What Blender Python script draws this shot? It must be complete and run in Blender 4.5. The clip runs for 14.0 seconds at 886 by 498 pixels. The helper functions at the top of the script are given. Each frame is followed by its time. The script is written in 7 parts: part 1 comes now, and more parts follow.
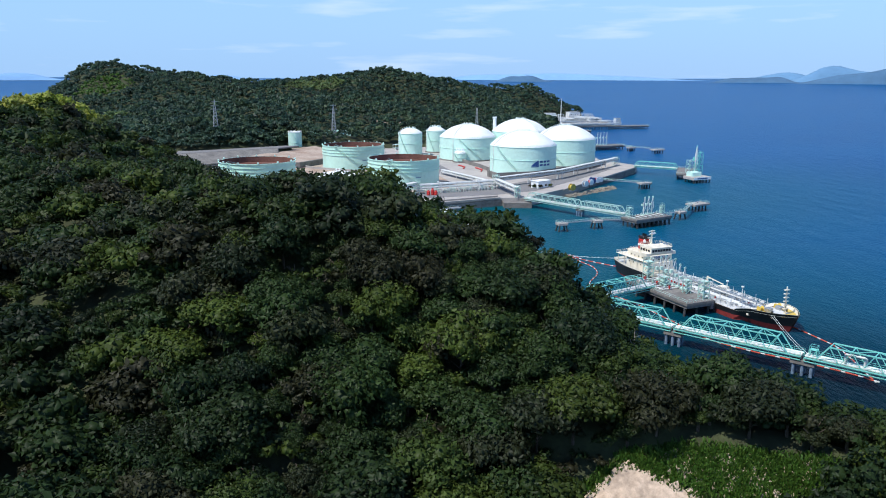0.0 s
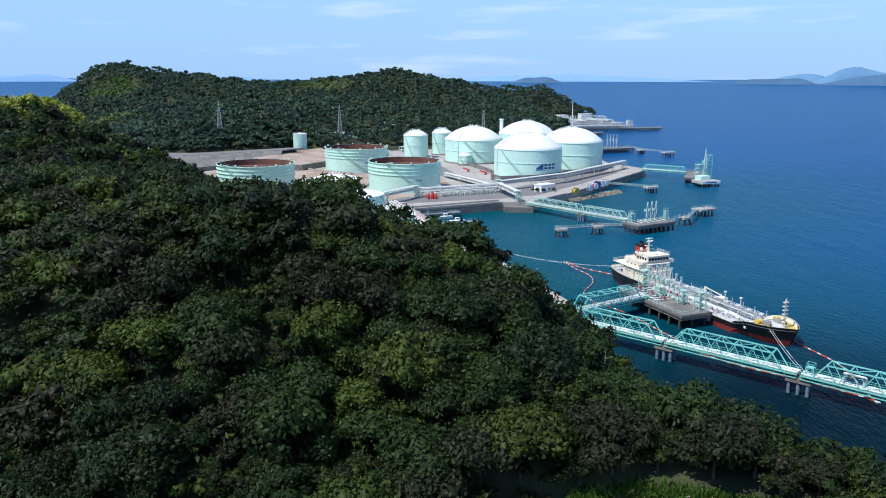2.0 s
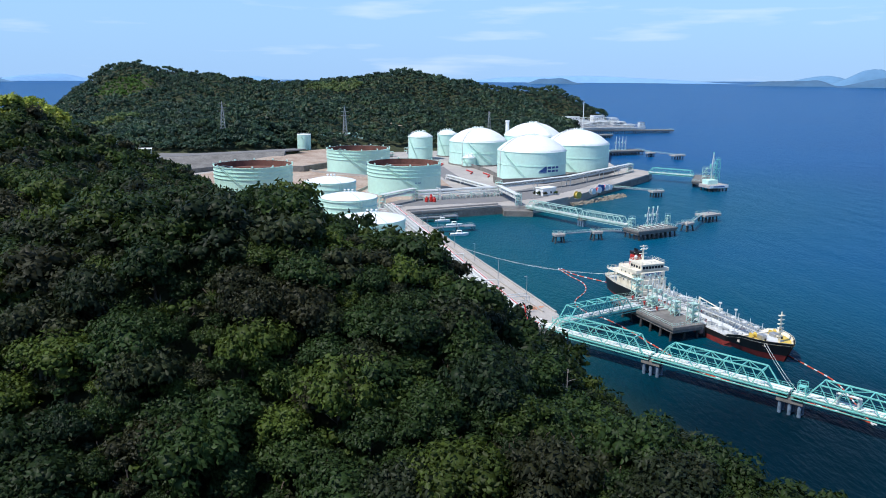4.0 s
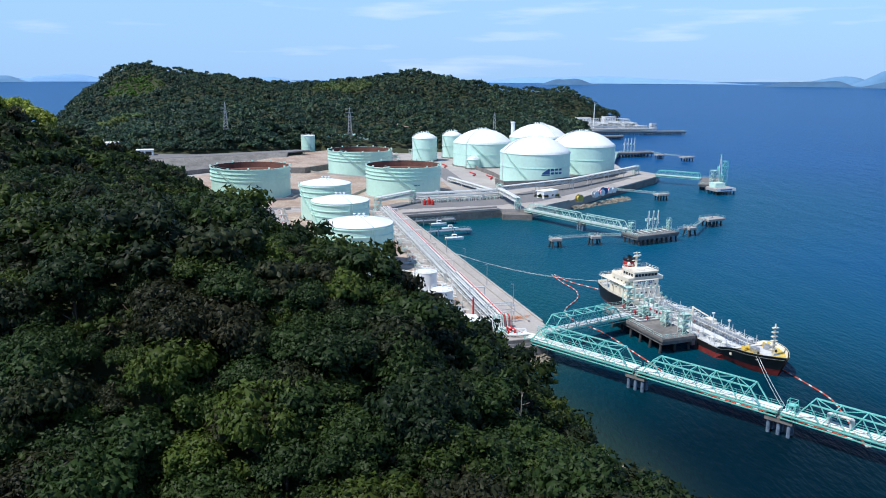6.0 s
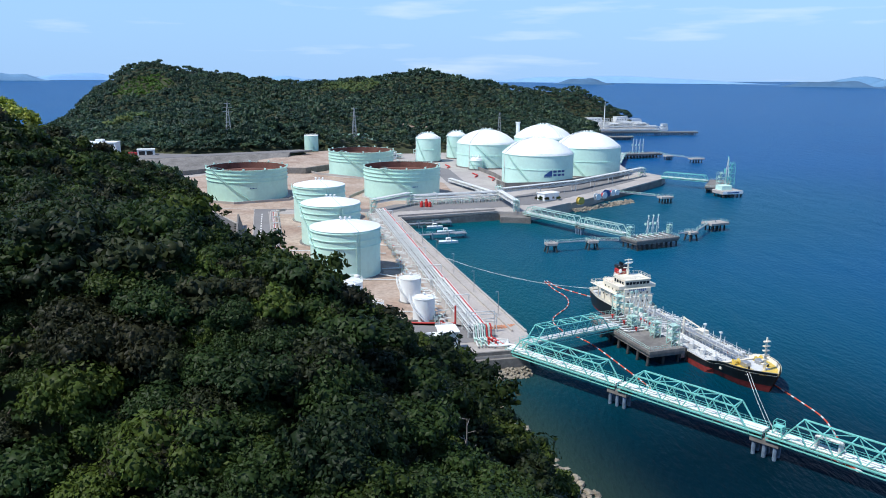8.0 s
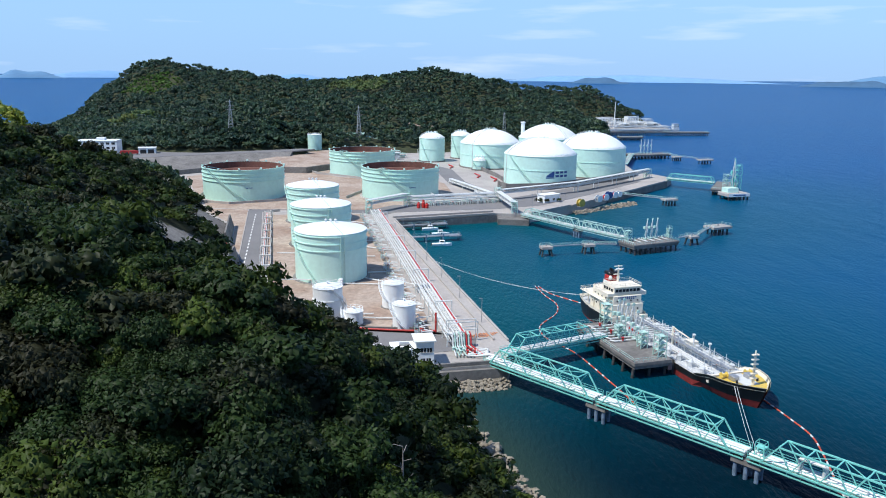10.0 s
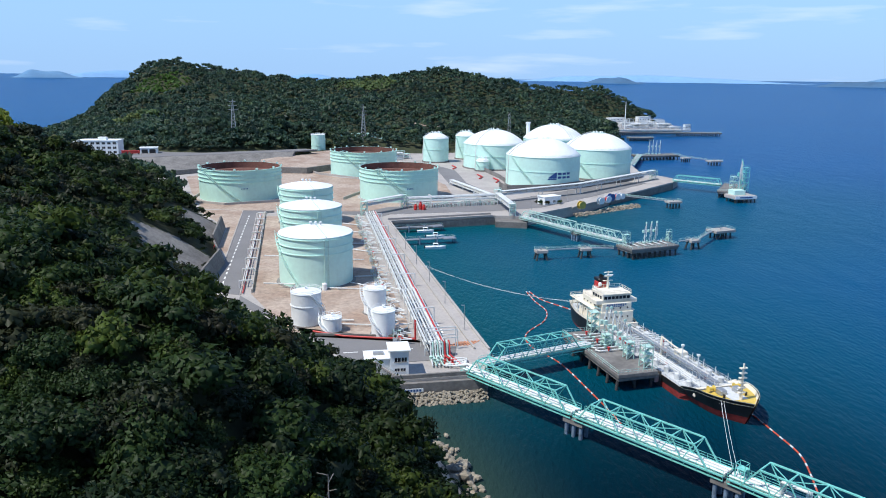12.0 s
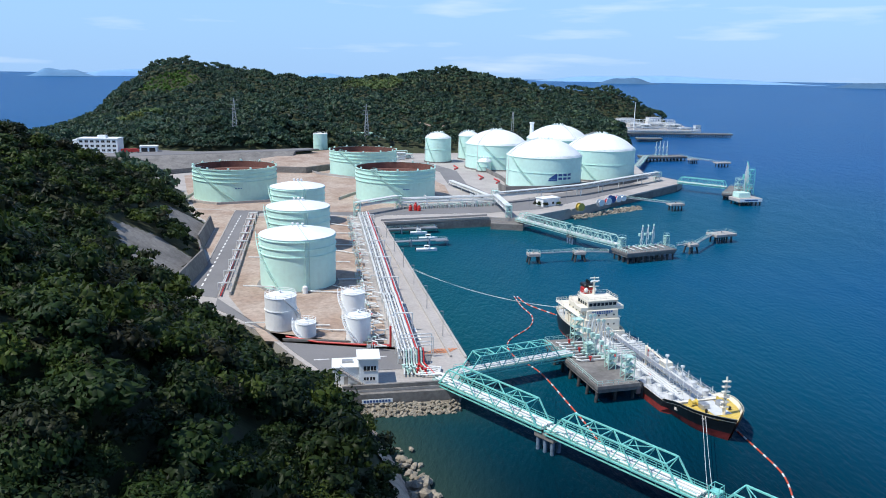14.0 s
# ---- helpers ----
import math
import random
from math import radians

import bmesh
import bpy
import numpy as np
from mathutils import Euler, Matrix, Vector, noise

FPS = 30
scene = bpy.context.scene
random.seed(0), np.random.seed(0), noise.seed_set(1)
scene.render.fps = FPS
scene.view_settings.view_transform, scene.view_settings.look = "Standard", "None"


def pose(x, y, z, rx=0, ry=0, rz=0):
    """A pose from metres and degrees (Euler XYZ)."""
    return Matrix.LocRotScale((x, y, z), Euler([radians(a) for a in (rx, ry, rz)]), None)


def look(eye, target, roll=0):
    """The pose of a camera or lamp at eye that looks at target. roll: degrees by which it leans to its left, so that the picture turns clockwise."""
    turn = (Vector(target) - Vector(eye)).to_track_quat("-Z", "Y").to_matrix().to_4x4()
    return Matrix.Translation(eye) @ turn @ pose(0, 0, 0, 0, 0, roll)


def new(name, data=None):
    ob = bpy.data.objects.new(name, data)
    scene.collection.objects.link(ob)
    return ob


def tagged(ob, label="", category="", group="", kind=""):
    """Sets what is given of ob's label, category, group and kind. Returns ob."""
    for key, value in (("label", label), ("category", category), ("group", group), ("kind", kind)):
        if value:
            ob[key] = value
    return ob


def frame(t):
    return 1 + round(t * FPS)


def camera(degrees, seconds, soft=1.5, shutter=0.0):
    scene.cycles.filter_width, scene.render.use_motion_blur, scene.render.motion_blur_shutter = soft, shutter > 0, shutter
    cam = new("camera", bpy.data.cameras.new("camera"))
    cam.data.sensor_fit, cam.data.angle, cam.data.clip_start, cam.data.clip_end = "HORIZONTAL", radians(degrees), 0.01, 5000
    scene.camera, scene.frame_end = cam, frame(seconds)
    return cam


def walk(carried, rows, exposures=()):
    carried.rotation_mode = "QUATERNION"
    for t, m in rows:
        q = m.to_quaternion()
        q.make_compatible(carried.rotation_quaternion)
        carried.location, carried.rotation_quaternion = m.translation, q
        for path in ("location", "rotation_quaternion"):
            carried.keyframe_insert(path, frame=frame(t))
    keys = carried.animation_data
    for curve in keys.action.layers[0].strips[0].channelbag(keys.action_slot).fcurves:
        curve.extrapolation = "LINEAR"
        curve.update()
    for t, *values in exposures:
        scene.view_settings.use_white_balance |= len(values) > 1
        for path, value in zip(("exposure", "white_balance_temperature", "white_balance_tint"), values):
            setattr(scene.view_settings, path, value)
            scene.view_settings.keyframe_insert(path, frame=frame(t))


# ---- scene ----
cam = camera(60.4, 14.0, soft=1.0)
PATH = [
    (0, (-0.443, -0.763, 77.283), (-0.336, 1.183, 76.835), 0.1),
    (0.5, (2.341, 1.336, 77.304), (2.436, 3.283, 76.858), 0.0),
    (1, (4.952, 3.551, 77.347), (5.036, 5.499, 76.902), 0.1),
    (1.5, (7.454, 5.663, 77.423), (7.528, 7.612, 76.978), 0.1),
    (2, (10.015, 7.767, 77.481), (10.079, 9.716, 77.036), 0.1),
    (2.5, (12.581, 9.955, 77.537), (12.635, 11.904, 77.094), 0.1),
    (3, (15.266, 12.063, 77.557), (15.309, 14.012, 77.113), 0.2),
    (5.5, (27.966, 22.421, 77.524), (27.961, 24.372, 77.082), 0.3),
    (6, (30.665, 24.525, 77.55), (30.648, 26.476, 77.108), 0.3),
    (6.5, (33.073, 26.639, 77.554), (33.046, 28.589, 77.111), 0.3),
    (7, (35.579, 28.829, 77.565), (35.543, 30.779, 77.122), 0.4),
    (7.5, (38.193, 30.96, 77.685), (38.146, 32.91, 77.242), 0.4),
    (8, (40.633, 33.106, 77.902), (40.577, 35.055, 77.458), 0.4),
    (10.5, (52.615, 43.116, 78.155), (52.511, 45.063, 77.707), 0.6),
    (11, (54.989, 45.139, 78.014), (54.875, 47.085, 77.567), 0.6),
    (11.5, (57.274, 47.352, 78.038), (57.15, 49.297, 77.59), 0.6),
    (12, (59.569, 49.477, 77.952), (59.436, 51.421, 77.504), 0.6),
    (12.5, (62.119, 51.738, 77.753), (61.975, 53.682, 77.305), 0.7),
    (13, (64.266, 53.962, 77.652), (64.115, 55.905, 77.203), 0.8),
    (13.5, (66.574, 55.985, 77.589), (66.414, 57.927, 77.139), 0.8),
    (14, (68.866, 57.871, 77.447), (68.698, 59.813, 76.998), 0.8),
]
walk(cam, [(t, look(eye, target, roll)) for t, eye, target, roll in PATH])

# ---- daylight ----
SUN_DIR = Vector((-0.45, -0.27, 0.85)).normalized()
world = bpy.data.worlds.new("sky")
scene.world = world
world.use_nodes = True
wn, wl = world.node_tree.nodes, world.node_tree.links
sky = wn.new("ShaderNodeTexSky")
sky.sky_type, sky.sun_disc = "NISHITA", False
sky.sun_elevation = math.asin(SUN_DIR.z)
sky.sun_rotation = math.atan2(SUN_DIR.x, SUN_DIR.y)
sky.altitude, sky.air_density, sky.dust_density, sky.ozone_density = 0, 1.0, 0.0, 2.0
# the haze of a clear summer day, bluer low down, with thin streaks of high cloud
tint = wn.new("ShaderNodeMix")
tint.data_type, tint.blend_type = "RGBA", "MULTIPLY"
tint.inputs["Factor"].default_value = 1.0
tint.inputs["B"].default_value = (0.86, 0.98, 1.16, 1)
wl.new(sky.outputs[0], tint.inputs["A"])
coord, stretch, streak = wn.new("ShaderNodeTexCoord"), wn.new("ShaderNodeMapping"), wn.new("ShaderNodeTexNoise")
stretch.inputs["Scale"].default_value = (3.0, 3.0, 26.0)
streak.inputs["Scale"].default_value, streak.inputs["Detail"].default_value = 1.6, 6
wl.new(coord.outputs["Generated"], stretch.inputs["Vector"])
wl.new(stretch.outputs[0], streak.inputs["Vector"])
cover = wn.new("ShaderNodeMapRange")
cover.inputs["From Min"].default_value, cover.inputs["From Max"].default_value = 0.56, 0.80
cover.inputs["To Max"].default_value = 0.55
wl.new(streak.outputs["Fac"], cover.inputs["Value"])
cloud = wn.new("ShaderNodeMix")
cloud.data_type = "RGBA"
cloud.inputs["B"].default_value = (6.0, 6.6, 7.4, 1)
wl.new(cover.outputs[0], cloud.inputs["Factor"])
# sea haze that thickens towards the horizon
split = wn.new("ShaderNodeSeparateXYZ")
wl.new(coord.outputs["Generated"], split.inputs[0])
low = wn.new("ShaderNodeMapRange")
low.interpolation_type = "SMOOTHSTEP"
low.inputs["From Min"].default_value, low.inputs["From Max"].default_value = -0.02, 0.32
low.inputs["To Min"].default_value, low.inputs["To Max"].default_value = 0.92, 0.0
wl.new(split.outputs["Z"], low.inputs["Value"])
haze = wn.new("ShaderNodeMix")
haze.data_type = "RGBA"
haze.inputs["B"].default_value = (1.9, 3.55, 6.2, 1)
wl.new(low.outputs[0], haze.inputs["Factor"])
wl.new(tint.outputs["Result"], haze.inputs["A"])
wl.new(haze.outputs["Result"], cloud.inputs["A"])
wn["Background"].inputs["Strength"].default_value = 0.112
wl.new(cloud.outputs["Result"], wn["Background"].inputs["Color"])

sun_data = bpy.data.lights.new("sun", "SUN")
sun_data.energy, sun_data.angle, sun_data.color = 3.4, radians(0.53), (1.0, 0.965, 0.91)
sun = new("sun", sun_data)
sun.matrix_world = look(SUN_DIR * 500, (0, 0, 0))
scene.view_settings.exposure = 0.5


# ---- materials ----
def material(name, colour, rough=0.7, metal=0.0, grain=2.0, stain=0.15, spread=0.15, bump=0.2, second=None, coat=0.0):
    """A surface with fine grain, larger stains, a per-piece shade and light relief. grain and stain: cycles a metre."""
    m = bpy.data.materials.new(name)
    m.use_nodes = True
    nt = m.node_tree
    n, l = nt.nodes, nt.links
    b = n["Principled BSDF"]
    b.inputs["Roughness"].default_value, b.inputs["Metallic"].default_value = rough, metal
    b.inputs["Coat Weight"].default_value = coat
    geo = n.new("ShaderNodeNewGeometry")
    fine, wide = n.new("ShaderNodeTexNoise"), n.new("ShaderNodeTexNoise")
    for tex, scale, detail in ((fine, grain, 4), (wide, stain, 5)):
        tex.inputs["Scale"].default_value, tex.inputs["Detail"].default_value = scale, detail
        tex.inputs["Roughness"].default_value = 0.62
        l.new(geo.outputs["Position"], tex.inputs["Vector"])
    mix = n.new("ShaderNodeMix")
    mix.data_type = "RGBA"
    dark = second or tuple(c * (1 - 1.7 * spread) for c in colour)
    mix.inputs["A"].default_value, mix.inputs["B"].default_value = (*colour, 1), (*dark, 1)
    ramp = n.new("ShaderNodeMapRange")
    ramp.inputs["From Min"].default_value, ramp.inputs["From Max"].default_value = 0.42, 0.68
    l.new(wide.outputs["Fac"], ramp.inputs["Value"])
    l.new(ramp.outputs[0], mix.inputs["Factor"])
    hsv = n.new("ShaderNodeHueSaturation")
    l.new(mix.outputs["Result"], hsv.inputs["Color"])
    val = n.new("ShaderNodeMapRange")
    val.inputs["From Min"].default_value, val.inputs["From Max"].default_value = 0.3, 0.7
    val.inputs["To Min"].default_value, val.inputs["To Max"].default_value = 1 - spread, 1 + spread
    l.new(fine.outputs["Fac"], val.inputs["Value"])
    l.new(val.outputs[0], hsv.inputs["Value"])
    l.new(hsv.outputs[0], b.inputs["Base Color"])
    if bump:
        bp = n.new("ShaderNodeBump")
        bp.inputs["Strength"].default_value, bp.inputs["Distance"].default_value = bump, 0.1
        l.new(fine.outputs["Fac"], bp.inputs["Height"])
        l.new(bp.outputs[0], b.inputs["Normal"])
    return m


def foliage(name, dark, light, warm, brown=None, gloss=0.3):
    """Leaves: shade by tree (tint attribute or the object's own), by leaf clump and by patch of the hill."""
    m = bpy.data.materials.new(name)
    m.use_nodes = True
    n, l = m.node_tree.nodes, m.node_tree.links
    b = n["Principled BSDF"]
    b.inputs["Roughness"].default_value = 0.52
    b.inputs["Specular IOR Level"].default_value = gloss
    geo, info, att = n.new("ShaderNodeNewGeometry"), n.new("ShaderNodeObjectInfo"), n.new("ShaderNodeAttribute")
    att.attribute_name = "tint"
    add = n.new("ShaderNodeMath")
    add.operation = "ADD"
    l.new(info.outputs["Random"], add.inputs[0])
    l.new(att.outputs["Fac"], add.inputs[1])
    frac = n.new("ShaderNodeMath")
    frac.operation = "FRACT"
    l.new(add.outputs[0], frac.inputs[0])
    ramp = n.new("ShaderNodeValToRGB")
    ramp.color_ramp.elements[0].color = (*dark, 1)
    ramp.color_ramp.elements[1].color = (*warm, 1)
    ramp.color_ramp.elements[1].position = 1.0
    e = ramp.color_ramp.elements.new(0.72)
    e.color = (*light, 1)
    if brown:
        e = ramp.color_ramp.elements.new(0.2)
        e.color = (*brown, 1)
        e = ramp.color_ramp.elements.new(0.32)
        e.color = tuple(0.5 * (p + q) for p, q in zip(dark, light)) + (1,)
    l.new(frac.outputs[0], ramp.inputs[0])
    patch = n.new("ShaderNodeTexNoise")
    patch.inputs["Scale"].default_value, patch.inputs["Detail"].default_value = 0.035, 3
    l.new(geo.outputs["Position"], patch.inputs["Vector"])
    val = n.new("ShaderNodeMapRange")
    val.inputs["To Min"].default_value, val.inputs["To Max"].default_value = 0.7, 1.35
    l.new(geo.outputs["Random Per Island"], val.inputs["Value"])
    val2 = n.new("ShaderNodeMapRange")
    val2.inputs["From Min"].default_value, val2.inputs["From Max"].default_value = 0.3, 0.7
    val2.inputs["To Min"].default_value, val2.inputs["To Max"].default_value = 0.62, 1.4
    l.new(patch.outputs["Fac"], val2.inputs["Value"])
    mul = n.new("ShaderNodeMath")
    mul.operation = "MULTIPLY"
    l.new(val.outputs[0], mul.inputs[0])
    l.new(val2.outputs[0], mul.inputs[1])
    hsv = n.new("ShaderNodeHueSaturation")
    l.new(ramp.outputs[0], hsv.inputs["Color"])
    l.new(mul.outputs[0], hsv.inputs["Value"])
    l.new(hsv.outputs[0], b.inputs["Base Color"])
    tr = n.new("ShaderNodeBsdfTranslucent")
    l.new(hsv.outputs[0], tr.inputs["Color"])
    ms = n.new("ShaderNodeMixShader")
    ms.inputs[0].default_value = 0.35
    l.new(b.outputs[0], ms.inputs[1])
    l.new(tr.outputs[0], ms.inputs[2])
    l.new(ms.outputs[0], n["Material Output"].inputs["Surface"])
    return m


def water_material():
    m = bpy.data.materials.new("sea_water")
    m.use_nodes = True
    n, l = m.node_tree.nodes, m.node_tree.links
    b = n["Principled BSDF"]
    b.inputs["Roughness"].default_value, b.inputs["IOR"].default_value = 0.28, 1.33
    b.inputs["Specular IOR Level"].default_value = 0.03
    b.inputs["Specular Tint"].default_value = (0.3, 0.7, 1.0, 1)
    geo = n.new("ShaderNodeNewGeometry")
    big = n.new("ShaderNodeTexNoise")
    big.inputs["Scale"].default_value, big.inputs["Detail"].default_value = 0.006, 4
    l.new(geo.outputs["Position"], big.inputs["Vector"])
    mix = n.new("ShaderNodeMix")
    mix.data_type = "RGBA"
    mix.inputs["A"].default_value, mix.inputs["B"].default_value = (0.0001, 0.060, 0.186, 1), (0.0001, 0.070, 0.205, 1)
    ramp = n.new("ShaderNodeMapRange")
    ramp.inputs["From Min"].default_value, ramp.inputs["From Max"].default_value = 0.35, 0.65
    l.new(big.outputs["Fac"], ramp.inputs["Value"])
    l.new(ramp.outputs[0], mix.inputs["Factor"])
    # shoal water by depth, written into the sheet's own attribute
    att = n.new("ShaderNodeAttribute")
    att.attribute_name = "shoal"
    mix2 = n.new("ShaderNodeMix")
    mix2.data_type = "RGBA"
    mix2.inputs["B"].default_value = (0.030, 0.052, 0.036, 1)
    l.new(att.outputs["Fac"], mix2.inputs["Factor"])
    bay = n.new("ShaderNodeAttribute")
    bay.attribute_name = "bay"
    mix3 = n.new("ShaderNodeMix")
    mix3.data_type = "RGBA"
    mix3.inputs["B"].default_value = (0.0004, 0.068, 0.090, 1)
    l.new(bay.outputs["Fac"], mix3.inputs["Factor"])
    l.new(mix.outputs["Result"], mix3.inputs["A"])
    # darker water in a broad oval off the headland, fading outwards
    dark_water = n.new("ShaderNodeAttribute")
    dark_water.attribute_name = "dark_water"
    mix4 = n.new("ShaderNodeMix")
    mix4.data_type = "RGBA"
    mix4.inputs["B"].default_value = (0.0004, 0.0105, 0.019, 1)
    l.new(dark_water.outputs["Fac"], mix4.inputs["Factor"])
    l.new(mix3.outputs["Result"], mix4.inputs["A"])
    l.new(mix4.outputs["Result"], mix2.inputs["A"])
    l.new(mix2.outputs["Result"], b.inputs["Base Color"])
    mp = n.new("ShaderNodeMapping")
    mp.inputs["Rotation"].default_value = (0, 0, 0.5)
    mp.inputs["Scale"].default_value = (1.0, 0.38, 1.0)
    l.new(geo.outputs["Position"], mp.inputs["Vector"])
    w1, w2 = n.new("ShaderNodeTexNoise"), n.new("ShaderNodeTexNoise")
    w1.inputs["Scale"].default_value, w1.inputs["Detail"].default_value = 0.85, 5
    w2.inputs["Scale"].default_value, w2.inputs["Detail"].default_value = 0.09, 3
    for w in (w1, w2):
        l.new(mp.outputs[0], w.inputs["Vector"])
    add = n.new("ShaderNodeMath")
    add.operation = "MULTIPLY_ADD"
    add.inputs[1].default_value = 2.0
    l.new(w2.outputs["Fac"], add.inputs[0])
    l.new(w1.outputs["Fac"], add.inputs[2])
    bp = n.new("ShaderNodeBump")
    bp.inputs["Strength"].default_value, bp.inputs["Distance"].default_value = 1.0, 0.6
    l.new(add.outputs[0], bp.inputs["Height"])
    l.new(bp.outputs[0], b.inputs["Normal"])
    return m


SEA = water_material()
LEAF = foliage("broadleaf_foliage", (0.0135, 0.0275, 0.0105), (0.025, 0.047, 0.012), (0.056, 0.082, 0.014), brown=(0.031, 0.032, 0.015), gloss=0.19)
# far-hill leaves hold the distance haze in a paler, bluer green
LEAF_FAR = foliage("haze_tinted_foliage", (0.024, 0.053, 0.036), (0.040, 0.078, 0.044), (0.066, 0.100, 0.046))
BAMBOO = foliage("bamboo_foliage", (0.20, 0.25, 0.03), (0.27, 0.31, 0.05), (0.34, 0.34, 0.07))
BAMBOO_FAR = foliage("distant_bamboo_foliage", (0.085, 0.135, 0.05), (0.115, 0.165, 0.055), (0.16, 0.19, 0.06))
GRASS = foliage("grass_foliage", (0.045, 0.105, 0.014), (0.06, 0.13, 0.018), (0.09, 0.14, 0.025))
BARK = material("bark", (0.10, 0.075, 0.055), 0.9, grain=6, spread=0.3, bump=0.6)
UNDERGROWTH = material("forest_floor", (0.040, 0.050, 0.018), 0.95, grain=1.2, spread=0.35, bump=0.8)
SAND = material("sandy_cliff", (0.52, 0.40, 0.30), 0.95, grain=1.5, stain=0.3, spread=0.25, bump=0.9)
ROCK = material("shore_rock", (0.30, 0.265, 0.205), 0.9, grain=2.5, stain=0.5, spread=0.3, bump=0.8)
CONCRETE = material("quay_concrete", (0.40, 0.372, 0.342), 0.85, grain=1.2, stain=0.06, spread=0.12, bump=0.2)
DARK_CONCRETE = material("weathered_concrete", (0.20, 0.19, 0.175), 0.9, grain=0.8, stain=0.12, spread=0.22, bump=0.3)
ASPHALT = material("road_asphalt", (0.19, 0.187, 0.187), 0.9, grain=3.0, stain=0.05, spread=0.10, bump=0.2)
SOIL = material("bare_soil", (0.40, 0.32, 0.255), 0.95, grain=0.7, stain=0.07, spread=0.25, bump=0.5, second=(0.27, 0.185, 0.135))
MINT = material("mint_tank_paint", (0.50, 0.75, 0.64), 0.45, grain=0.5, stain=0.08, spread=0.05, bump=0.03)
PALE_MINT = material("pale_mint_tank_paint", (0.56, 0.81, 0.71), 0.45, grain=0.5, stain=0.06, spread=0.05, bump=0.03)
WHITE = material("white_paint", (0.80, 0.83, 0.82), 0.5, grain=0.8, stain=0.12, spread=0.05, bump=0.03)
PIPE_WHITE = material("white_pipe_lagging", (0.66, 0.68, 0.66), 0.5, grain=1.0, stain=0.2, spread=0.08, bump=0.05)
TEAL = material("teal_steel_paint", (0.20, 0.60, 0.53), 0.5, grain=2.0, stain=0.3, spread=0.10, bump=0.05)
PALE_TEAL = material("pale_green_steel_paint", (0.45, 0.66, 0.58), 0.5, grain=2.0, stain=0.3, spread=0.10, bump=0.05)
RUST = material("rusted_steel", (0.17, 0.075, 0.055), 0.85, grain=1.0, stain=0.15, spread=0.25, bump=0.2)
RED = material("red_paint", (0.52, 0.035, 0.03), 0.5, grain=1.5, spread=0.12, bump=0.05)
ORANGE = material("orange_float", (0.58, 0.09, 0.045), 0.6, grain=2, spread=0.12, bump=0.05)
BLUE = material("navy_blue_paint", (0.02, 0.075, 0.24), 0.45, grain=1.0, spread=0.05, bump=0.0)
HULL = material("black_hull_paint", (0.014, 0.015, 0.017), 0.4, grain=1.0, stain=0.2, spread=0.2, bump=0.05)
BOOTTOP = material("red_antifouling", (0.22, 0.028, 0.025), 0.6, grain=1.0, stain=0.2, spread=0.2, bump=0.05)
CREAM = material("cream_ship_paint", (0.80, 0.74, 0.60), 0.5, grain=1.0, stain=0.3, spread=0.05, bump=0.03)
DECK = material("pale_grey_deck_paint", (0.56, 0.58, 0.58), 0.65, grain=0.8, stain=0.15, spread=0.10, bump=0.05)
YELLOW = material("yellow_deck_paint", (0.62, 0.45, 0.09), 0.6, grain=0.8, stain=0.3, spread=0.15, bump=0.05)
STEEL = material("grey_steel", (0.42, 0.43, 0.43), 0.45, 0.6, grain=2, spread=0.12, bump=0.05)
PILE = material("blue_grey_pile", (0.17, 0.25, 0.34), 0.7, grain=1.5, stain=0.5, spread=0.25, bump=0.1)
DARK_PILE = material("tarred_pile", (0.055, 0.055, 0.055), 0.8, grain=1.5, stain=0.5, spread=0.3, bump=0.1)
GLASS = material("dark_window_glass", (0.02, 0.025, 0.03), 0.08, grain=1, spread=0.1, bump=0.0)
LINE_WHITE = material("road_marking_white", (0.78, 0.78, 0.75), 0.8, grain=3, spread=0.12, bump=0.05)
LINE_ORANGE = material("road_marking_orange", (0.62, 0.25, 0.12), 0.8, grain=3, spread=0.12, bump=0.05)
DEADWOOD = material("weathered_deadwood", (0.27, 0.255, 0.235), 0.9, grain=5, spread=0.2, bump=0.3)
ROPE = material("mooring_rope", (0.62, 0.66, 0.64), 0.9, grain=5, spread=0.1, bump=0.1)
# sea haze is mixed into these base colours, palest for the farthest land
ISLE = material("haze_tinted_island_woods", (0.06, 0.14, 0.24), 1.0, grain=0.02, stain=0.004, spread=0.10, bump=0.0)
ISLE_FAR = material("haze_paled_island_woods", (0.19, 0.36, 0.58), 1.0, grain=0.02, stain=0.004, spread=0.05, bump=0.0)
ISLE_MID = material("haze_tinted_mountain_woods", (0.11, 0.235, 0.38), 1.0, grain=0.02, stain=0.004, spread=0.07, bump=0.0)
FAR_STRUCTURE = material("pale_far_pipework", (0.62, 0.66, 0.66), 0.6, grain=0.6, stain=0.1, spread=0.15, bump=0.05)


# ---- mesh helpers ----
def obj(name, bm, mat_, parent=None, label="", smooth=False):
    me = bpy.data.meshes.new(name)
    if smooth:
        for f in bm.faces:
            f.smooth = True
    bm.to_mesh(me)
    bm.free()
    me.materials.append(mat_)
    ob = new(name, me)
    if parent is not None:
        ob.parent = parent
    if label:
        ob["label"] = label
    return ob


def part(name, bm, mat_, parent, label="", smooth=False):
    return obj(name, bm, mat_, parent, label, smooth)


def holder(name, x, y, z, rz=0.0):
    e = new(name)
    e.empty_display_size = 0.5
    e.matrix_basis = pose(x, y, z, 0, 0, rz)
    return e


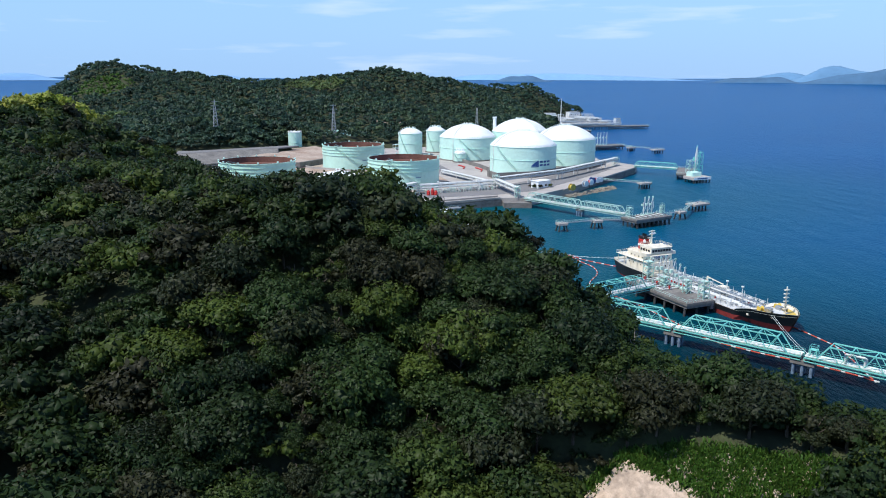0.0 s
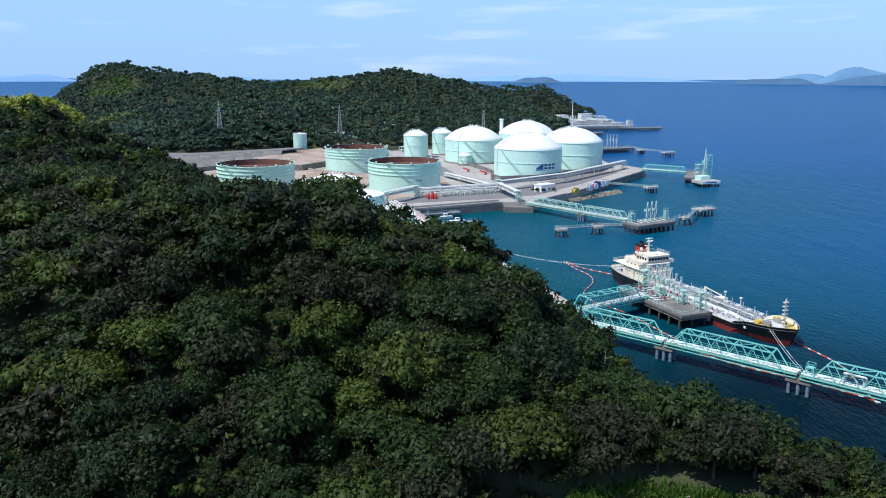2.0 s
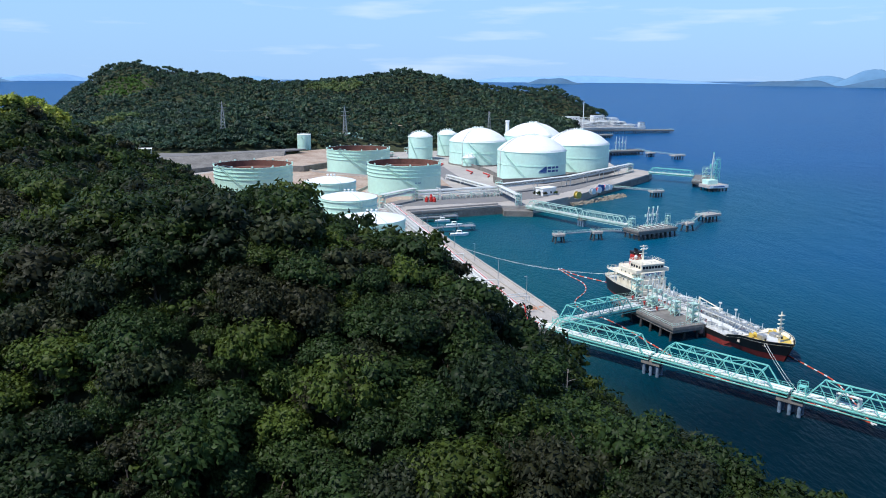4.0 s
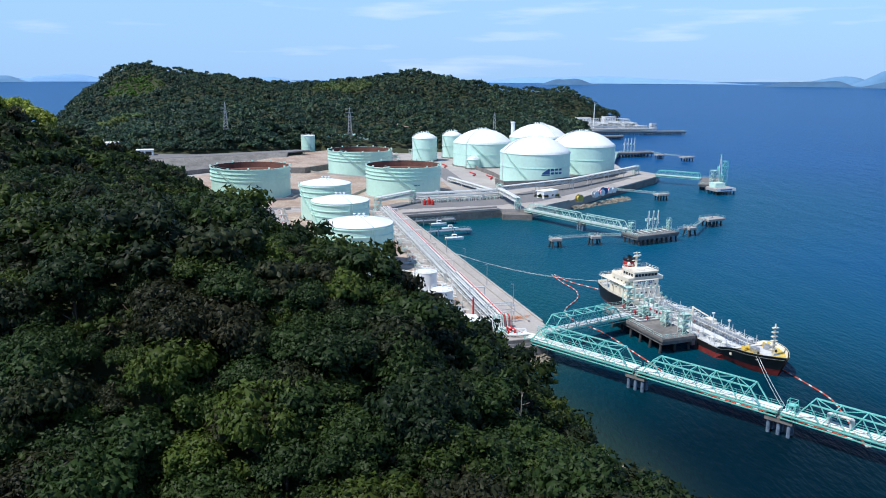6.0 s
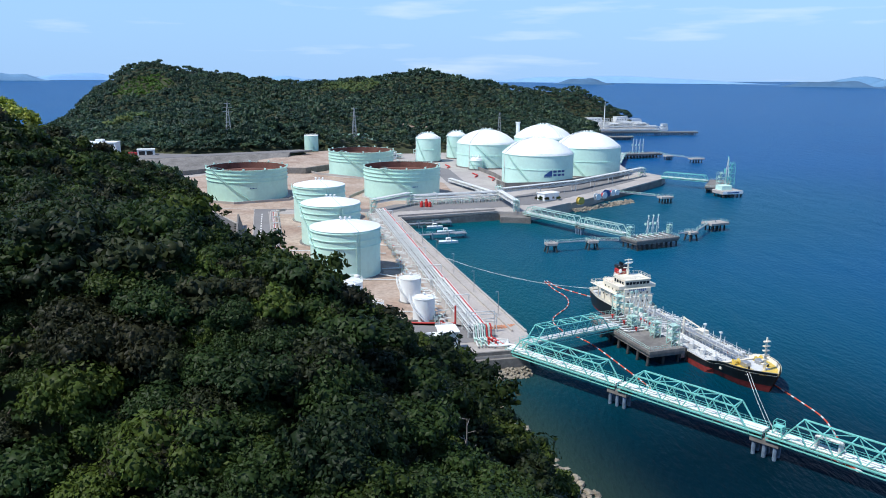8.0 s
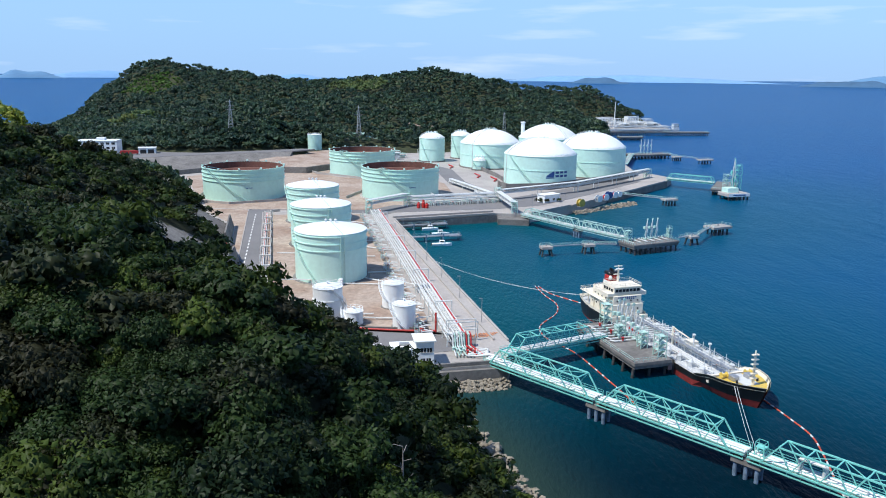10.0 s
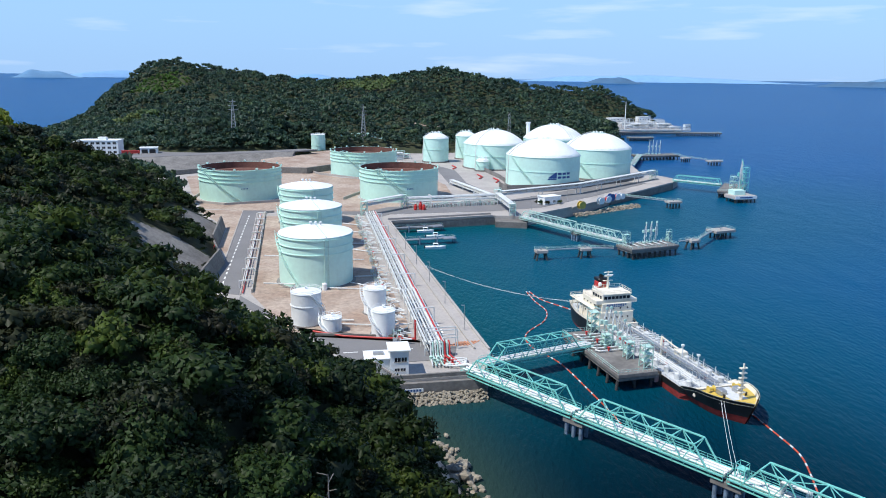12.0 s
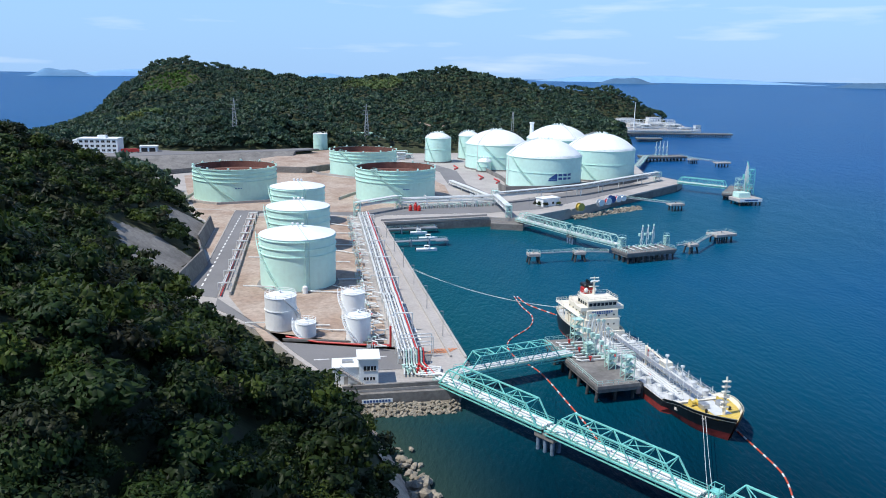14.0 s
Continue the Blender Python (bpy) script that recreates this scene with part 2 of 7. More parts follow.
def box(bm, x0, x1, y0, y1, z0, z1):
    v = [bm.verts.new((x, y, z)) for z in (z0, z1) for x, y in ((x0, y0), (x1, y0), (x1, y1), (x0, y1))]
    for f in ((3, 2, 1, 0), (4, 5, 6, 7), (0, 1, 5, 4), (1, 2, 6, 5), (2, 3, 7, 6), (3, 0, 4, 7)):
        bm.faces.new([v[i] for i in f])
    return bm


def bar(bm, a, b, r=0.1, sides=4, end=True):
    """A straight bar or pipe from a to b."""
    a, b = Vector(a), Vector(b)
    d = (b - a)
    if d.length < 1e-5:
        return bm
    d.normalize()
    s = d.cross(Vector((0, 0, 1)))
    if s.length < 1e-3:
        s = Vector((1, 0, 0))
    s.normalize()
    u = s.cross(d)
    rings = []
    for p in (a, b):
        rings.append([bm.verts.new(p + r * (math.cos(k) * s + math.sin(k) * u)) for k in
                      (2 * math.pi * (i + 0.5) / sides for i in range(sides))])
    for i in range(sides):
        j = (i + 1) % sides
        bm.faces.new((rings[0][i], rings[0][j], rings[1][j], rings[1][i]))
    if end:
        bm.faces.new(rings[0][::-1])
        bm.faces.new(rings[1])
    return bm


def run(bm, pts, r=0.15, sides=6):
    for a, b in zip(pts, pts[1:]):
        bar(bm, a, b, r, sides)
    return bm


def lathe(bm, prof, seg=32, cx=0.0, cy=0.0, a0=0.0, a1=2 * math.pi):
    """A profile of (radius, height) turned about the upright axis at cx, cy."""
    full = abs(a1 - a0 - 2 * math.pi) < 1e-6
    cols = []
    for k in range(seg if full else seg + 1):
        a = a0 + (a1 - a0) * k / seg
        cols.append([bm.verts.new((cx + r * math.cos(a), cy + r * math.sin(a), z)) for r, z in prof])
    n = len(cols)
    for k in range(n if full else n - 1):
        c, d = cols[k], cols[(k + 1) % n]
        for i in range(len(prof) - 1):
            bm.faces.new((c[i], d[i], d[i + 1], c[i + 1]))
    return bm


def slab(bm, poly, z0, z1):
    """An upright prism over a plan outline that runs anticlockwise."""
    lo = [bm.verts.new((x, y, z0)) for x, y in poly]
    hi = [bm.verts.new((x, y, z1)) for x, y in poly]
    bm.faces.new(hi)
    bm.faces.new(lo[::-1])
    for i in range(len(poly)):
        j = (i + 1) % len(poly)
        bm.faces.new((lo[i], lo[j], hi[j], hi[i]))
    return bm


def bevel(bm, w, seg=1):
    bmesh.ops.bevel(bm, geom=list(bm.edges), offset=w, segments=seg, affect="EDGES")
    return bm


def mesh_from(name, verts, faces, mat_, tint=None, attr="tint", smooth=False):
    """A mesh from numpy arrays: verts (n, 3), faces (m, 3 or 4)."""
    me = bpy.data.meshes.new(name)
    k = faces.shape[1]
    me.vertices.add(len(verts))
    me.vertices.foreach_set("co", np.ascontiguousarray(verts, np.float32).ravel())
    me.loops.add(faces.size)
    me.loops.foreach_set("vertex_index", np.ascontiguousarray(faces, np.int32).ravel())
    me.polygons.add(len(faces))
    me.polygons.foreach_set("loop_start", np.arange(0, faces.size, k, dtype=np.int32))
    if smooth:
        me.polygons.foreach_set("use_smooth", np.ones(len(faces), bool))
    me.update(calc_edges=True)
    if tint is not None:
        a = me.attributes.new(attr, "FLOAT", "POINT")
        a.data.foreach_set("value", np.ascontiguousarray(tint, np.float32))
    me.materials.append(mat_)
    return me


# ---- plan of land and water ----
QUAY_Z = 4.8
PLATFORM = [(31, 221), (57.6, 228.5), (59.6, 244), (6.3, 426.3), (59.6, 449.5), (77, 449), (103, 478.4), (130, 520), (184, 593.5),
            (192, 612), (172, 655), (174, 720), (120, 770), (40, 780), (-50, 765), (-107, 671), (-171, 630), (-221, 600), (-182, 568), (-165, 545), (-128, 500),
            (-114, 474), (-97, 436), (-69, 399), (-58, 358), (-45, 331), (-41, 293), (-22, 277), (0, 259), (13, 243), (24, 230)]
COAST = [(160, -300), (150, -60), (125, 25), (104, 70), (85, 96), (69, 118), (65, 140), (62, 160), (54, 182), (47.5, 197), (41, 211), (36, 221),
         (55, 232), (55, 244), (0, 424), (55, 454), (75, 453), (100, 482), (126, 522), (180, 595), (188, 612), (168, 655), (172, 720), (186, 800),
         (200, 900), (212, 1000), (222, 1080), (225, 1190), (318, 1290), (333, 1400), (330, 1490), (270, 1600), (0, 1720), (-420, 1680), (-640, 1500),
         (-622, 1390), (-588, 1240), (-572, 1180), (-520, 1000), (-455, 800), (-420, 700), (-400, 480), (-400, 100), (-400, -300)]
# hilltops, saddles and feet of the wooded hills: x, y, height
NEAR_HILL = [(-8, 138, 53.2), (3, 150, 45.8), (-14, 122, 46), (14, 138, 44), (27, 133, 38.4), (38, 136, 30), (0, 105, 31), (18, 103, 34.5), (-40, 103, 33),
             (-20, 91, 29), (12, 92, 27), (38, 86.5, 27), (56, 84, 31), (28, 181, 21.5), (40, 150, 23.6), (-33, 129, 48), (-56, 143, 43.5), (-84, 233, 45),
             (-91, 314, 47), (-150, 328, 60), (33, 79, 13), (-72, 313, 22), (0, 60, 16), (-110, 130, 41), (0, 197, 25.5), (-45, 200, 44.8),
             (-210, 330, 42), (-120, 400, 29), (-230, 180, 39), (48, 96, 29), (10, -60, 18), (-120, 0, 24), (48, 128, 18.5), (33, 112, 29), (11, 212, 5), (-20, 245, 10), (30, 87.5, 24), (74, 82, 30)]
FAR_HILL = [(-475, 1260, 89), (-514, 1240, 69), (-550, 1220, 43), (-430, 1260, 83), (-365, 1260, 71), (-310, 1262, 67), (-250, 1240, 57),
            (-190, 1200, 55), (-137, 1150, 66), (-85, 1165, 64), (-20, 1190, 75), (22, 1200, 72.5), (80, 1230, 57), (150, 1330, 33.5), (206, 1400, 54),
            (244, 1400, 44), (285, 1390, 20.5), (-172, 600, 20), (-140, 630, 33), (-148, 900, 39), (-245, 885, 37), (-60, 905, 31), (0, 830, 14), (31, 1130, 41), (-300, 720, 22),
            (-430, 940, 8), (-430, 800, 8), (-520, 1080, 6), (-390, 650, 8), (-600, 1180, -6), (-560, 1060, -4), (110, 1010, 20), (-70, 790, 14), (-210, 1050, 31), (-330, 1060, 34), (-480, 1100, 30),
            (-200, 1500, 27), (190, 1240, 32)]


# sprayed-concrete slopes, the sandy cut and the clearing, in plan
SLOPES = [[(-45, 297), (-49, 330), (-66, 334), (-76, 318), (-60, 299)], [(-61, 362), (-71, 398), (-88, 398), (-84, 372)]]
SANDBANK = [(22, 88), (29, 91), (34.5, 87.5), (40, 83.5), (44, 78), (41, 72), (24, 73)]
CLEARING = [(29.8, 91.2), (35, 87), (41, 83), (47, 78), (55, 78), (53, 83.5), (45, 87), (37, 90)]
SEA_RISE = 54.0
FAR_PAD = [(205, 1080), (318, 1150), (330, 1270), (318, 1330), (215, 1300), (200, 1180)]
UPPER_YARD = [(-276, 610), (-221, 600), (-171, 631), (-107, 672), (-92, 690), (-104, 694), (-175, 648), (-200, 648), (-226, 656), (-276, 650)]


def outline_distance(px, py, poly):
    """Distance to a plan outline, positive inside."""
    best = np.full(px.shape, 1e9)
    inside = np.zeros(px.shape, bool)
    for (ax, ay), (bx, by) in zip(poly, poly[1:] + poly[:1]):
        ex, ey = bx - ax, by - ay
        t = np.clip(((px - ax) * ex + (py - ay) * ey) / (ex * ex + ey * ey), 0, 1)
        best = np.minimum(best, np.hypot(px - ax - t * ex, py - ay - t * ey))
        cross = (ay > py) != (by > py)
        xi = ax + (py - ay) * ex / (ey if abs(ey) > 1e-9 else 1e-9)
        inside ^= cross & (px < xi)
    return np.where(inside, best, -best)


def spread_heights(px, py, spots, soft):
    """A smooth surface through the spot heights."""
    S = np.array(spots, float)
    def kernel(ax, ay):
        return np.sqrt((ax[..., None] - S[:, 0]) ** 2 + (ay[..., None] - S[:, 1]) ** 2 + soft * soft)
    mean = S[:, 2].mean()
    w = np.linalg.solve(kernel(S[:, 0], S[:, 1]) - 0.8 * np.eye(len(S)), S[:, 2] - mean)
    return np.clip(mean + kernel(px, py) @ w, 1.0, 95.0)


def soft_min(a, b, k):
    h = np.clip(0.5 + 0.5 * (b - a) / k, 0, 1)
    return b * (1 - h) + a * h - k * h * (1 - h)


def land_height(px, py):
    near = spread_heights(px, py, NEAR_HILL, 8.0)
    far = spread_heights(px, py, FAR_HILL, 25.0)
    f = np.clip((py - 430) / 130, 0, 1)
    f = f * f * (3 - 2 * f)
    h = near * (1 - f) + far * f
    h = h + 1.6 * np.sin(px * 0.11 + 0.7 * np.sin(py * 0.07)) * np.cos(py * 0.09 + 0.5) * np.clip(h / 20, 0, 1)
    # the hills fall away to low ground along the western shore
    west = px + 0.565 * (py - 58) - 69
    h = np.where(py > 660, soft_min(h, 7.0 + 0.78 * np.maximum(west, 0), 5.0), h)
    # spurs and hollows of the far hills
    h = h + f * np.clip(h / 30, 0, 1) * (4.0 * np.sin(px * 0.047 + 1.3 * np.sin(py * 0.021)) * np.sin(py * 0.034 + 0.9) + 2.2 * np.sin(px * 0.11 + py * 0.05))
    dp = -outline_distance(px, py, PLATFORM)
    dc = outline_distance(px, py, COAST)
    h = soft_min(h, QUAY_Z - 0.6 + np.where(py < 430, 0.62, 0.9) * np.maximum(dp, 0), 4.0)
    du = -outline_distance(px, py, UPPER_YARD)
    h = np.where((py > 580) & (py < 760) & (px < -85), soft_min(np.maximum(h, 9.0), 13.2 + 0.4 * np.maximum(du, 0), 3.0), h)
    # level ground round the lone tank
    rt = np.hypot(px + 96, py - 716)
    h = np.where(rt < 60, np.minimum(h, 10.3 + 0.8 * np.maximum(rt - 26, 0)), h)
    h = np.where(du <= 0, 12.9, h)
    # level ground under the farther terminal
    df = -outline_distance(px, py, FAR_PAD)
    h = np.where((py > 1040) & (px > 150), soft_min(h, 3.5 + 0.9 * np.maximum(df, 0), 3.0), h)
    h = soft_min(h, -0.5 + 1.1 * dc, 4.0)
    h = np.where(dp <= 0, 3.6, h)
    h = np.where(dc < 0, np.maximum(-6.0, 0.5 * dc - 0.8), h)
    h = np.where((dp <= 3) & (dc < 3), np.minimum(h, -2.0 + 0 * h), h)
    return h, dp, dc

# ---- ground, sea, distance ----
def build_ground():
    gx = np.concatenate([np.arange(-900, -300, 22), np.arange(-300, 15, 5), np.arange(15, 66, 1.7), np.arange(66, 170, 5), np.arange(170, 480, 16)])
    gy = np.concatenate([np.arange(-320, 40, 16), np.arange(40, 68, 5), np.arange(68, 100, 1.6), np.arange(100, 760, 5), np.arange(760, 1800, 16)])
    X, Y = np.meshgrid(gx, gy)
    Z, dp, dc = land_height(X, Y)
    nx, ny = len(gx), len(gy)
    v = np.stack([X.ravel(), Y.ravel(), Z.ravel()], 1)
    i = (np.arange(ny - 1)[:, None] * nx + np.arange(nx - 1)[None, :]).ravel()
    me = mesh_from("ground", v, np.stack([i, i + 1, i + nx + 1, i + nx], 1), UNDERGROWTH, smooth=True)
    tagged(new("ground", me), "wooded hillside ground with dark leafy undergrowth", "ground", kind="structure")


def build_sea():
    rad = [0.0]
    step = 6.0
    while rad[-1] < 4900:
        rad.append(rad[-1] + step)
        step = step * 1.02 if rad[-1] < 600 else step * 1.25
    rad = np.array(rad[1:])
    seg = 180
    ang = np.arange(seg) * 2 * math.pi / seg
    R, A = np.meshgrid(rad, ang, indexing="ij")
    X, Y = 60 + R * np.cos(A), 190 + R * np.sin(A)
    Z = SEA_RISE * np.clip((R - 1800) / 3100, 0, 1) ** 2
    dc = outline_distance(X, Y, COAST)
    shoal = np.clip(1 + dc / 26.0, 0, 1) ** 1.6
    cove = np.exp(-((X - 52) ** 2 + (Y - 205) ** 2) / (2 * 24 ** 2)) + 0.8 * np.exp(-((X - 72) ** 2 + (Y - 160) ** 2) / (2 * 20 ** 2))
    shoal = shoal * np.clip(cove, 0, 1)
    v = np.concatenate([np.stack([X.ravel(), Y.ravel(), Z.ravel()], 1), [[60, 190, 0]]])
    nr = len(rad)
    a = np.arange(nr - 1)[:, None] * seg
    k = np.arange(seg)[None, :]
    k2 = (k + 1) % seg
    quads = np.stack([(a + k).ravel(), (a + seg + k).ravel(), (a + seg + k2).ravel(), (a + k2).ravel()], 1)
    hub = len(v) - 1
    fan = np.stack([np.full(seg, hub), np.arange(seg), (np.arange(seg) + 1) % seg, np.full(seg, hub)], 1)[:, :3]
    tri = np.concatenate([quads[:, [0, 1, 2]], quads[:, [0, 2, 3]], fan])
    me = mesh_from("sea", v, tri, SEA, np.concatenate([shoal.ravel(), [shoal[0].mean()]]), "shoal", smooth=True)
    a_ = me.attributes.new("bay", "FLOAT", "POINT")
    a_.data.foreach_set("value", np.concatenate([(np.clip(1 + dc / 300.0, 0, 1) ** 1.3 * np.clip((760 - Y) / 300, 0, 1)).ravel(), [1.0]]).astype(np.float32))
    w_ = me.attributes.new("dark_water", "FLOAT", "POINT")
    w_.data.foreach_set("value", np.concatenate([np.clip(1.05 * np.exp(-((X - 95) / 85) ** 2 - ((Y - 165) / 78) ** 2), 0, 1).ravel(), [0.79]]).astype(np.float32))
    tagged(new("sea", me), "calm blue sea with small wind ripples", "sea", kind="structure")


def island(name, x, y, length, depth, humps, mat_, label, base=24.0):
    """A far wooded island: a ridge with uneven humps (place along it from -1 to 1, height, width)."""
    u = np.linspace(-1, 1, 60)
    w = np.linspace(-1, 1, 9)
    U, W = np.meshgrid(u, w)
    rng = np.random.default_rng(int(abs(x) + abs(y)))
    H = sum(h * np.exp(-((U - c) / s) ** 2) for c, h, s in humps)
    H = H * np.clip(1.06 - np.abs(U) ** 3, 0, 1) * (1 - W * W) * (1 + 0.012 * rng.standard_normal(U.shape)) - 0.6
    a = math.atan2(y, x) - math.pi / 2
    lx, ly = U * length / 2, W * depth / 2
    X, Y = x + lx * math.cos(a) - ly * math.sin(a), y + lx * math.sin(a) + ly * math.cos(a)
    nx = len(u)
    i = (np.arange(len(w) - 1)[:, None] * nx + np.arange(nx - 1)[None, :]).ravel()
    me = mesh_from(name, np.stack([X.ravel(), Y.ravel(), base + H.ravel()], 1), np.stack([i, i + 1, i + nx + 1, i + nx], 1), mat_, smooth=True)
    tagged(new(name, me), label, "island", kind="structure")


build_ground()
build_sea()

# ---- terminal platform ----
def sheet(name, poly, z, mat_, label, category="pavement", thick=0.12):
    ob = obj(name, slab(bmesh.new(), poly, z - thick, z), mat_)
    return tagged(ob, label, category, kind="structure")


def strip(a, b, w):
    """Plan outline of a band of width w from a to b."""
    a, b = Vector(a), Vector(b)
    d = (b - a).normalized()
    n = Vector((-d.y, d.x)) * (w / 2)
    return [tuple(p) for p in (a - n, b - n, b + n, a + n)]


quay = obj("quay_platform", slab(bmesh.new(), PLATFORM, -5.0, QUAY_Z), CONCRETE)
tagged(quay, "grey concrete terminal platform with upright quay walls", "quay", kind="structure")

Z1 = QUAY_Z + 0.05
sheet("bare_soil_yard", [(3, 252), (37, 253), (34, 268), (-13.5, 440), (-62, 432), (-22, 292)], Z1, SOIL, "brown bare earth round the storage tanks", "ground")
sheet("bare_soil_yard", [(-100, 450), (-60, 446), (-12, 452), (14, 470), (36, 500), (26, 560), (-6, 640), (-92, 655), (-140, 618), (-160, 575), (-128, 505)], Z1, SOIL,
      "brown bare earth round the open-topped tanks", "ground")
sheet("access_road", [(-41, 294), (-25.5, 290), (-66.5, 439.7), (-62, 447), (-76, 447), (-74, 438), (-48, 340)], Z1 + 0.05, ASPHALT, "grey asphalt two-lane terminal road", "road")
sheet("access_road", [(-22, 279), (2, 259), (13, 245), (25, 231), (42, 236), (50, 238), (50, 249), (40, 250), (7.5, 251.5), (-1, 262), (-25, 289.5)], Z1 + 0.05, ASPHALT, "grey asphalt road bend behind the guard building", "road")
sheet("access_road", [(-76, 447.4), (-61, 447.4), (-8, 441), (0, 438), (4, 446), (60, 463), (86, 478), (118, 520), (165, 588), (150, 596), (100, 538), (64, 497), (0, 468), (-10, 452)],
      Z1 + 0.05, ASPHALT, "grey asphalt road along the inner quay", "road")
sheet("access_road", [(58, 500), (66, 505), (40, 570), (28, 640), (0, 690), (-12, 690), (16, 630), (28, 565)], Z1 + 0.03, ASPHALT, "grey asphalt road between the tank yards", "road")

sheet("road_verge", [(-49.2, 345), (-73.8, 438.5), (-77, 447), (-97, 447), (-95, 437), (-68.4, 400), (-57.2, 358)][::-1], Z1 + 0.03, SOIL, "strip of bare earth between road and retaining wall", "ground")
for a_, b_ in (((-40.9, 295.5), (-48.0, 340.3)), ((-48.0, 340.3), (-73.8, 437.6)), ((-25.2, 290.5), (-66.2, 439.2))):
    sheet("road_kerb", strip(a_, b_, 0.45), Z1 + 0.22, CONCRETE, "worn concrete kerb of the terminal road", "kerb", 0.3)


def dashes(a, b, step, length, width, mat_, group):
    """Broken centre line on a road."""
    a, b = Vector(a), Vector(b)
    d = (b - a).normalized()
    n = int((b - a).length / step)
    me = None
    for i in range(n):
        p = a + d * (i * step)
        if me is None:
            bm = slab(bmesh.new(), strip((0, 0), tuple(d * length), width), 0, 0.03)
            me = bpy.data.meshes.new("lane_dash")
            bm.to_mesh(me)
            bm.free()
            me.materials.append(mat_)
        ob = new("lane_dash", me)
        ob.location = (p.x, p.y, Z1 + 0.06)
        tagged(ob, "short white painted lane dash", "road marking", group=group, kind="structure")


dashes((-31, 284), (-70, 440), 6.5, 3.2, 0.55, LINE_WHITE, "lane dashes")
dashes((45.5, 258), (-1.0, 420), 6.8, 3.6, 0.6, LINE_WHITE, "lane dashes")
dashes((20, 239.5), (44, 246), 7.5, 4.0, 0.4, LINE_WHITE, "lane dashes")
dashes((8, 446), (56, 460), 8, 3.5, 0.4, LINE_WHITE, "lane dashes")

# quay-edge kerb and seaward wall of the long quay
def coping(a, b, w, h, name="quay_coping", label="pale concrete coping along the quay edge", mat_=CONCRETE, z0=QUAY_Z):
    ob = obj(name, slab(bmesh.new(), strip(a, b, w), z0 - 0.4, z0 + h), mat_)
    return tagged(ob, label, "kerb", kind="structure")


coping((59.0, 246), (6.9, 425), 0.7, 0.45)
coping((55.0, 246), (3.2, 423), 0.5, 0.6, "quay_wave_wall", "low concrete wave wall along the quay road")
coping((7.2, 425.9), (58.5, 448.6), 0.7, 0.5)
coping((5.2, 429.4), (57.5, 452.5), 0.5, 1.0, "quay_wave_wall", "low concrete wave wall behind the inner quay")
coping((103.4, 478.9), (183.3, 592.4), 0.8, 0.5)
coping((78, 449.6), (102.6, 478), 0.8, 0.9)
coping((31.5, 221.6), (57, 228.8), 0.7, 1.0, "sea_wall_parapet", "dark concrete parapet on the sea wall", DARK_CONCRETE)
dark_wall = obj("sea_wall", slab(bmesh.new(), [(30.5, 220.6), (31, 219.6), (58.6, 227.0), (60.3, 243.6), (59.5, 243.8), (57.8, 227.9)], -3, QUAY_Z - 0.6), DARK_CONCRETE)
tagged(dark_wall, "dark weathered concrete sea wall", "wall", kind="structure")
wall2 = obj("sea_wall", slab(bmesh.new(), [(59.9, 244.2), (60.3, 244.4), (7.0, 426.6), (6.6, 426.4)], -3, QUAY_Z - 1.1), DARK_CONCRETE)
tagged(wall2, "dark tide-stained quay wall face", "wall", kind="structure")
wall3 = obj("sea_wall", slab(bmesh.new(), [(6.7, 426.1), (6.9, 425.7), (59.8, 448.7), (59.6, 449.1)], -3, QUAY_Z - 1.1), DARK_CONCRETE)
tagged(wall3, "dark tide-stained inner quay wall face", "wall", kind="structure")
wall4 = obj("sea_wall", slab(bmesh.new(), [(130.3, 519.9), (130.7, 519.6), (184.7, 593.2), (184.3, 593.5)], -3, QUAY_Z - 0.5), DARK_CONCRETE)
tagged(wall4, "dark concrete outer quay wall face", "wall", kind="structure")
step = obj("quay_landing", bevel(slab(bmesh.new(), [(60, 441.5), (76.5, 439.8), (77.5, 448.6), (60, 449.2)], -3, 3.2), 0.15), DARK_CONCRETE)
tagged(step, "low concrete landing step at the quay foot", "landing", kind="structure")

# stone embankment behind the open tanks, and its upper road
def ramp(name, low, high, zl, zh, mat_, label):
    bm = bmesh.new()
    n = 24
    def along(pts, f):
        f *= len(pts) - 1
        i = min(int(f), len(pts) - 2)
        return Vector(pts[i]).lerp(Vector(pts[i + 1]), f - i)
    rows = []
    for k in range(n + 1):
        a, b = along(low, k / n), along(high, k / n)
        rows.append([bm.verts.new((*a, zl)), bm.verts.new((*b, zh)), bm.verts.new((*(b + (b - a).normalized() * 1.5), zh)), bm.verts.new((*(b + (b - a).normalized() * 1.5), zl - 1)), bm.verts.new((*a, zl - 1))])
    for p, q in zip(rows, rows[1:]):
        for i in range(5):
            j = (i + 1) % 5
            bm.faces.new((p[i], p[j], q[j], q[i]))
    bm.faces.new(rows[0][::-1])
    bm.faces.new(rows[-1])
    bmesh.ops.recalc_face_normals(bm, faces=bm.faces)
    return tagged(obj(name, bm, mat_), label, "embankment", kind="structure")


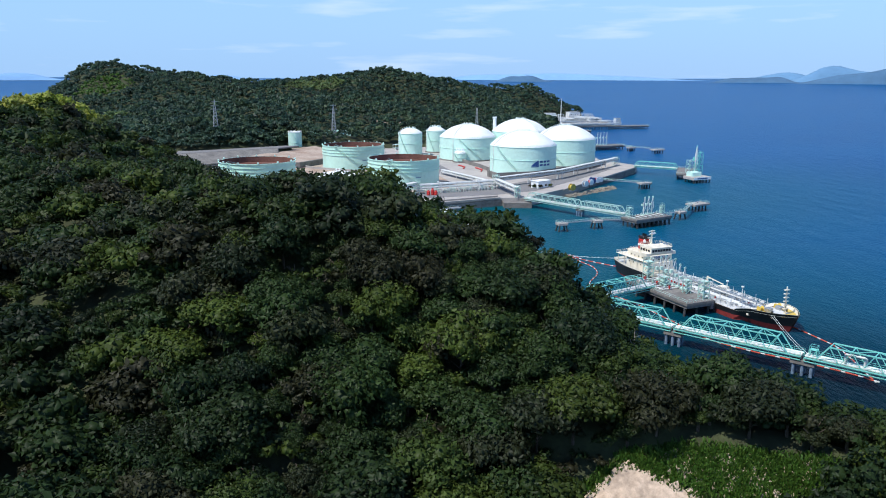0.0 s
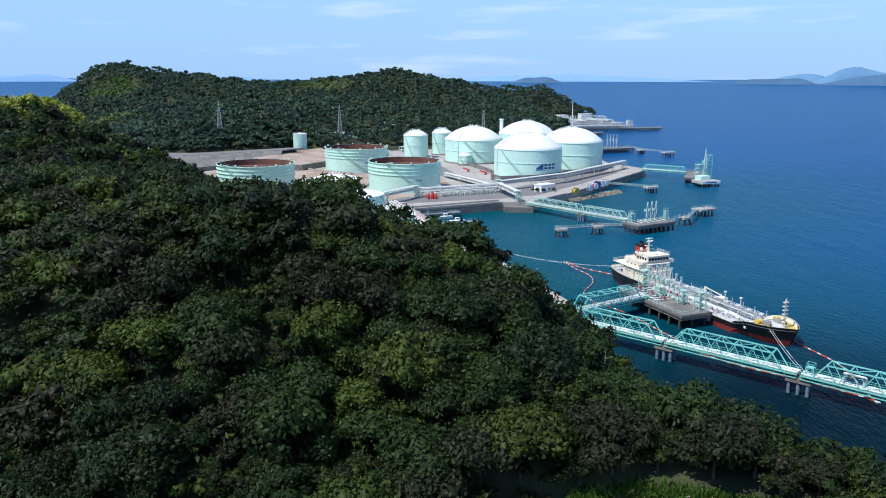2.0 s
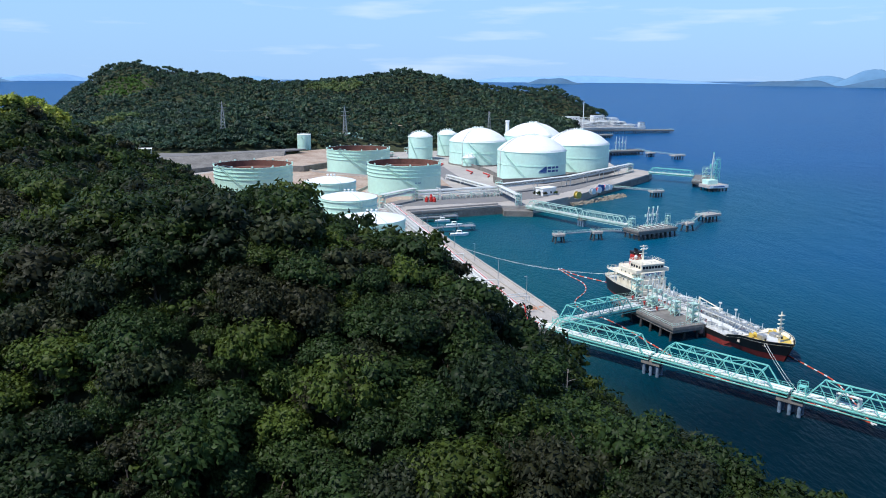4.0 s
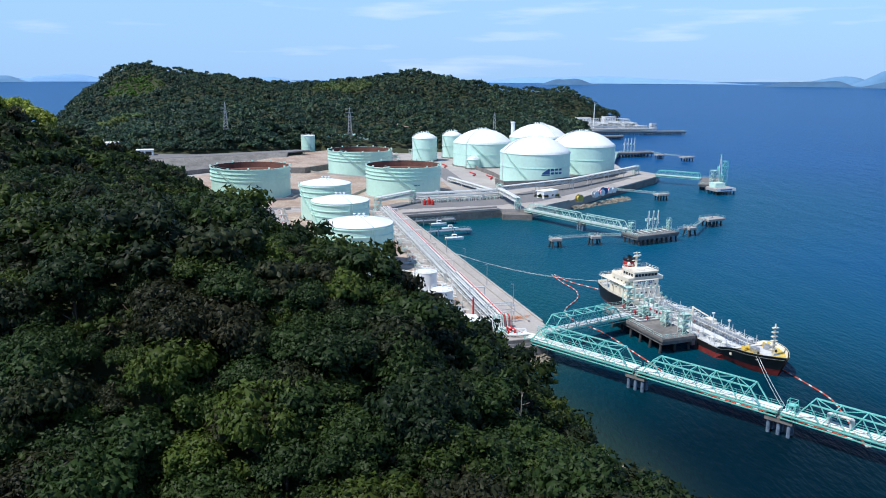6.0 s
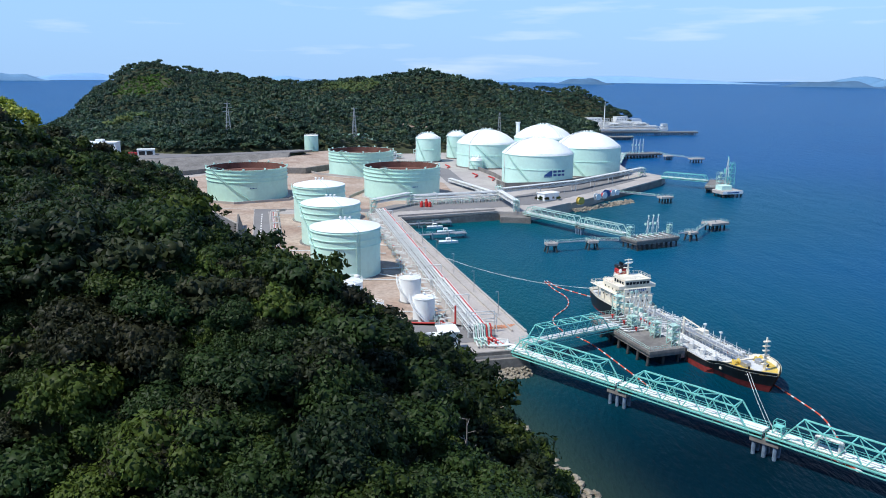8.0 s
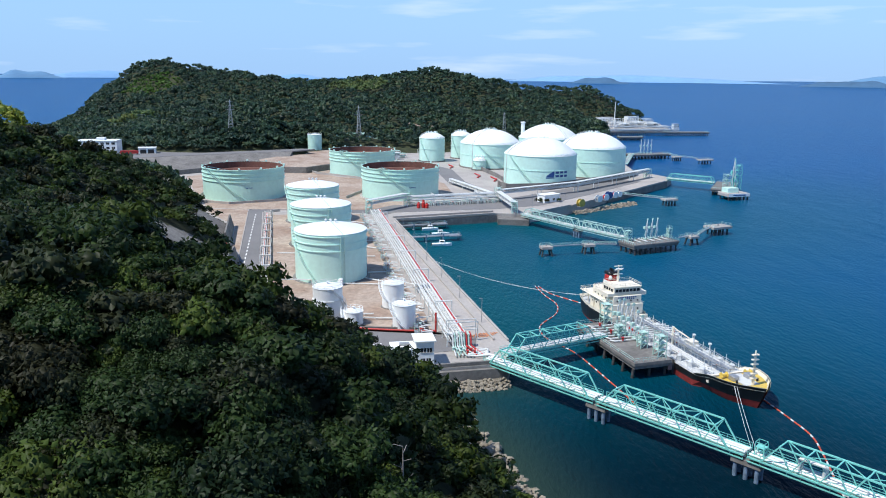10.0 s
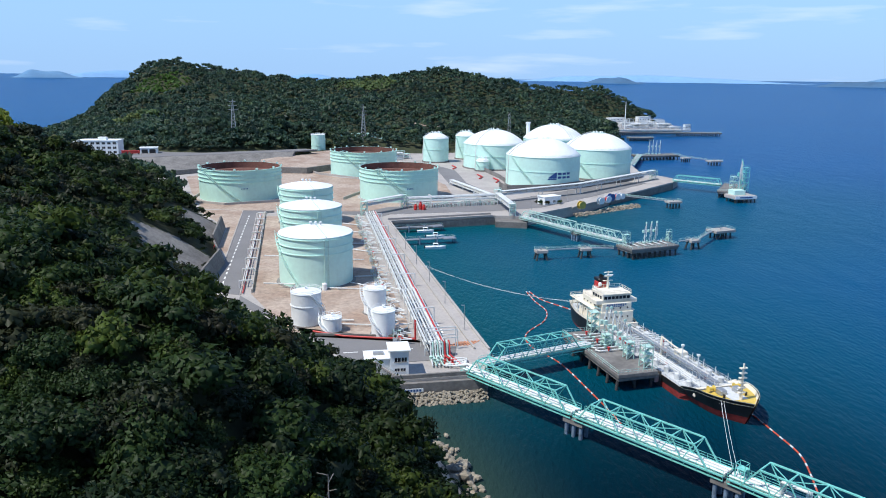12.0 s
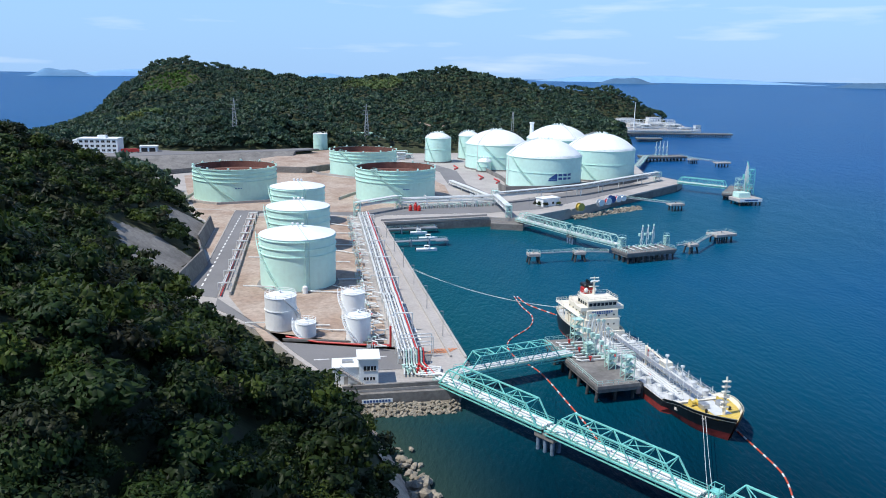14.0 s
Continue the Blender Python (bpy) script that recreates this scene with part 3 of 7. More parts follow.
ramp("embankment", [(-182, 571), (-152, 612), (-106, 650)], [(-221, 600), (-171, 630), (-107, 671)], 6.5, 14.2, DARK_CONCRETE, "grey concrete-faced embankment below the upper road")
ramp("earth_bank", [(-113, 606), (-82, 607), (-66, 634), (-58, 690)], [(-124, 634), (-112, 664), (-103, 692), (-80, 722)], 8.9, 11.2, SOIL, "brown bare earth bank beside the open tanks")
tw = obj("retaining_wall", slab(bmesh.new(), [(-181, 569), (-149, 609), (-104, 647), (-105, 648.5), (-151, 611), (-182.5, 571)], 3, 8.2), DARK_CONCRETE)
tagged(tw, "dark concrete retaining wall behind the tank yard", "wall", kind="structure")
lw = obj("retaining_wall", slab(bmesh.new(), [(-116, 604), (-80, 604), (-64, 632), (-56, 690), (-57.5, 690), (-65.5, 633), (-81, 606), (-116, 606)], 3, 9.2), DARK_CONCRETE)
tagged(lw, "low dark concrete retaining wall under the earth bank", "wall", kind="structure")
sheet("upper_road", UPPER_YARD, 14.35, ASPHALT, "pale asphalt yard and road on the embankment top", "road", 1.0)


def retaining_wall(a, b, h, label):
    a, b = Vector(a), Vector(b)
    d = (b - a).normalized()
    n = Vector((-d.y, d.x))
    bm = bmesh.new()
    prof = ((0, 0), (-0.9, 0), (-2.4, h), (-1.7, h))
    v = [[bm.verts.new((p.x - n.x * o, p.y - n.y * o, QUAY_Z - 0.5 + z)) for o, z in prof] for p in (a, b)]
    for i in range(4):
        j = (i + 1) % 4
        bm.faces.new((v[0][i], v[0][j], v[1][j], v[1][i]))
    bm.faces.new(v[0][::-1])
    bm.faces.new(v[1])
    bmesh.ops.recalc_face_normals(bm, faces=bm.faces)
    tagged(obj("retaining_wall", bm, DARK_CONCRETE), label, "wall", kind="structure")


retaining_wall((-38, 290), (-45, 332), 6.5, "leaning grey concrete retaining wall at the hill foot")
retaining_wall((-45, 332), (-57, 357), 5.0, "lower leaning concrete retaining wall at the hill foot")
retaining_wall((-57, 357), (-69, 400), 6.5, "long leaning concrete retaining wall by the road")


# ---- storage tanks ----
def ring(bm, r, z, w=0.45, h=0.35, seg=56):
    return lathe(bm, [(r - 0.05, z), (r + w, z), (r + w, z + h), (r - 0.05, z + h), (r - 0.05, z)], seg)


def stair(bm, r, a0, a1, z0, z1, n=26):
    """A stairway that winds round a tank's shell, with its handrail."""
    pts = [(a0 + (a1 - a0) * k / n, z0 + (z1 - z0) * k / n) for k in range(n + 1)]
    for (a, z), (b, y) in zip(pts, pts[1:]):
        for rr, dz in ((r + 0.1, 0), (r + 1.1, 0), (r + 1.1, 1.1)):
            bar(bm, (rr * math.cos(a), rr * math.sin(a), z + dz), (rr * math.cos(b), rr * math.sin(b), y + dz), 0.09 if dz else 0.14, 4, False)
        bar(bm, (r * math.cos(a), r * math.sin(a), z), ((r + 1.1) * math.cos(a), (r + 1.1) * math.sin(a), z), 0.16, 4, False)
    return bm


def railing(bm, r, z, h=1.1, seg=48, post=2):
    for k in range(seg):
        a, b = 2 * math.pi * k / seg, 2 * math.pi * (k + 1) / seg
        for dz in (h, h * 0.5):
            bar(bm, (r * math.cos(a), r * math.sin(a), z + dz), (r * math.cos(b), r * math.sin(b), z + dz), 0.05, 3, False)
        if k % post == 0:
            bar(bm, (r * math.cos(a), r * math.sin(a), z), (r * math.cos(a), r * math.sin(a), z + h), 0.06, 3, False)
    return bm


def open_tank(x, y, r, top, turn):
    """A floating-roof tank: shell, wind girders, sunken rusty roof, stair and rolling ladder."""
    t = holder("open_top_tank", x, y, QUAY_Z)
    h = top - QUAY_Z
    part("shell", lathe(bmesh.new(), [(r - 0.25, 0.3), (r - 0.25, h), (r, h), (r, 0.0)], 72), MINT, t, smooth=False)
    part("inner_lining", lathe(bmesh.new(), [(r - 0.27, h - 6), (r - 0.27, h - 0.1)], 72), RUST, t, "rusty brown inner wall")
    part("floating_roof", lathe(bmesh.new(), [(0.01, h - 4.6), (r * 0.75, h - 4.4), (r * 0.76, h - 3.9), (r - 0.4, h - 3.8)], 48), RUST, t, "rusty floating roof deck")
    for f in (0.985, 0.86, 0.74, 0.62):
        part("wind_girder", ring(bmesh.new(), r, h * f - 0.2), MINT, t)
    part("base_plate", lathe(bmesh.new(), [(r + 1.6, 0.0), (r + 1.4, 0.35), (r - 0.1, 0.35)], 48), CONCRETE, t, "pale concrete ring footing")
    part("stairway", stair(bmesh.new(), r, radians(turn), radians(turn + 58), h, 0.6), PALE_TEAL, t, "pale green winding stairway")
    ca, sa = math.cos(radians(turn)), math.sin(radians(turn))
    part("gauge_platform", box(bmesh.new(), r * ca - 1.5, r * ca + 1.5, r * sa - 1.2, r * sa + 1.2, h + 0.1, h + 0.35), PALE_TEAL, t)
    bm = bmesh.new()
    for s in (-0.45, 0.45):
        for dz in (0, 1.0):
            bar(bm, (r * ca - s * sa, r * sa + s * ca, h + 0.4 + dz), (r * 0.25 * ca - s * sa, r * 0.25 * sa + s * ca, h - 4.2 + dz), 0.12, 4)
    for k in range(16):
        f = k / 15
        p = Vector((r * ca, r * sa, h + 0.4)).lerp(Vector((r * 0.25 * ca, r * 0.25 * sa, h - 4.2)), f)
        bar(bm, p + Vector((0.45 * sa, -0.45 * ca, 0)), p - Vector((0.45 * sa, -0.45 * ca, 0)), 0.12, 4)
    part("rolling_ladder", bm, PALE_TEAL, t, "pale rolling ladder down to the roof")
    for k in range(12):
        a = 2 * math.pi * k / 12 + 0.2
        part("foam_pourer", box(bmesh.new(), r * math.cos(a) - 0.5, r * math.cos(a) + 0.5, r * math.sin(a) - 0.5, r * math.sin(a) + 0.5, h, h + 1.0), PALE_MINT, t)
    bm = bmesh.new()
    for k in range(5):
        box(bm, -2.0 + k * 0.8, -1.5 + k * 0.8, -r - 0.02, -r + 0.1, h * 0.42, h * 0.42 + 0.55)
    sign = part("lettering", bm, BLUE, t, "unreadable dark bars of writing")
    sign.rotation_euler = (0, 0, radians(24))
    return tagged(t, "mint-green open-topped tank with a rusty sunken roof", "storage tank", group="open-topped tanks")


def cone_tank(x, y, r, top, label, girders=(0.95, 0.80, 0.66), rise=0.17, paint=PALE_MINT, turn=200.0, small=False):
    """A fixed-roof tank: shell, shallow cone roof, stiffening rings, stair, vents and drop pipes."""
    t = holder("cone_roof_tank", x, y, QUAY_Z)
    h = top - QUAY_Z
    seg = 36 if small else 64
    part("shell", lathe(bmesh.new(), [(r, 0.0), (r, h)], seg), paint, t)
    prof = [(r + 0.12, h - 0.12), (r + 0.12, h + 0.05)] + [(r * (1 - f), h + 0.05 + r * rise * (1 - (1 - f) ** 1.6)) for f in (0.25, 0.5, 0.75, 0.97)] + [(0.005, h + 0.06 + r * rise)]
    part("roof", lathe(bmesh.new(), prof, seg), WHITE, t, "white shallow cone roof")
    for f in girders:
        part("stiffening_ring", ring(bmesh.new(), r, h * f, 0.2 if small else 0.35, 0.2 if small else 0.3, seg), paint, t)
    part("base_plate", lathe(bmesh.new(), [(r + (0.5 if small else 1.2), 0.0), (r + (0.4 if small else 1.0), 0.3), (r - 0.1, 0.3)], seg), DARK_CONCRETE, t, "dark ring footing")
    part("stairway", stair(bmesh.new(), r, radians(turn), radians(turn + (95 if small else 60)), h, 0.4, 18), paint, t)
    if small:
        part("roof_railing", railing(bmesh.new(), r, h, 1.0, 24), WHITE, t)
        part("vent", lathe(bmesh.new(), [(0.25, h), (0.25, h + r * rise + 0.6), (0.45, h + r * rise + 0.7), (0.01, h + r * rise + 0.9)], 10), WHITE, t)
    else:
        for k in range(3):
            part("vent", lathe(bmesh.new(), [(0.3, h + r * rise - 0.4), (0.3, h + r * rise + 0.7), (0.6, h + r * rise + 0.8), (0.6, h + r * rise + 1.1), (0.01, h + r * rise + 1.3)], 10, -1.8 + 1.8 * k, 0.6), WHITE, t)
        for a in (-58, -64):
            ca, sa = math.cos(radians(a)), math.sin(radians(a))
            part("drop_pipe", bar(bmesh.new(), ((r + 0.35) * ca, (r + 0.35) * sa, 0.2), ((r + 0.35) * ca, (r + 0.35) * sa, h * 0.96), 0.14, 6), PALE_TEAL, t)
        part("roof_pipe", run(bmesh.new(), [((r + 0.3) * math.cos(radians(-60)), (r + 0.3) * math.sin(radians(-60)), h + 0.3), (0.6, -0.8, h + r * rise + 0.3)], 0.12), PALE_TEAL, t)
        ca, sa = math.cos(radians(-66)), math.sin(radians(-66))
        part("manhole", lathe(bmesh.new(), [(0.9, 0.0), (0.9, 2.2), (0.7, 2.5), (0.01, 2.7)], 12, (r + 1.4) * ca, (r + 1.4) * sa), WHITE, t)
    return tagged(t, label, "storage tank", group="small white tanks" if small else "cone-roofed tanks")


def dome_tank(x, y, r, top, label, logo=False, rise=10.8, base=QUAY_Z, turn=200.0):
    """A refrigerated gas tank: shell, domed roof with a catwalk and nozzles, and a plinth."""
    t = holder("domed_gas_tank", x, y, base)
    h = top - base
    part("shell", lathe(bmesh.new(), [(r, 1.0), (r, h)], 88), PALE_MINT, t)
    part("plinth", lathe(bmesh.new(), [(r + 0.8, 0.0), (r + 0.8, 1.0), (r - 0.2, 1.0)], 88), DARK_CONCRETE, t)
    R = (r * r + rise * rise) / (2 * rise)
    prof = [(r + 0.25, h - 0.3), (r + 0.25, h + 0.1)]
    for k in range(1, 13):
        rr = r * (1 - k / 12) + 0.003
        prof.append((rr, h + 0.1 + math.sqrt(R * R - rr * rr) - (R - rise)))
    part("dome_roof", lathe(bmesh.new(), prof, 88), WHITE, t, "white domed roof", smooth=True)
    for f in (0.995, 0.55):
        part("stiffening_ring", ring(bmesh.new(), r, h * f - 0.2, 0.3, 0.3, 88), PALE_MINT, t)
    part("roof_railing", railing(bmesh.new(), r - 0.3, h + 0.1, 1.1, 72, 3), PALE_TEAL, t)
    apex = h + rise
    for k in range(7):
        a = 2 * math.pi * k / 7
        part("nozzle", lathe(bmesh.new(), [(0.35, apex - 0.8), (0.35, apex + 0.9), (0.01, apex + 1.2)], 8, 3.2 * math.cos(a), 3.2 * math.sin(a)), WHITE, t)
    part("roof_platform", railing(bmesh.new(), 5.0, apex - 0.7, 1.2, 20, 1), PALE_TEAL, t)
    bm = bmesh.new()
    ca, sa = math.cos(radians(turn)), math.sin(radians(turn))
    pts = []
    for k in range(11):
        rr = 5 + (r - 5) * k / 10
        pts.append(Vector((rr * ca, rr * sa, h + 0.5 + math.sqrt(R * R - rr * rr) - (R - rise))))
    run(bm, pts, 0.22, 6)
    run(bm, [p + Vector((-sa * 1.2, ca * 1.2, 0.8)) for p in pts], 0.10, 4)
    run(bm, [p + Vector((sa * 1.0, -ca * 1.0, 0.8)) for p in pts], 0.10, 4)
    bar(bm, pts[-1], ((r + 0.6) * ca, (r + 0.6) * sa, 1.5), 0.25, 6)
    part("roof_pipe", bm, PIPE_WHITE, t)
    part("stairway", stair(bmesh.new(), r, radians(turn + 12), radians(turn + 60), h, 1.0), PALE_TEAL, t)
    if logo:
        # plain painted mark: a swept wedge and rows of bars, bent to the shell
        def plate(u0, u1, z0, z1, cut=0.0):
            bm = bmesh.new()
            n = 3
            cols = []
            for k in range(n + 1):
                u = u0 + (u1 - u0) * k / n
                a = radians(-90) + u / r
                zz = z0 + (z1 - z0) * cut * (1 - k / n)
                cols.append([bm.verts.new(((r + 0.06) * math.cos(a), (r + 0.06) * math.sin(a), z)) for z in (zz if cut >= 0 else z0, z1 if cut >= 0 else z0 + (z1 - z0) * (1 + cut * (1 - k / n)))])
            for c, d in zip(cols, cols[1:]):
                bm.faces.new((c[0], d[0], d[1], c[1]))
            part("mark_stroke", bm, BLUE, t, "dark blue painted shape of a company mark")
        z = h * 0.36
        plate(2.6, 8.0, z, z + 4.4, -0.85)
        plate(2.2, 8.0, z - 0.9, z - 0.2)
        for u0 in (8.8, 12.2, 15.6):
            plate(u0, u0 + 2.6, z - 0.2, z + 1.2)
            plate(u0, u0 + 2.6, z + 2.2, z + 3.6)
    return tagged(t, label, "gas tank", group="domed gas tanks")


open_tank(-92.7, 493.4, 23.9, 23.3, 232)
open_tank(-38.3, 608.2, 24.2, 23.0, 240)
open_tank(1.1, 505.6, 23.5, 23.4, 246)
cone_tank(-4.2, 312.2, 13.1, 22.7, "pale mint cone-roofed tank at the front of a row of three")
cone_tank(-19.3, 367.1, 13.1, 22.6, "pale mint cone-roofed tank in the middle of a row")
cone_tank(-34.6, 420.8, 13.1, 22.9, "pale mint cone-roofed tank at the back of a row")
cone_tank(4.2, 263.7, 4.5, 14.6, "tall small white cylindrical tank on bare soil", (0.6,), 0.16, WHITE, 300, True)
cone_tank(13.2, 257.6, 2.8, 8.9, "squat little white tank on bare soil", (), 0.2, WHITE, 170, True)
cone_tank(22.9, 275.9, 3.5, 12.8, "small white tank beside the pipe rack", (), 0.2, WHITE, 180, True)
cone_tank(28.5, 255.9, 3.4, 12.1, "small white tank with a winding stair by the pipe rack", (), 0.2, WHITE, 190, True)
dome_tank(91.4, 571.3, 24.9, 25.6, "huge pale mint domed gas tank with a blue company mark", True)
dome_tank(134, 622.4, 24.9, 26.1, "huge pale mint domed gas tank by the outer quay")
dome_tank(106.6, 686.7, 24.9, 27.6, "huge white domed gas tank behind the others", turn=300)
dome_tank(57.8, 668, 24.6, 24.2, "huge pale mint domed gas tank beside the slender tanks", turn=235)
dome_tank(8.0, 699.7, 10.9, 24.9, "slender white domed tank on the terminal yard", rise=4.5)
dome_tank(32.5, 728, 9.2, 25.0, "slender white domed tank behind the yard", rise=4.0)
dome_tank(49.1, 641.7, 5.4, 12.4, "small pale mint domed tank at a big tank's foot", rise=2.6)
cone_tank(-100.2, 728.1, 6.3, 24.0, "lone pale mint cylindrical tank before the wooded hill", (0.5,), 0.1, PALE_MINT, 250, True)


def dike(points, h, label, mat_=DARK_CONCRETE, w=0.5):
    for a, b in zip(points, points[1:]):
        tagged(obj("containment_wall", slab(bmesh.new(), strip(a, b, w), QUAY_Z - 0.2, QUAY_Z + h), mat_), label, "wall", kind="structure")


dike([(62, 548), (67, 532), (96, 540), (150, 592), (168, 622)], 4.6, "tall grey concrete containment wall at the gas tanks")
dike([(50, 640), (62, 600), (70, 560)], 3.0, "grey concrete containment wall at the gas tanks")
dike([(-22, 293), (-62, 440), (-58, 443)], 1.3, "low concrete dike round the tank yard", CONCRETE)
dike([(8, 252.5), (36, 253.5)], 0.8, "low dike wall with red piping", DARK_CONCRETE)
dike([(-122, 512), (-116, 470), (-92, 462), (-64, 478), (-60, 520)], 1.4, "low concrete dike round an open tank", CONCRETE)
dike([(-104, 645), (-70, 600), (-30, 574), (-18, 545), (-30, 490)], 1.6, "low concrete dike between the open tanks", CONCRETE)

# ---- small builders ----
def stick(name, a, b, r, mat_, parent, sides=4):
    return part(name, bar(bmesh.new(), a, b, r, sides), mat_, parent)


def pipe_bridge(a, b, label, width=4.2, z=5.6, rise=4.2, panels=6, lead=0.12, tail=0.12, pipes=6, steel=TEAL, truss=True, thick=0.16):
    """A pipe and walkway bridge: two trussed sides tied over the top, deck, white pipes, handrails."""
    a, b = Vector((*a, 0)), Vector((*b, 0))
    L = (b - a).length
    t = holder("pipe_bridge", a.x, a.y, z, math.degrees(math.atan2(b.y - a.y, b.x - a.x)))
    w = width / 2
    x0, x1 = L * lead, L * (1 - tail)
    xs = [x0 + (x1 - x0) * k / panels for k in range(panels + 1)]
    for s in (-w, w):
        stick("bottom_chord", (0, s, 0), (L, s, 0), thick * 1.3, steel, t)
        if truss:
            stick("top_chord", (x0, s, rise), (x1, s, rise), thick * 1.3, steel, t)
            stick("end_post", (max(0, x0 - rise * 0.75), s, 0), (x0, s, rise), thick * 1.2, steel, t)
            stick("end_post", (min(L, x1 + rise * 0.75), s, 0), (x1, s, rise), thick * 1.2, steel, t)
            for k in range(panels):
                mid = (xs[k] + xs[k + 1]) / 2
                stick("brace", (xs[k], s, rise), (mid, s, 0), thick * 0.75, steel, t)
                stick("brace", (mid, s, 0), (xs[k + 1], s, rise), thick * 0.75, steel, t)
        for h in (0.6, 1.15):
            stick("handrail", (0, s, h), (L, s, h), 0.05, steel, t)
        n = int(L / 2.5)
        for k in range(n + 1):
            stick("handrail_post", (L * k / n, s, -0.9), (L * k / n, s, 1.15), 0.05, steel, t)
        stick("lower_chord", (0, s * 0.92, -0.95), (L, s * 0.92, -0.95), thick, steel, t)
    if truss:
        for k, x in enumerate(xs):
            stick("tie", (x, -w, rise), (x, w, rise), thick, steel, t)
            if k < panels:
                stick("tie", (x, -w if k % 2 else w, rise), (xs[k + 1], w if k % 2 else -w, rise), thick * 0.6, steel, t)
    part("deck", box(bmesh.new(), 0, L, -w * 0.95, w * 0.95, -0.35, -0.15), PALE_TEAL, t, "pale grating deck")
    for k in range(pipes):
        y = -w * 0.55 + (w * 1.3) * k / max(1, pipes - 1)
        r = (0.24, 0.17, 0.30, 0.15, 0.22, 0.13)[k % 6]
        part("pipe", bar(bmesh.new(), (0, y, r), (L, y, r), r, 8), PIPE_WHITE, t, "white lagged pipe")
    for k in range(2):
        part("pipe", bar(bmesh.new(), (0, -w * 0.4 + k * w * 0.8, -0.7), (L, -w * 0.4 + k * w * 0.8, -0.7), 0.18, 8), PIPE_WHITE, t, "white pipe slung under the deck")
    return tagged(t, label, "pipe bridge", group="pipe bridges")


def bridge_pier(x, y, turn, label, w=5.4, d=3.4, top=4.3, rows=(2, 3)):
    t = holder("bridge_pier", x, y, 0, turn)
    part("cap", bevel(box(bmesh.new(), -w / 2, w / 2, -d / 2, d / 2, top - 1.3, top), 0.12), DARK_CONCRETE, t, "weathered concrete pier cap")
    for i in range(rows[1]):
        for j in range(rows[0]):
            px_, py_ = -w * 0.36 + w * 0.72 * i / (rows[1] - 1), -d * 0.3 + d * 0.6 * j / max(1, rows[0] - 1)
            part("support_post", lathe(bmesh.new(), [(0.45, -4), (0.45, top - 1.3)], 12, px_, py_), PILE, t, "blue-grey steel pile")
    return tagged(t, label, "pier", group="bridge piers")


def dolphin(x, y, turn, w, d, label, top=4.4, raked=True):
    t = holder("mooring_dolphin", x, y, 0, turn)
    part("cap", bevel(box(bmesh.new(), -w / 2, w / 2, -d / 2, d / 2, top - 1.2, top), 0.1), CONCRETE, t, "pale concrete cap")
    nx, ny = (2, 2) if w < 7 else (4, 2)
    for i in range(nx):
        for j in range(ny):
            u, v = -0.34 * w + 0.68 * w * i / (nx - 1), -0.3 * d + 0.6 * d * j / (ny - 1)
            k = 1.7 if raked and w < 7 else 1.05
            stick("support_post", (u * k, v * k, -3), (u, v, top - 1.2), 0.42, DARK_PILE, t, 10)
    part("bollard", lathe(bmesh.new(), [(0.35, top), (0.3, top + 0.8), (0.5, top + 0.9), (0.01, top + 1.05)], 10), STEEL, t)
    for u, v, u2, v2 in ((-1, -1, 1, -1), (1, -1, 1, 1), (1, 1, -1, 1), (-1, 1, -1, -1)):
        for h in (0.55, 1.1):
            stick("guard_rail", (u * w * 0.47, v * d * 0.47, top + h), (u2 * w * 0.47, v2 * d * 0.47, top + h), 0.05, PALE_TEAL, t)
        stick("rail_post", (u * w * 0.47, v * d * 0.47, top), (u * w * 0.47, v * d * 0.47, top + 1.1), 0.06, PALE_TEAL, t)
    return tagged(t, label, "dolphin", group="mooring dolphins")


def catwalk(a, b, label="narrow pale steel catwalk between dolphins", z=4.7, w=1.1):
    a, b = Vector((*a, 0)), Vector((*b, 0))
    L = (b - a).length
    t = holder("catwalk", a.x, a.y, z, math.degrees(math.atan2(b.y - a.y, b.x - a.x)))
    part("deck", box(bmesh.new(), 0, L, -w / 2, w / 2, -0.35, 0), STEEL, t)
    for s in (-w / 2, w / 2):
        stick("handrail", (0, s, 1.0), (L, s, 1.0), 0.06, PALE_TEAL, t)
        stick("handrail", (0, s, 0.5), (L, s, 0.5), 0.05, PALE_TEAL, t)
        n = max(2, int(L / 3))
        for k in range(n + 1):
            bm = bmesh.new()
            bar(bm, (L * k / n, s, 0), (L * k / n, s, 1.0), 0.05, 4)
            part("handrail_post", bm, PALE_TEAL, t)
    return tagged(t, label, "catwalk", group="catwalks")


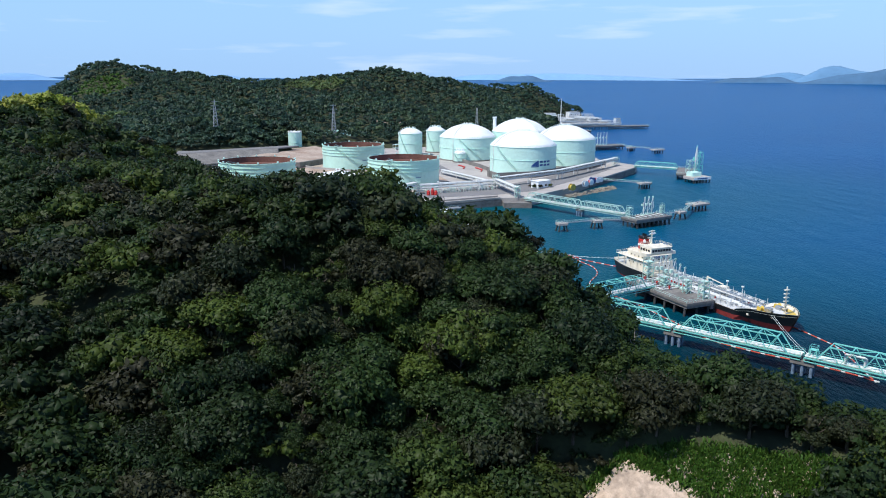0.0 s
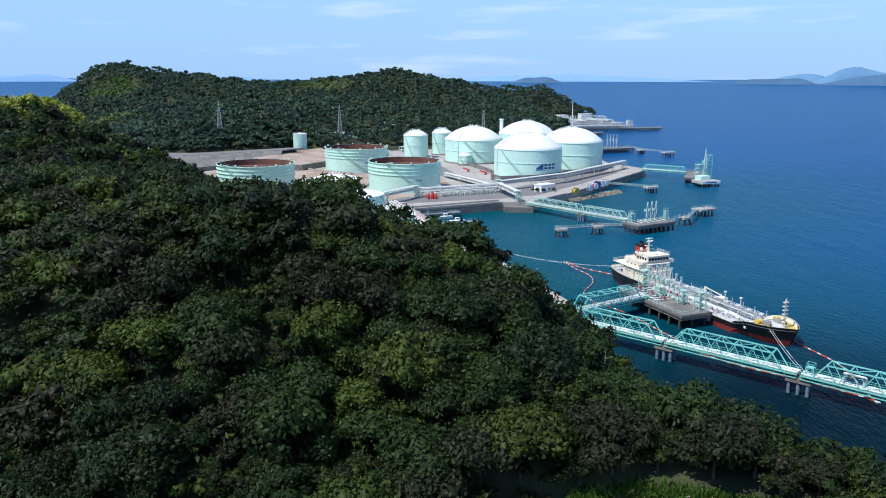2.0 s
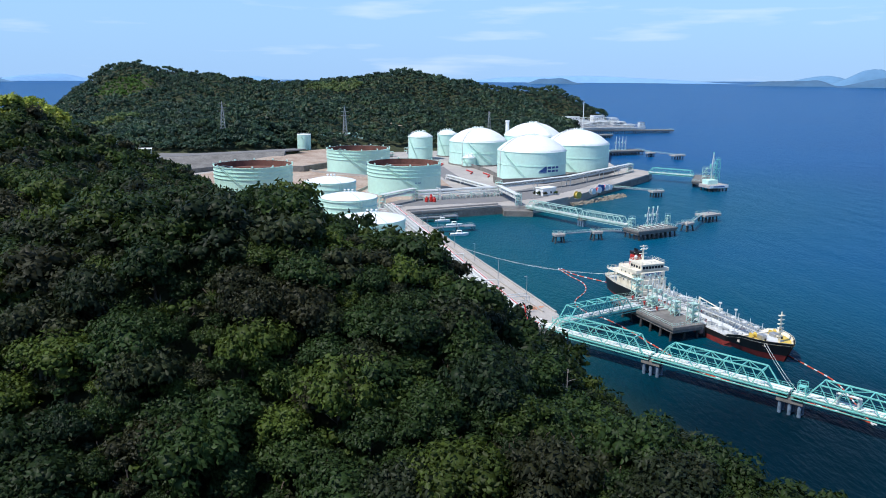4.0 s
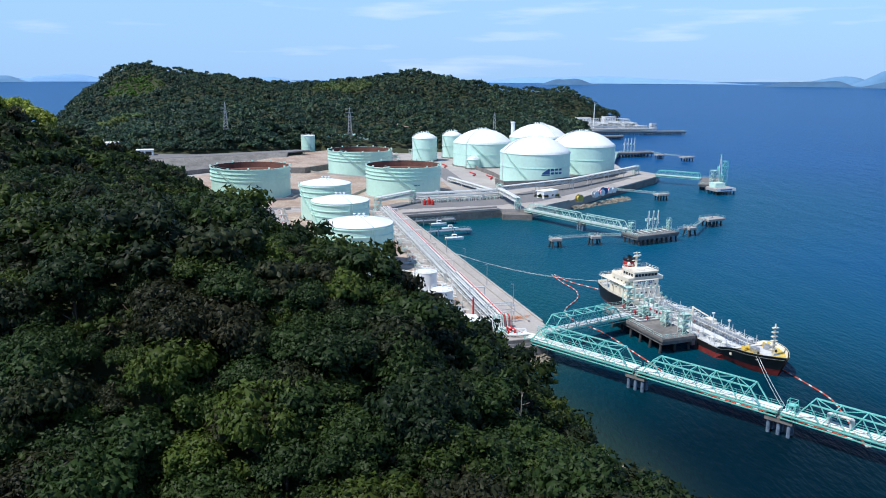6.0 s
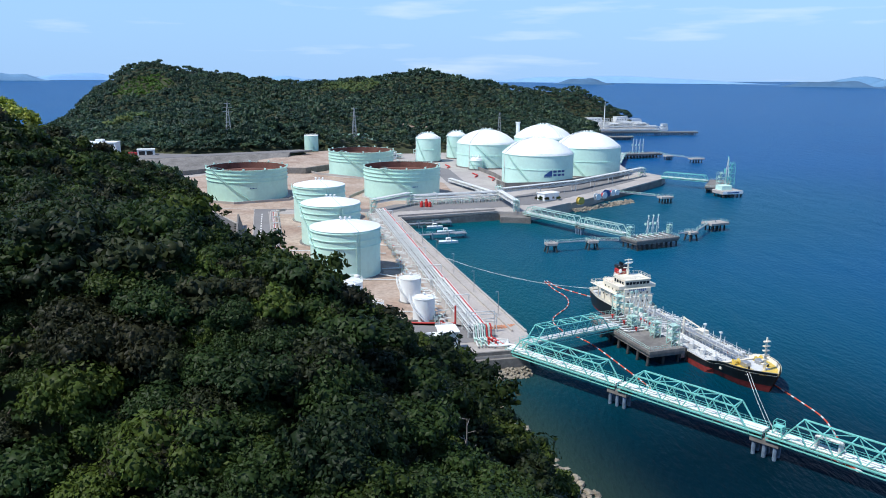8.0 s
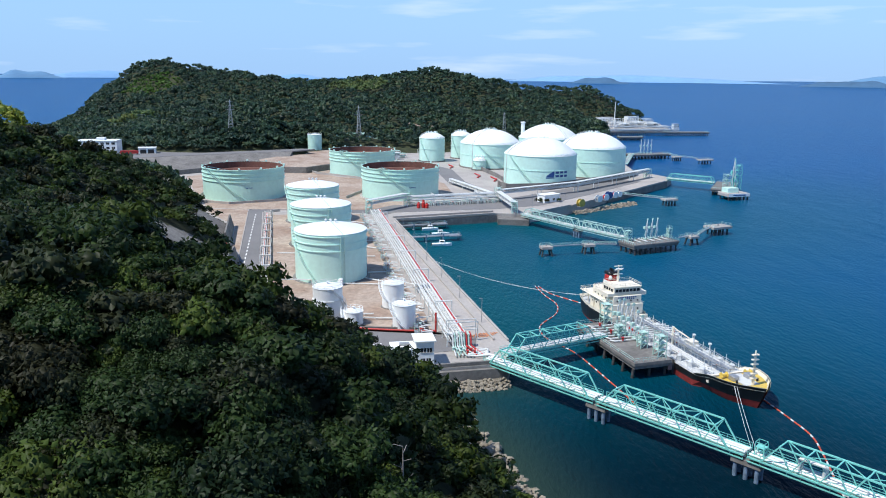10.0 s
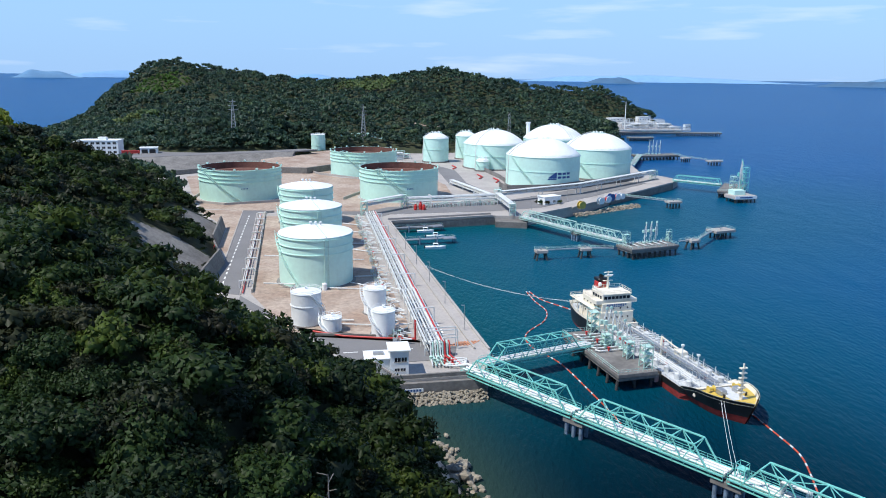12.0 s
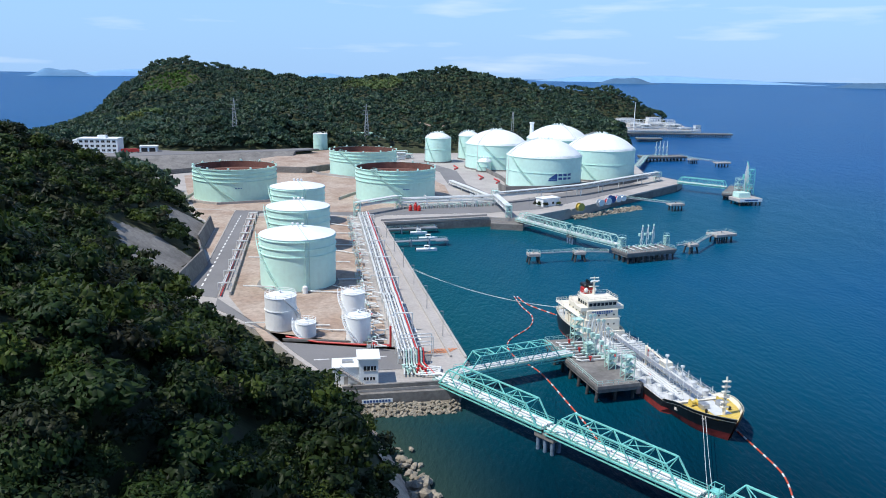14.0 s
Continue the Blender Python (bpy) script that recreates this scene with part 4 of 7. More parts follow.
def loading_platform(x, y, turn, w, d, label, top=4.6, pile_rows=(8, 4), pile=DARK_PILE, rng_seed=1):
    t = holder("loading_platform", x, y, 0, turn)
    part("deck", bevel(box(bmesh.new(), -w / 2, w / 2, -d / 2, d / 2, top - 1.1, top), 0.12), DARK_CONCRETE, t, "weathered concrete deck slab")
    part("deck_beam", box(bmesh.new(), -w / 2 + 0.4, w / 2 - 0.4, -d / 2 + 0.4, d / 2 - 0.4, top - 2.0, top - 1.12), DARK_CONCRETE, t)
    for i in range(pile_rows[0]):
        for j in range(pile_rows[1]):
            u, v = -0.45 * w + 0.9 * w * i / (pile_rows[0] - 1), -0.42 * d + 0.84 * d * j / max(1, pile_rows[1] - 1)
            k = 1.12 if j == 0 else 1.0
            stick("support_post", (u, v * k, -3.5), (u, v, top - 1.9), 0.42, pile, t, 8)
    for u, v, u2, v2 in ((-1, -1, 1, -1), (1, -1, 1, 1), (-1, 1, -1, -1)):
        for h in (0.55, 1.1):
            stick("guard_rail", (u * w * 0.49, v * d * 0.49, top + h), (u2 * w * 0.49, v2 * d * 0.49, top + h), 0.05, PALE_TEAL, t)
        for k in range(8):
            p = Vector((u * w * 0.49, v * d * 0.49, top)).lerp(Vector((u2 * w * 0.49, v2 * d * 0.49, top)), k / 8)
            stick("rail_post", p, p + Vector((0, 0, 1.1)), 0.05, PALE_TEAL, t)
    return tagged(t, label, "jetty platform", group="loading platforms")


def loading_arm(x, y, z, turn, h, label, mat_=PALE_TEAL, reach=4.0):
    """A marine loading arm: riser, counterweighted beam, hanging outboard leg."""
    t = holder("loading_crane", x, y, z, turn)
    part("base", bevel(box(bmesh.new(), -0.7, 0.7, -0.7, 0.7, 0, 0.8), 0.08), mat_, t)
    part("riser", bar(bmesh.new(), (0, 0, 0.8), (0, 0, h * 0.72), 0.2, 8), PIPE_WHITE, t)
    part("inboard_arm", bar(bmesh.new(), (-0.3, 0, h * 0.62), (0.5, 0, h), 0.15, 8), PIPE_WHITE, t)
    part("outboard_arm", bar(bmesh.new(), (0.5, 0, h), (0.9 + reach * 0.12, 0, h * 0.35), 0.12, 8), PIPE_WHITE, t)
    part("sheave", lathe(bmesh.new(), [(0.01, -0.12), (0.5, -0.1), (0.5, 0.1), (0.01, 0.12)], 14), mat_, t).matrix_basis = pose(0.5, 0, h, 90)
    part("counterweight", box(bmesh.new(), -1.6, -0.6, -0.45, 0.45, h * 0.50, h * 0.62), mat_, t)
    for s in (-0.5, 0.5):
        stick("leg", (s * 1.6, s * 1.6, 0), (0, 0, h * 0.5), 0.09, mat_, t)
    return tagged(t, label, "loading arm", group="loading arms")


def steel_tower(x, y, z, turn, w, h, label, mat_=PALE_TEAL, levels=3):
    """A small access tower: four posts, floors, cross braces, zigzag stair."""
    t = holder("access_tower", x, y, z, turn)
    for sx in (-w / 2, w / 2):
        for sy in (-w / 2, w / 2):
            stick("post", (sx, sy, 0), (sx, sy, h), 0.14, mat_, t)
    for k in range(1, levels + 1):
        zz = h * k / levels
        part("floor", box(bmesh.new(), -w / 2, w / 2, -w / 2, w / 2, zz - 0.12, zz), mat_, t)
        z0 = h * (k - 1) / levels
        stick("flight", (-w / 2, w * 0.2, z0), (w / 2, w * 0.2, zz), 0.22, mat_, t)
        for sy in (-w / 2, w / 2):
            stick("brace", (-w / 2, sy, z0), (w / 2, sy, zz), 0.08, mat_, t)
        stick("brace", (-w / 2, -w / 2, z0), (-w / 2, w / 2, zz), 0.08, mat_, t)
        stick("brace", (w / 2, -w / 2, z0), (w / 2, w / 2, zz), 0.08, mat_, t)
    bm = bmesh.new()
    for u, v, u2, v2 in ((-1, -1, 1, -1), (1, -1, 1, 1), (1, 1, -1, 1), (-1, 1, -1, -1)):
        bar(bm, (u * w / 2, v * w / 2, h + 1.0), (u2 * w / 2, v2 * w / 2, h + 1.0), 0.06, 4)
        bar(bm, (u * w / 2, v * w / 2, h), (u * w / 2, v * w / 2, h + 1.0), 0.06, 4)
    part("guard_rail", bm, mat_, t)
    return tagged(t, label, "tower", group="access towers")


# ---- jetties ----
pipe_bridge((53.5, 230.5), (78.6, 207.3), "teal steel truss bridge carrying white pipes off the quay", z=5.4, lead=0.16, tail=0.13, panels=4)
pipe_bridge((79.2, 206.6), (104.6, 183.0), "teal steel truss bridge carrying white pipes over water", z=5.4, lead=0.13, tail=0.18, panels=5)
pipe_bridge((105.2, 182.3), (131.5, 157.0), "teal steel truss bridge carrying white pipes over water", z=5.4, lead=0.16, tail=0.13, panels=5)
pipe_bridge((132.2, 156.4), (157.0, 132.0), "teal steel truss bridge carrying white pipes over water", z=5.4, lead=0.13, tail=0.13, panels=5)
bridge_pier(78.9, 206.9, -43, "concrete bridge pier on blue-grey piles")
bridge_pier(104.9, 182.6, -43, "concrete bridge pier on blue-grey piles", w=6.2)
bridge_pier(131.9, 156.7, -43, "concrete bridge pier on blue-grey piles")
bridge_pier(157.4, 131.6, -43, "concrete bridge pier on blue-grey piles")
pipe_bridge((57.5, 234.5), (86.5, 252.0), "teal steel truss bridge leading to the tanker berth", z=5.4, lead=0.16, tail=0.22, panels=5, rise=4.0)
steel_tower(106.5, 181.2, 4.3, -43, 1.8, 3.2, "small teal steel mooring lookout on the pier", TEAL, 1)
# loop of expansion piping over the third span
loop = holder("pipe_loop", 112.0, 175.8, 5.9, -44)
for k in range(3):
    y = -0.8 + 0.8 * k
    part("pipe", run(bmesh.new(), [(0, y, 0.2), (0, y, 2.4 - 0.3 * k), (4.5, y, 2.4 - 0.3 * k), (4.5, y, 0.2)], 0.28, 8), PIPE_WHITE, loop)
tagged(loop, "white expansion loop of lagged pipes on the bridge", "pipework")

SHIP_TURN = -69.7
SHIP = pose(104.3, 254.6, 0, 0, 0, SHIP_TURN)


def by_ship(x, y):
    p = SHIP @ Vector((x, y, 0))
    return p.x, p.y


cx, cy = by_ship(0.9, -14.4)
loading_platform(cx, cy, SHIP_TURN, 33.4, 11.4, "weathered concrete loading platform beside the tanker", 4.8, (7, 3))
for k, (u, v, h) in enumerate(((-9, -10.0, 8.5), (-6.6, -10.0, 9.5), (-4.2, -10.0, 8.8), (-1.4, -10.0, 9.6), (1.2, -10.0, 8.2), (3.6, -10.0, 7.6))):
    ax, ay = by_ship(u, v)
    loading_arm(ax, ay, 4.8, SHIP_TURN + 90, h, "pale green and white marine loading arm beside the tanker")
for u, v, w, h in ((14.5, -10.6, 2.4, 5.8), (-13.6, -11.2, 2.6, 6.4), (7.5, -11.6, 2.0, 4.6), (-2.5, -12.8, 2.2, 3.4)):
    ax, ay = by_ship(u, v)
    steel_tower(ax, ay, 4.8, SHIP_TURN, w, h, "pale green steel gangway tower on the loading platform")
for k in range(7):
    ax, ay = by_ship(-11 + 2.2 * k, -14.6)
    p = holder("deck_manifold", ax, ay, 4.8, SHIP_TURN)
    part("pipe", run(bmesh.new(), [(0, 4.2, 0.5), (0, -2.5, 0.5), (-1.2, -3.4, 0.5)], 0.2, 8), PIPE_WHITE, p)
    part("valve", lathe(bmesh.new(), [(0.3, 0.4), (0.3, 1.3), (0.5, 1.4), (0.01, 1.5)], 10), RED if k % 3 == 0 else PALE_TEAL, p)
    part("support", box(bmesh.new(), -0.2, 0.2, -1.5, -1.1, 0, 0.4), STEEL, p)
    tagged(p, "white deck pipe with a valve on the loading platform", "pipework", group="deck manifolds")
for k in range(4):
    ax, ay = by_ship(-13 + 9.5 * k, -7.9)
    f = holder("fender", ax, ay, 2.2, SHIP_TURN)
    part("pad", bevel(box(bmesh.new(), -1.0, 1.0, 0.3, 0.9, -2.2, 1.8), 0.12), DARK_PILE, f)
    part("frame", box(bmesh.new(), -0.8, 0.8, -0.9, 0.28, -1.0, 1.2), STEEL, f)
    tagged(f, "black rubber fender on the loading platform edge", "fender", group="fenders")

# the middle jetty
pipe_bridge((74, 446), (98.6, 413.6), "pale green truss bridge to the middle jetty", steel=PALE_TEAL, z=5.2, panels=7, lead=0.1, tail=0.04, pipes=4, rise=3.6)
pipe_bridge((99.4, 412.6), (117.5, 390.5), "pale green truss bridge to the middle jetty", steel=PALE_TEAL, z=5.2, panels=6, lead=0.04, tail=0.12, pipes=4, rise=3.6)
bridge_pier(99, 413, -52, "concrete bridge pier on raked piles", 4.6, 3.0)
loading_platform(128.0, 386.5, 28, 26, 11.5, "weathered concrete jetty platform in the bay", 4.7, (9, 4))
for k in range(3):
    loading_arm(127 + 2.6 * k, 389 + 1.4 * k, 4.7, -60, 9.5, "white marine loading arm on the middle jetty", reach=2.0)
steel_tower(118, 384, 4.7, 28, 2.4, 5.0, "pale green access tower on the middle jetty")
steel_tower(139, 395, 4.7, 28, 1.8, 4.4, "pale green access tower on the middle jetty")
for k in range(6):
    u = -10 + 3.9 * k
    p = holder("deck_manifold", 127.5 + u * 0.88 - 1.0, 386.5 + u * 0.47 + 0.5, 4.7, 28)
    part("pipe", run(bmesh.new(), [(0, -4.2, 0.5), (0, 2.5, 0.5), (1.6, 3.4, 0.5)], 0.2, 8), PIPE_WHITE, p)
    part("valve", lathe(bmesh.new(), [(0.3, 0.4), (0.3, 1.5), (0.5, 1.6), (0.01, 1.7)], 10), PALE_TEAL, p)
    tagged(p, "white deck pipe with a valve on the middle jetty", "pipework", group="deck manifolds")
dolphin(80.0, 372.0, 15, 5.2, 4.2, "small concrete mooring dolphin on raked piles")
dolphin(99.5, 378.5, 15, 5.0, 4.2, "small concrete mooring dolphin on raked piles")
dolphin(151.5, 401.5, 28, 5.2, 4.6, "small concrete mooring dolphin on raked piles")
dolphin(171.5, 428.0, 28, 12.5, 7.5, "broad concrete mooring dolphin on many piles")
dolphin(167.5, 514.5, 20, 9.0, 5.5, "concrete mooring dolphin off the outer quay")
catwalk((82.5, 372.5), (97.2, 378), z=4.4)
catwalk((102, 379), (112, 379.5), z=4.4)
catwalk((144.5, 397.5), (149, 400.2), z=4.4)
catwalk((154, 403), (166, 424), z=4.4)
catwalk((141, 531), (163.5, 515.5), z=4.4)

# the crane jetty off the outer quay
pipe_bridge((186, 598), (213, 578), "pale teal truss bridge to the crane jetty", steel=TEAL, z=6.2, panels=6, pipes=4, rise=3.8, lead=0.08, tail=0.05)
loading_platform(220, 575, 68, 40, 15, "concrete crane jetty platform on dark piles", 4.8, (8, 3))
lo = holder("berthing_head", 216.5, 545.0, 0, 18)
part("deck", bevel(box(bmesh.new(), -8, 8, -6, 6, 2.2, 4.6), 0.3), CONCRETE, lo)
part("fender_board", box(bmesh.new(), -7.8, 7.8, -6.06, -5.98, 2.6, 4.5), WHITE, lo, "white-painted front board")
part("lettering", box(bmesh.new(), -4.5, 4.5, -6.12, -6.06, 3.2, 3.9), BLUE, lo, "unreadable dark bar of writing")
for k in range(6):
    stick("support_post", (-7 + 2.8 * k, -5, -3), (-7 + 2.8 * k, -5, 2.3), 0.5, DARK_PILE, lo, 8)
    stick("support_post", (-7 + 2.8 * k, 4, -3), (-7 + 2.8 * k, 4, 2.3), 0.5, DARK_PILE, lo, 8)
part("plant_house", bevel(box(bmesh.new(), -6, 2, -2, 5, 4.6, 7.6), 0.1), PALE_MINT, lo)
tagged(lo, "white jetty head with a small plant house", "jetty platform")
for k in range(4):
    loading_arm(217.5 + 1.8 * k, 553 + 5 * k, 4.8, -30, 21 - 1.4 * k, "tall teal marine loading arm on the crane jetty", TEAL, 5.0)
steel_tower(217, 562, 4.8, 18, 4.0, 9, "pale green access tower on the crane jetty")
steel_tower(222, 556, 4.8, 18, 3.2, 16, "tall pale green gantry tower on the crane jetty", TEAL, 5)

# farther jetties beyond the gas tanks
pipe_bridge((174, 700), (196, 788), "pale pipe bridge to a farther jetty", steel=PALE_TEAL, z=5.2, panels=8, pipes=4, rise=2.4, truss=False)
loading_platform(212, 794, 20, 44, 16, "dark concrete jetty platform beyond the gas tanks", 4.7, (12, 3))
for k in range(4):
    loading_arm(206 + 3.6 * k, 796 + 1.3 * k, 4.7, -70, 13, "white marine loading arm on a farther jetty", reach=2.0)
dolphin(236, 775, 20, 8.5, 6, "far concrete mooring dolphin on dark piles")
dolphin(256, 752, 20, 13, 8, "far broad concrete mooring dolphin on dark piles")
catwalk((233, 792), (237, 778), z=4.6)
catwalk((240, 772), (250, 756), z=4.6)
catwalk((205, 800), (180, 740), z=4.9)
loading_platform(236, 1010, 10, 30, 14, "far dark jetty platform on piles", 4.6, (9, 3))
far_pad = obj("far_terminal_platform", slab(bmesh.new(), FAR_PAD, -4, 5.2), CONCRETE)
tagged(far_pad, "pale concrete platform of a farther terminal", "quay", kind="structure")
loading_platform(330, 1105, 8, 60, 16, "far dark jetty with pale pipework", 4.8, (12, 3))
loading_platform(262, 1088, 8, 90, 9, "long far jetty deck on piles", 5.4, (16, 2))
pipe_bridge((214, 1078), (318, 1100), "long pale pipe bridge on the far jetty", steel=FAR_STRUCTURE, z=8.0, panels=14, pipes=5, rise=4.0, lead=0.02, tail=0.02, thick=0.35)
rngf = np.random.default_rng(3)
for k in range(30):
    bx, by_ = 212 + rngf.uniform(0, 100), 1150 + rngf.uniform(0, 140)
    w, d, h = rngf.uniform(8, 26), rngf.uniform(5, 9), rngf.uniform(3, 9)
    r = holder("far_pipe_structure", bx, by_, 5.2, rngf.uniform(15, 35))
    for s in (-w / 2, 0, w / 2):
        for sy in (-d / 2, d / 2):
            stick("post", (s, sy, 0), (s, sy, h), 0.35, FAR_STRUCTURE, r)
    for zf in (0.55, 1.0):
        part("pipe_tier", box(bmesh.new(), -w / 2, w / 2, -d / 2, d / 2, h * zf - 0.5, h * zf), FAR_STRUCTURE, r)
    tagged(r, "pale far pipe structure on the other terminal", "pipework", group="far pipe structures")
for x, y, w, d, h in ((290, 1290, 20, 12, 10), (250, 1310, 26, 12, 7), (318, 1120, 8, 6, 9)):
    bld = holder("far_plant_building", x, y, 5.0, 18)
    part("wall", bevel(box(bmesh.new(), -w / 2, w / 2, -d / 2, d / 2, 0, h), 0.1), WHITE, bld)
    part("roof", box(bmesh.new(), -w / 2 - 0.4, w / 2 + 0.4, -d / 2 - 0.4, d / 2 + 0.4, h + 0.01, h + 0.5), FAR_STRUCTURE, bld)
    for k in range(4):
        part("window", box(bmesh.new(), -w * 0.4 + k * w * 0.22, -w * 0.4 + k * w * 0.22 + 1.6, -d / 2 - 0.05, -d / 2 + 0.02, h * 0.55, h * 0.55 + 1.6), GLASS, bld)
    tagged(bld, "small white plant building on the farther terminal", "building", group="far plant buildings")
mast = holder("light_mast", 236, 1130, 5.2)
part("pole", lathe(bmesh.new(), [(0.9, 0), (0.35, 38), (0.01, 38.2)], 8), WHITE, mast)
part("lamp_head", box(bmesh.new(), -1.2, 1.2, -0.5, 0.5, 36.8, 37.6), STEEL, mast)
tagged(mast, "tall thin white mast before the far hill", "mast")

# ---- the tanker ----
def build_ship():
    t = new("tanker_ship")
    t.matrix_basis = SHIP.copy()
    L, B = 87.0, 14.0
    N = 46

    def half(s):      # half breadth at deck; s runs 0 at the stern to 1 at the bow
        if s < 0.16:
            return B / 2 * (0.62 + 0.38 * math.sin(math.pi / 2 * s / 0.16))
        if s > 0.80:
            f = (s - 0.80) / 0.20
            return B / 2 * max(0.05, (1 - f ** 3.2))
        return B / 2

    def sheer(s):     # top of the hull side
        z = 3.2
        if s > 0.80:
            z += 1.5 * min(1, (s - 0.80) / 0.06) + 0.5 * (s - 0.86) * 7 * (s > 0.86)
        if s < 0.30:
            z += 1.2 * min(1, (0.30 - s) / 0.05)
        return z

    def redline(s):
        return 0.25 + 1.75 * s

    def side(name, lo, hi, mat_, label, inset=0.0):
        bm = bmesh.new()
        rows = []
        for k in range(N + 1):
            s = k / N
            x = -L / 2 + L * s
            b = half(s)
            z0, z1 = lo(s), hi(s)
            col = []
            for f in (0, 0.33, 0.66, 1.0):
                z = z0 + (z1 - z0) * f
                up = (z + 2.5) / (sheer(s) + 2.5)
                flare = 1.0 if s < 0.8 else 0.45 + 0.55 * up ** 0.8
                rake = (s - 0.8) / 0.2 * 3.6 * (1 - up) if s > 0.8 else ((0.16 - s) / 0.16 * -3.0 * (1 - up) if s < 0.16 else 0)
                col.append((x - rake - (inset if s > 0.97 else 0), max(b * flare - inset, 0.02), z))
            rows.append(col)
        for sgn in (-1, 1):
            vs = [[bm.verts.new((x, sgn * y, z)) for x, y, z in col] for col in rows]
            for p, q in zip(vs, vs[1:]):
                for i in range(3):
                    bm.faces.new((p[i], q[i], q[i + 1], p[i + 1]))
            if sgn < 0:
                first = vs
            else:
                for i in range(3):
                    bm.faces.new((first[0][i], vs[0][i], vs[0][i + 1], first[0][i + 1]))
        bmesh.ops.remove_doubles(bm, verts=bm.verts, dist=0.01)
        bmesh.ops.recalc_face_normals(bm, faces=bm.faces)
        return part(name, bm, mat_, t, label, smooth=False)

    side("bottom_plating", lambda s: -2.5, redline, BOOTTOP, "dull red underwater paint")
    side("topside_plating", redline, sheer, HULL, "black hull side")
    side("bulwark", sheer, lambda s: sheer(s) + (0.9 if s < 0.28 else 0.12), CREAM, "cream bulwark strip")
    side("bow_bulwark", lambda s: sheer(s) + 0.12, lambda s: sheer(s) + (0.85 if s > 0.80 else 0.12), HULL, "black bulwark of the bow")
    side("bow_bulwark_rail", lambda s: sheer(s) + (0.85 if s > 0.80 else 0.12), lambda s: sheer(s) + (1.0 if s > 0.80 else 0.12), CREAM, "cream cap of the bow bulwark")
    side("bow_bulwark_lining", lambda s: sheer(s) - 0.1, lambda s: sheer(s) + (0.86 if s > 0.80 else -0.1), CREAM, "cream inner face of the bow bulwark", 0.3)

    def deck(name, s0, s1, dz, mat_, label):
        bm = bmesh.new()
        n = 18
        rows = []
        for k in range(n + 1):
            s = s0 + (s1 - s0) * k / n
            rows.append([bm.verts.new((-L / 2 + L * s, y * half(s) * 0.985, sheer(min(max(s, s0 + 0.012), s1 - 0.002)) + dz)) for y in (-1, -0.5, 0, 0.5, 1)])
        for p, q in zip(rows, rows[1:]):
            for i in range(4):
                bm.faces.new((p[i], q[i], q[i + 1], p[i + 1]))
        bmesh.ops.recalc_face_normals(bm, faces=bm.faces)
        return part(name, bm, mat_, t, label)

    deck("cargo_deck", 0.29, 0.81, -0.1, DECK, "pale grey cargo deck")
    deck("poop_deck", 0.003, 0.27, -0.1, DECK, "grey-green poop deck")
    fo = deck("forecastle_deck", 0.855, 0.992, -0.1, YELLOW, "yellow-painted forecastle deck")
    part("forecastle_plate", box(bmesh.new(), 31.4, 38.6, -2.1, 2.1, 4.75, 5.0), DECK, t, "grey-green worn middle of the forecastle deck")
    part("forecastle_front", box(bmesh.new(), 29.6, 30.4, -6.6, 6.6, 2.9, 4.8), CREAM, t)
    part("poop_front", box(bmesh.new(), -19.6, -19.0, -6.9, 6.9, 2.9, 4.6), CREAM, t)
    # accommodation
    house = part("deckhouse", bevel(box(bmesh.new(), -34, -20, -5.6, 5.6, 4.2, 8.2), 0.12), CREAM, t)
    part("deckhouse", bevel(box(bmesh.new(), -33, -20.3, -5.0, 5.0, 8.2, 10.9), 0.12), CREAM, t)
    wheel = part("wheelhouse", bevel(box(bmesh.new(), -27.5, -20.6, -4.8, 4.8, 10.9, 13.6), 0.15), CREAM, t)
    part("bridge_wing", bevel(box(bmesh.new(), -24.5, -20.6, -6.9, 6.9, 10.7, 11.9), 0.08), CREAM, t)
    part("wheelhouse_roof", bevel(box(bmesh.new(), -27.8, -20.3, -4.9, 4.9, 13.6, 13.8), 0.06), CREAM, t)
    def rail(name, x0, x1, y, z):
        bm = bmesh.new()
        for a, b in (((x0, -y, 0), (x1, -y, 0)), ((x1, -y, 0), (x1, y, 0)), ((x1, y, 0), (x0, y, 0)), ((x0, y, 0), (x0, -y, 0))):
            a, b = Vector(a) + Vector((0, 0, z)), Vector(b) + Vector((0, 0, z))
            for hh in (0.5, 1.0):
                bar(bm, a + Vector((0, 0, hh)), b + Vector((0, 0, hh)), 0.05, 4)
            n = max(2, int((b - a).length / 1.6))
            for k in range(n):
                p = a.lerp(b, k / n)
                bar(bm, p, p + Vector((0, 0, 1.0)), 0.05, 4)
        part(name, bm, CREAM, t)
    rail("monkey_island_rail", -27.6, -20.5, 4.7, 13.8)
    rail("boat_deck_rail", -39.8, -34.2, 6.1, 8.4)
    rail("funnel_deck_rail", -33.2, -28.0, 4.9, 10.9)
    part("engine_casing", bevel(box(bmesh.new(), -36.5, -33.1, -3.4, 3.4, 8.4, 10.6), 0.1), CREAM, t)
    lifeboat = part("lifeboat", lathe(bmesh.new(), [(0.01, -2.6), (0.8, -2.0), (1.05, 0), (0.8, 2.0), (0.01, 2.6)], 12), ORANGE, t, "orange enclosed lifeboat")
    lifeboat.matrix_basis = pose(-36.8, 5.0, 9.6, 0, 90)
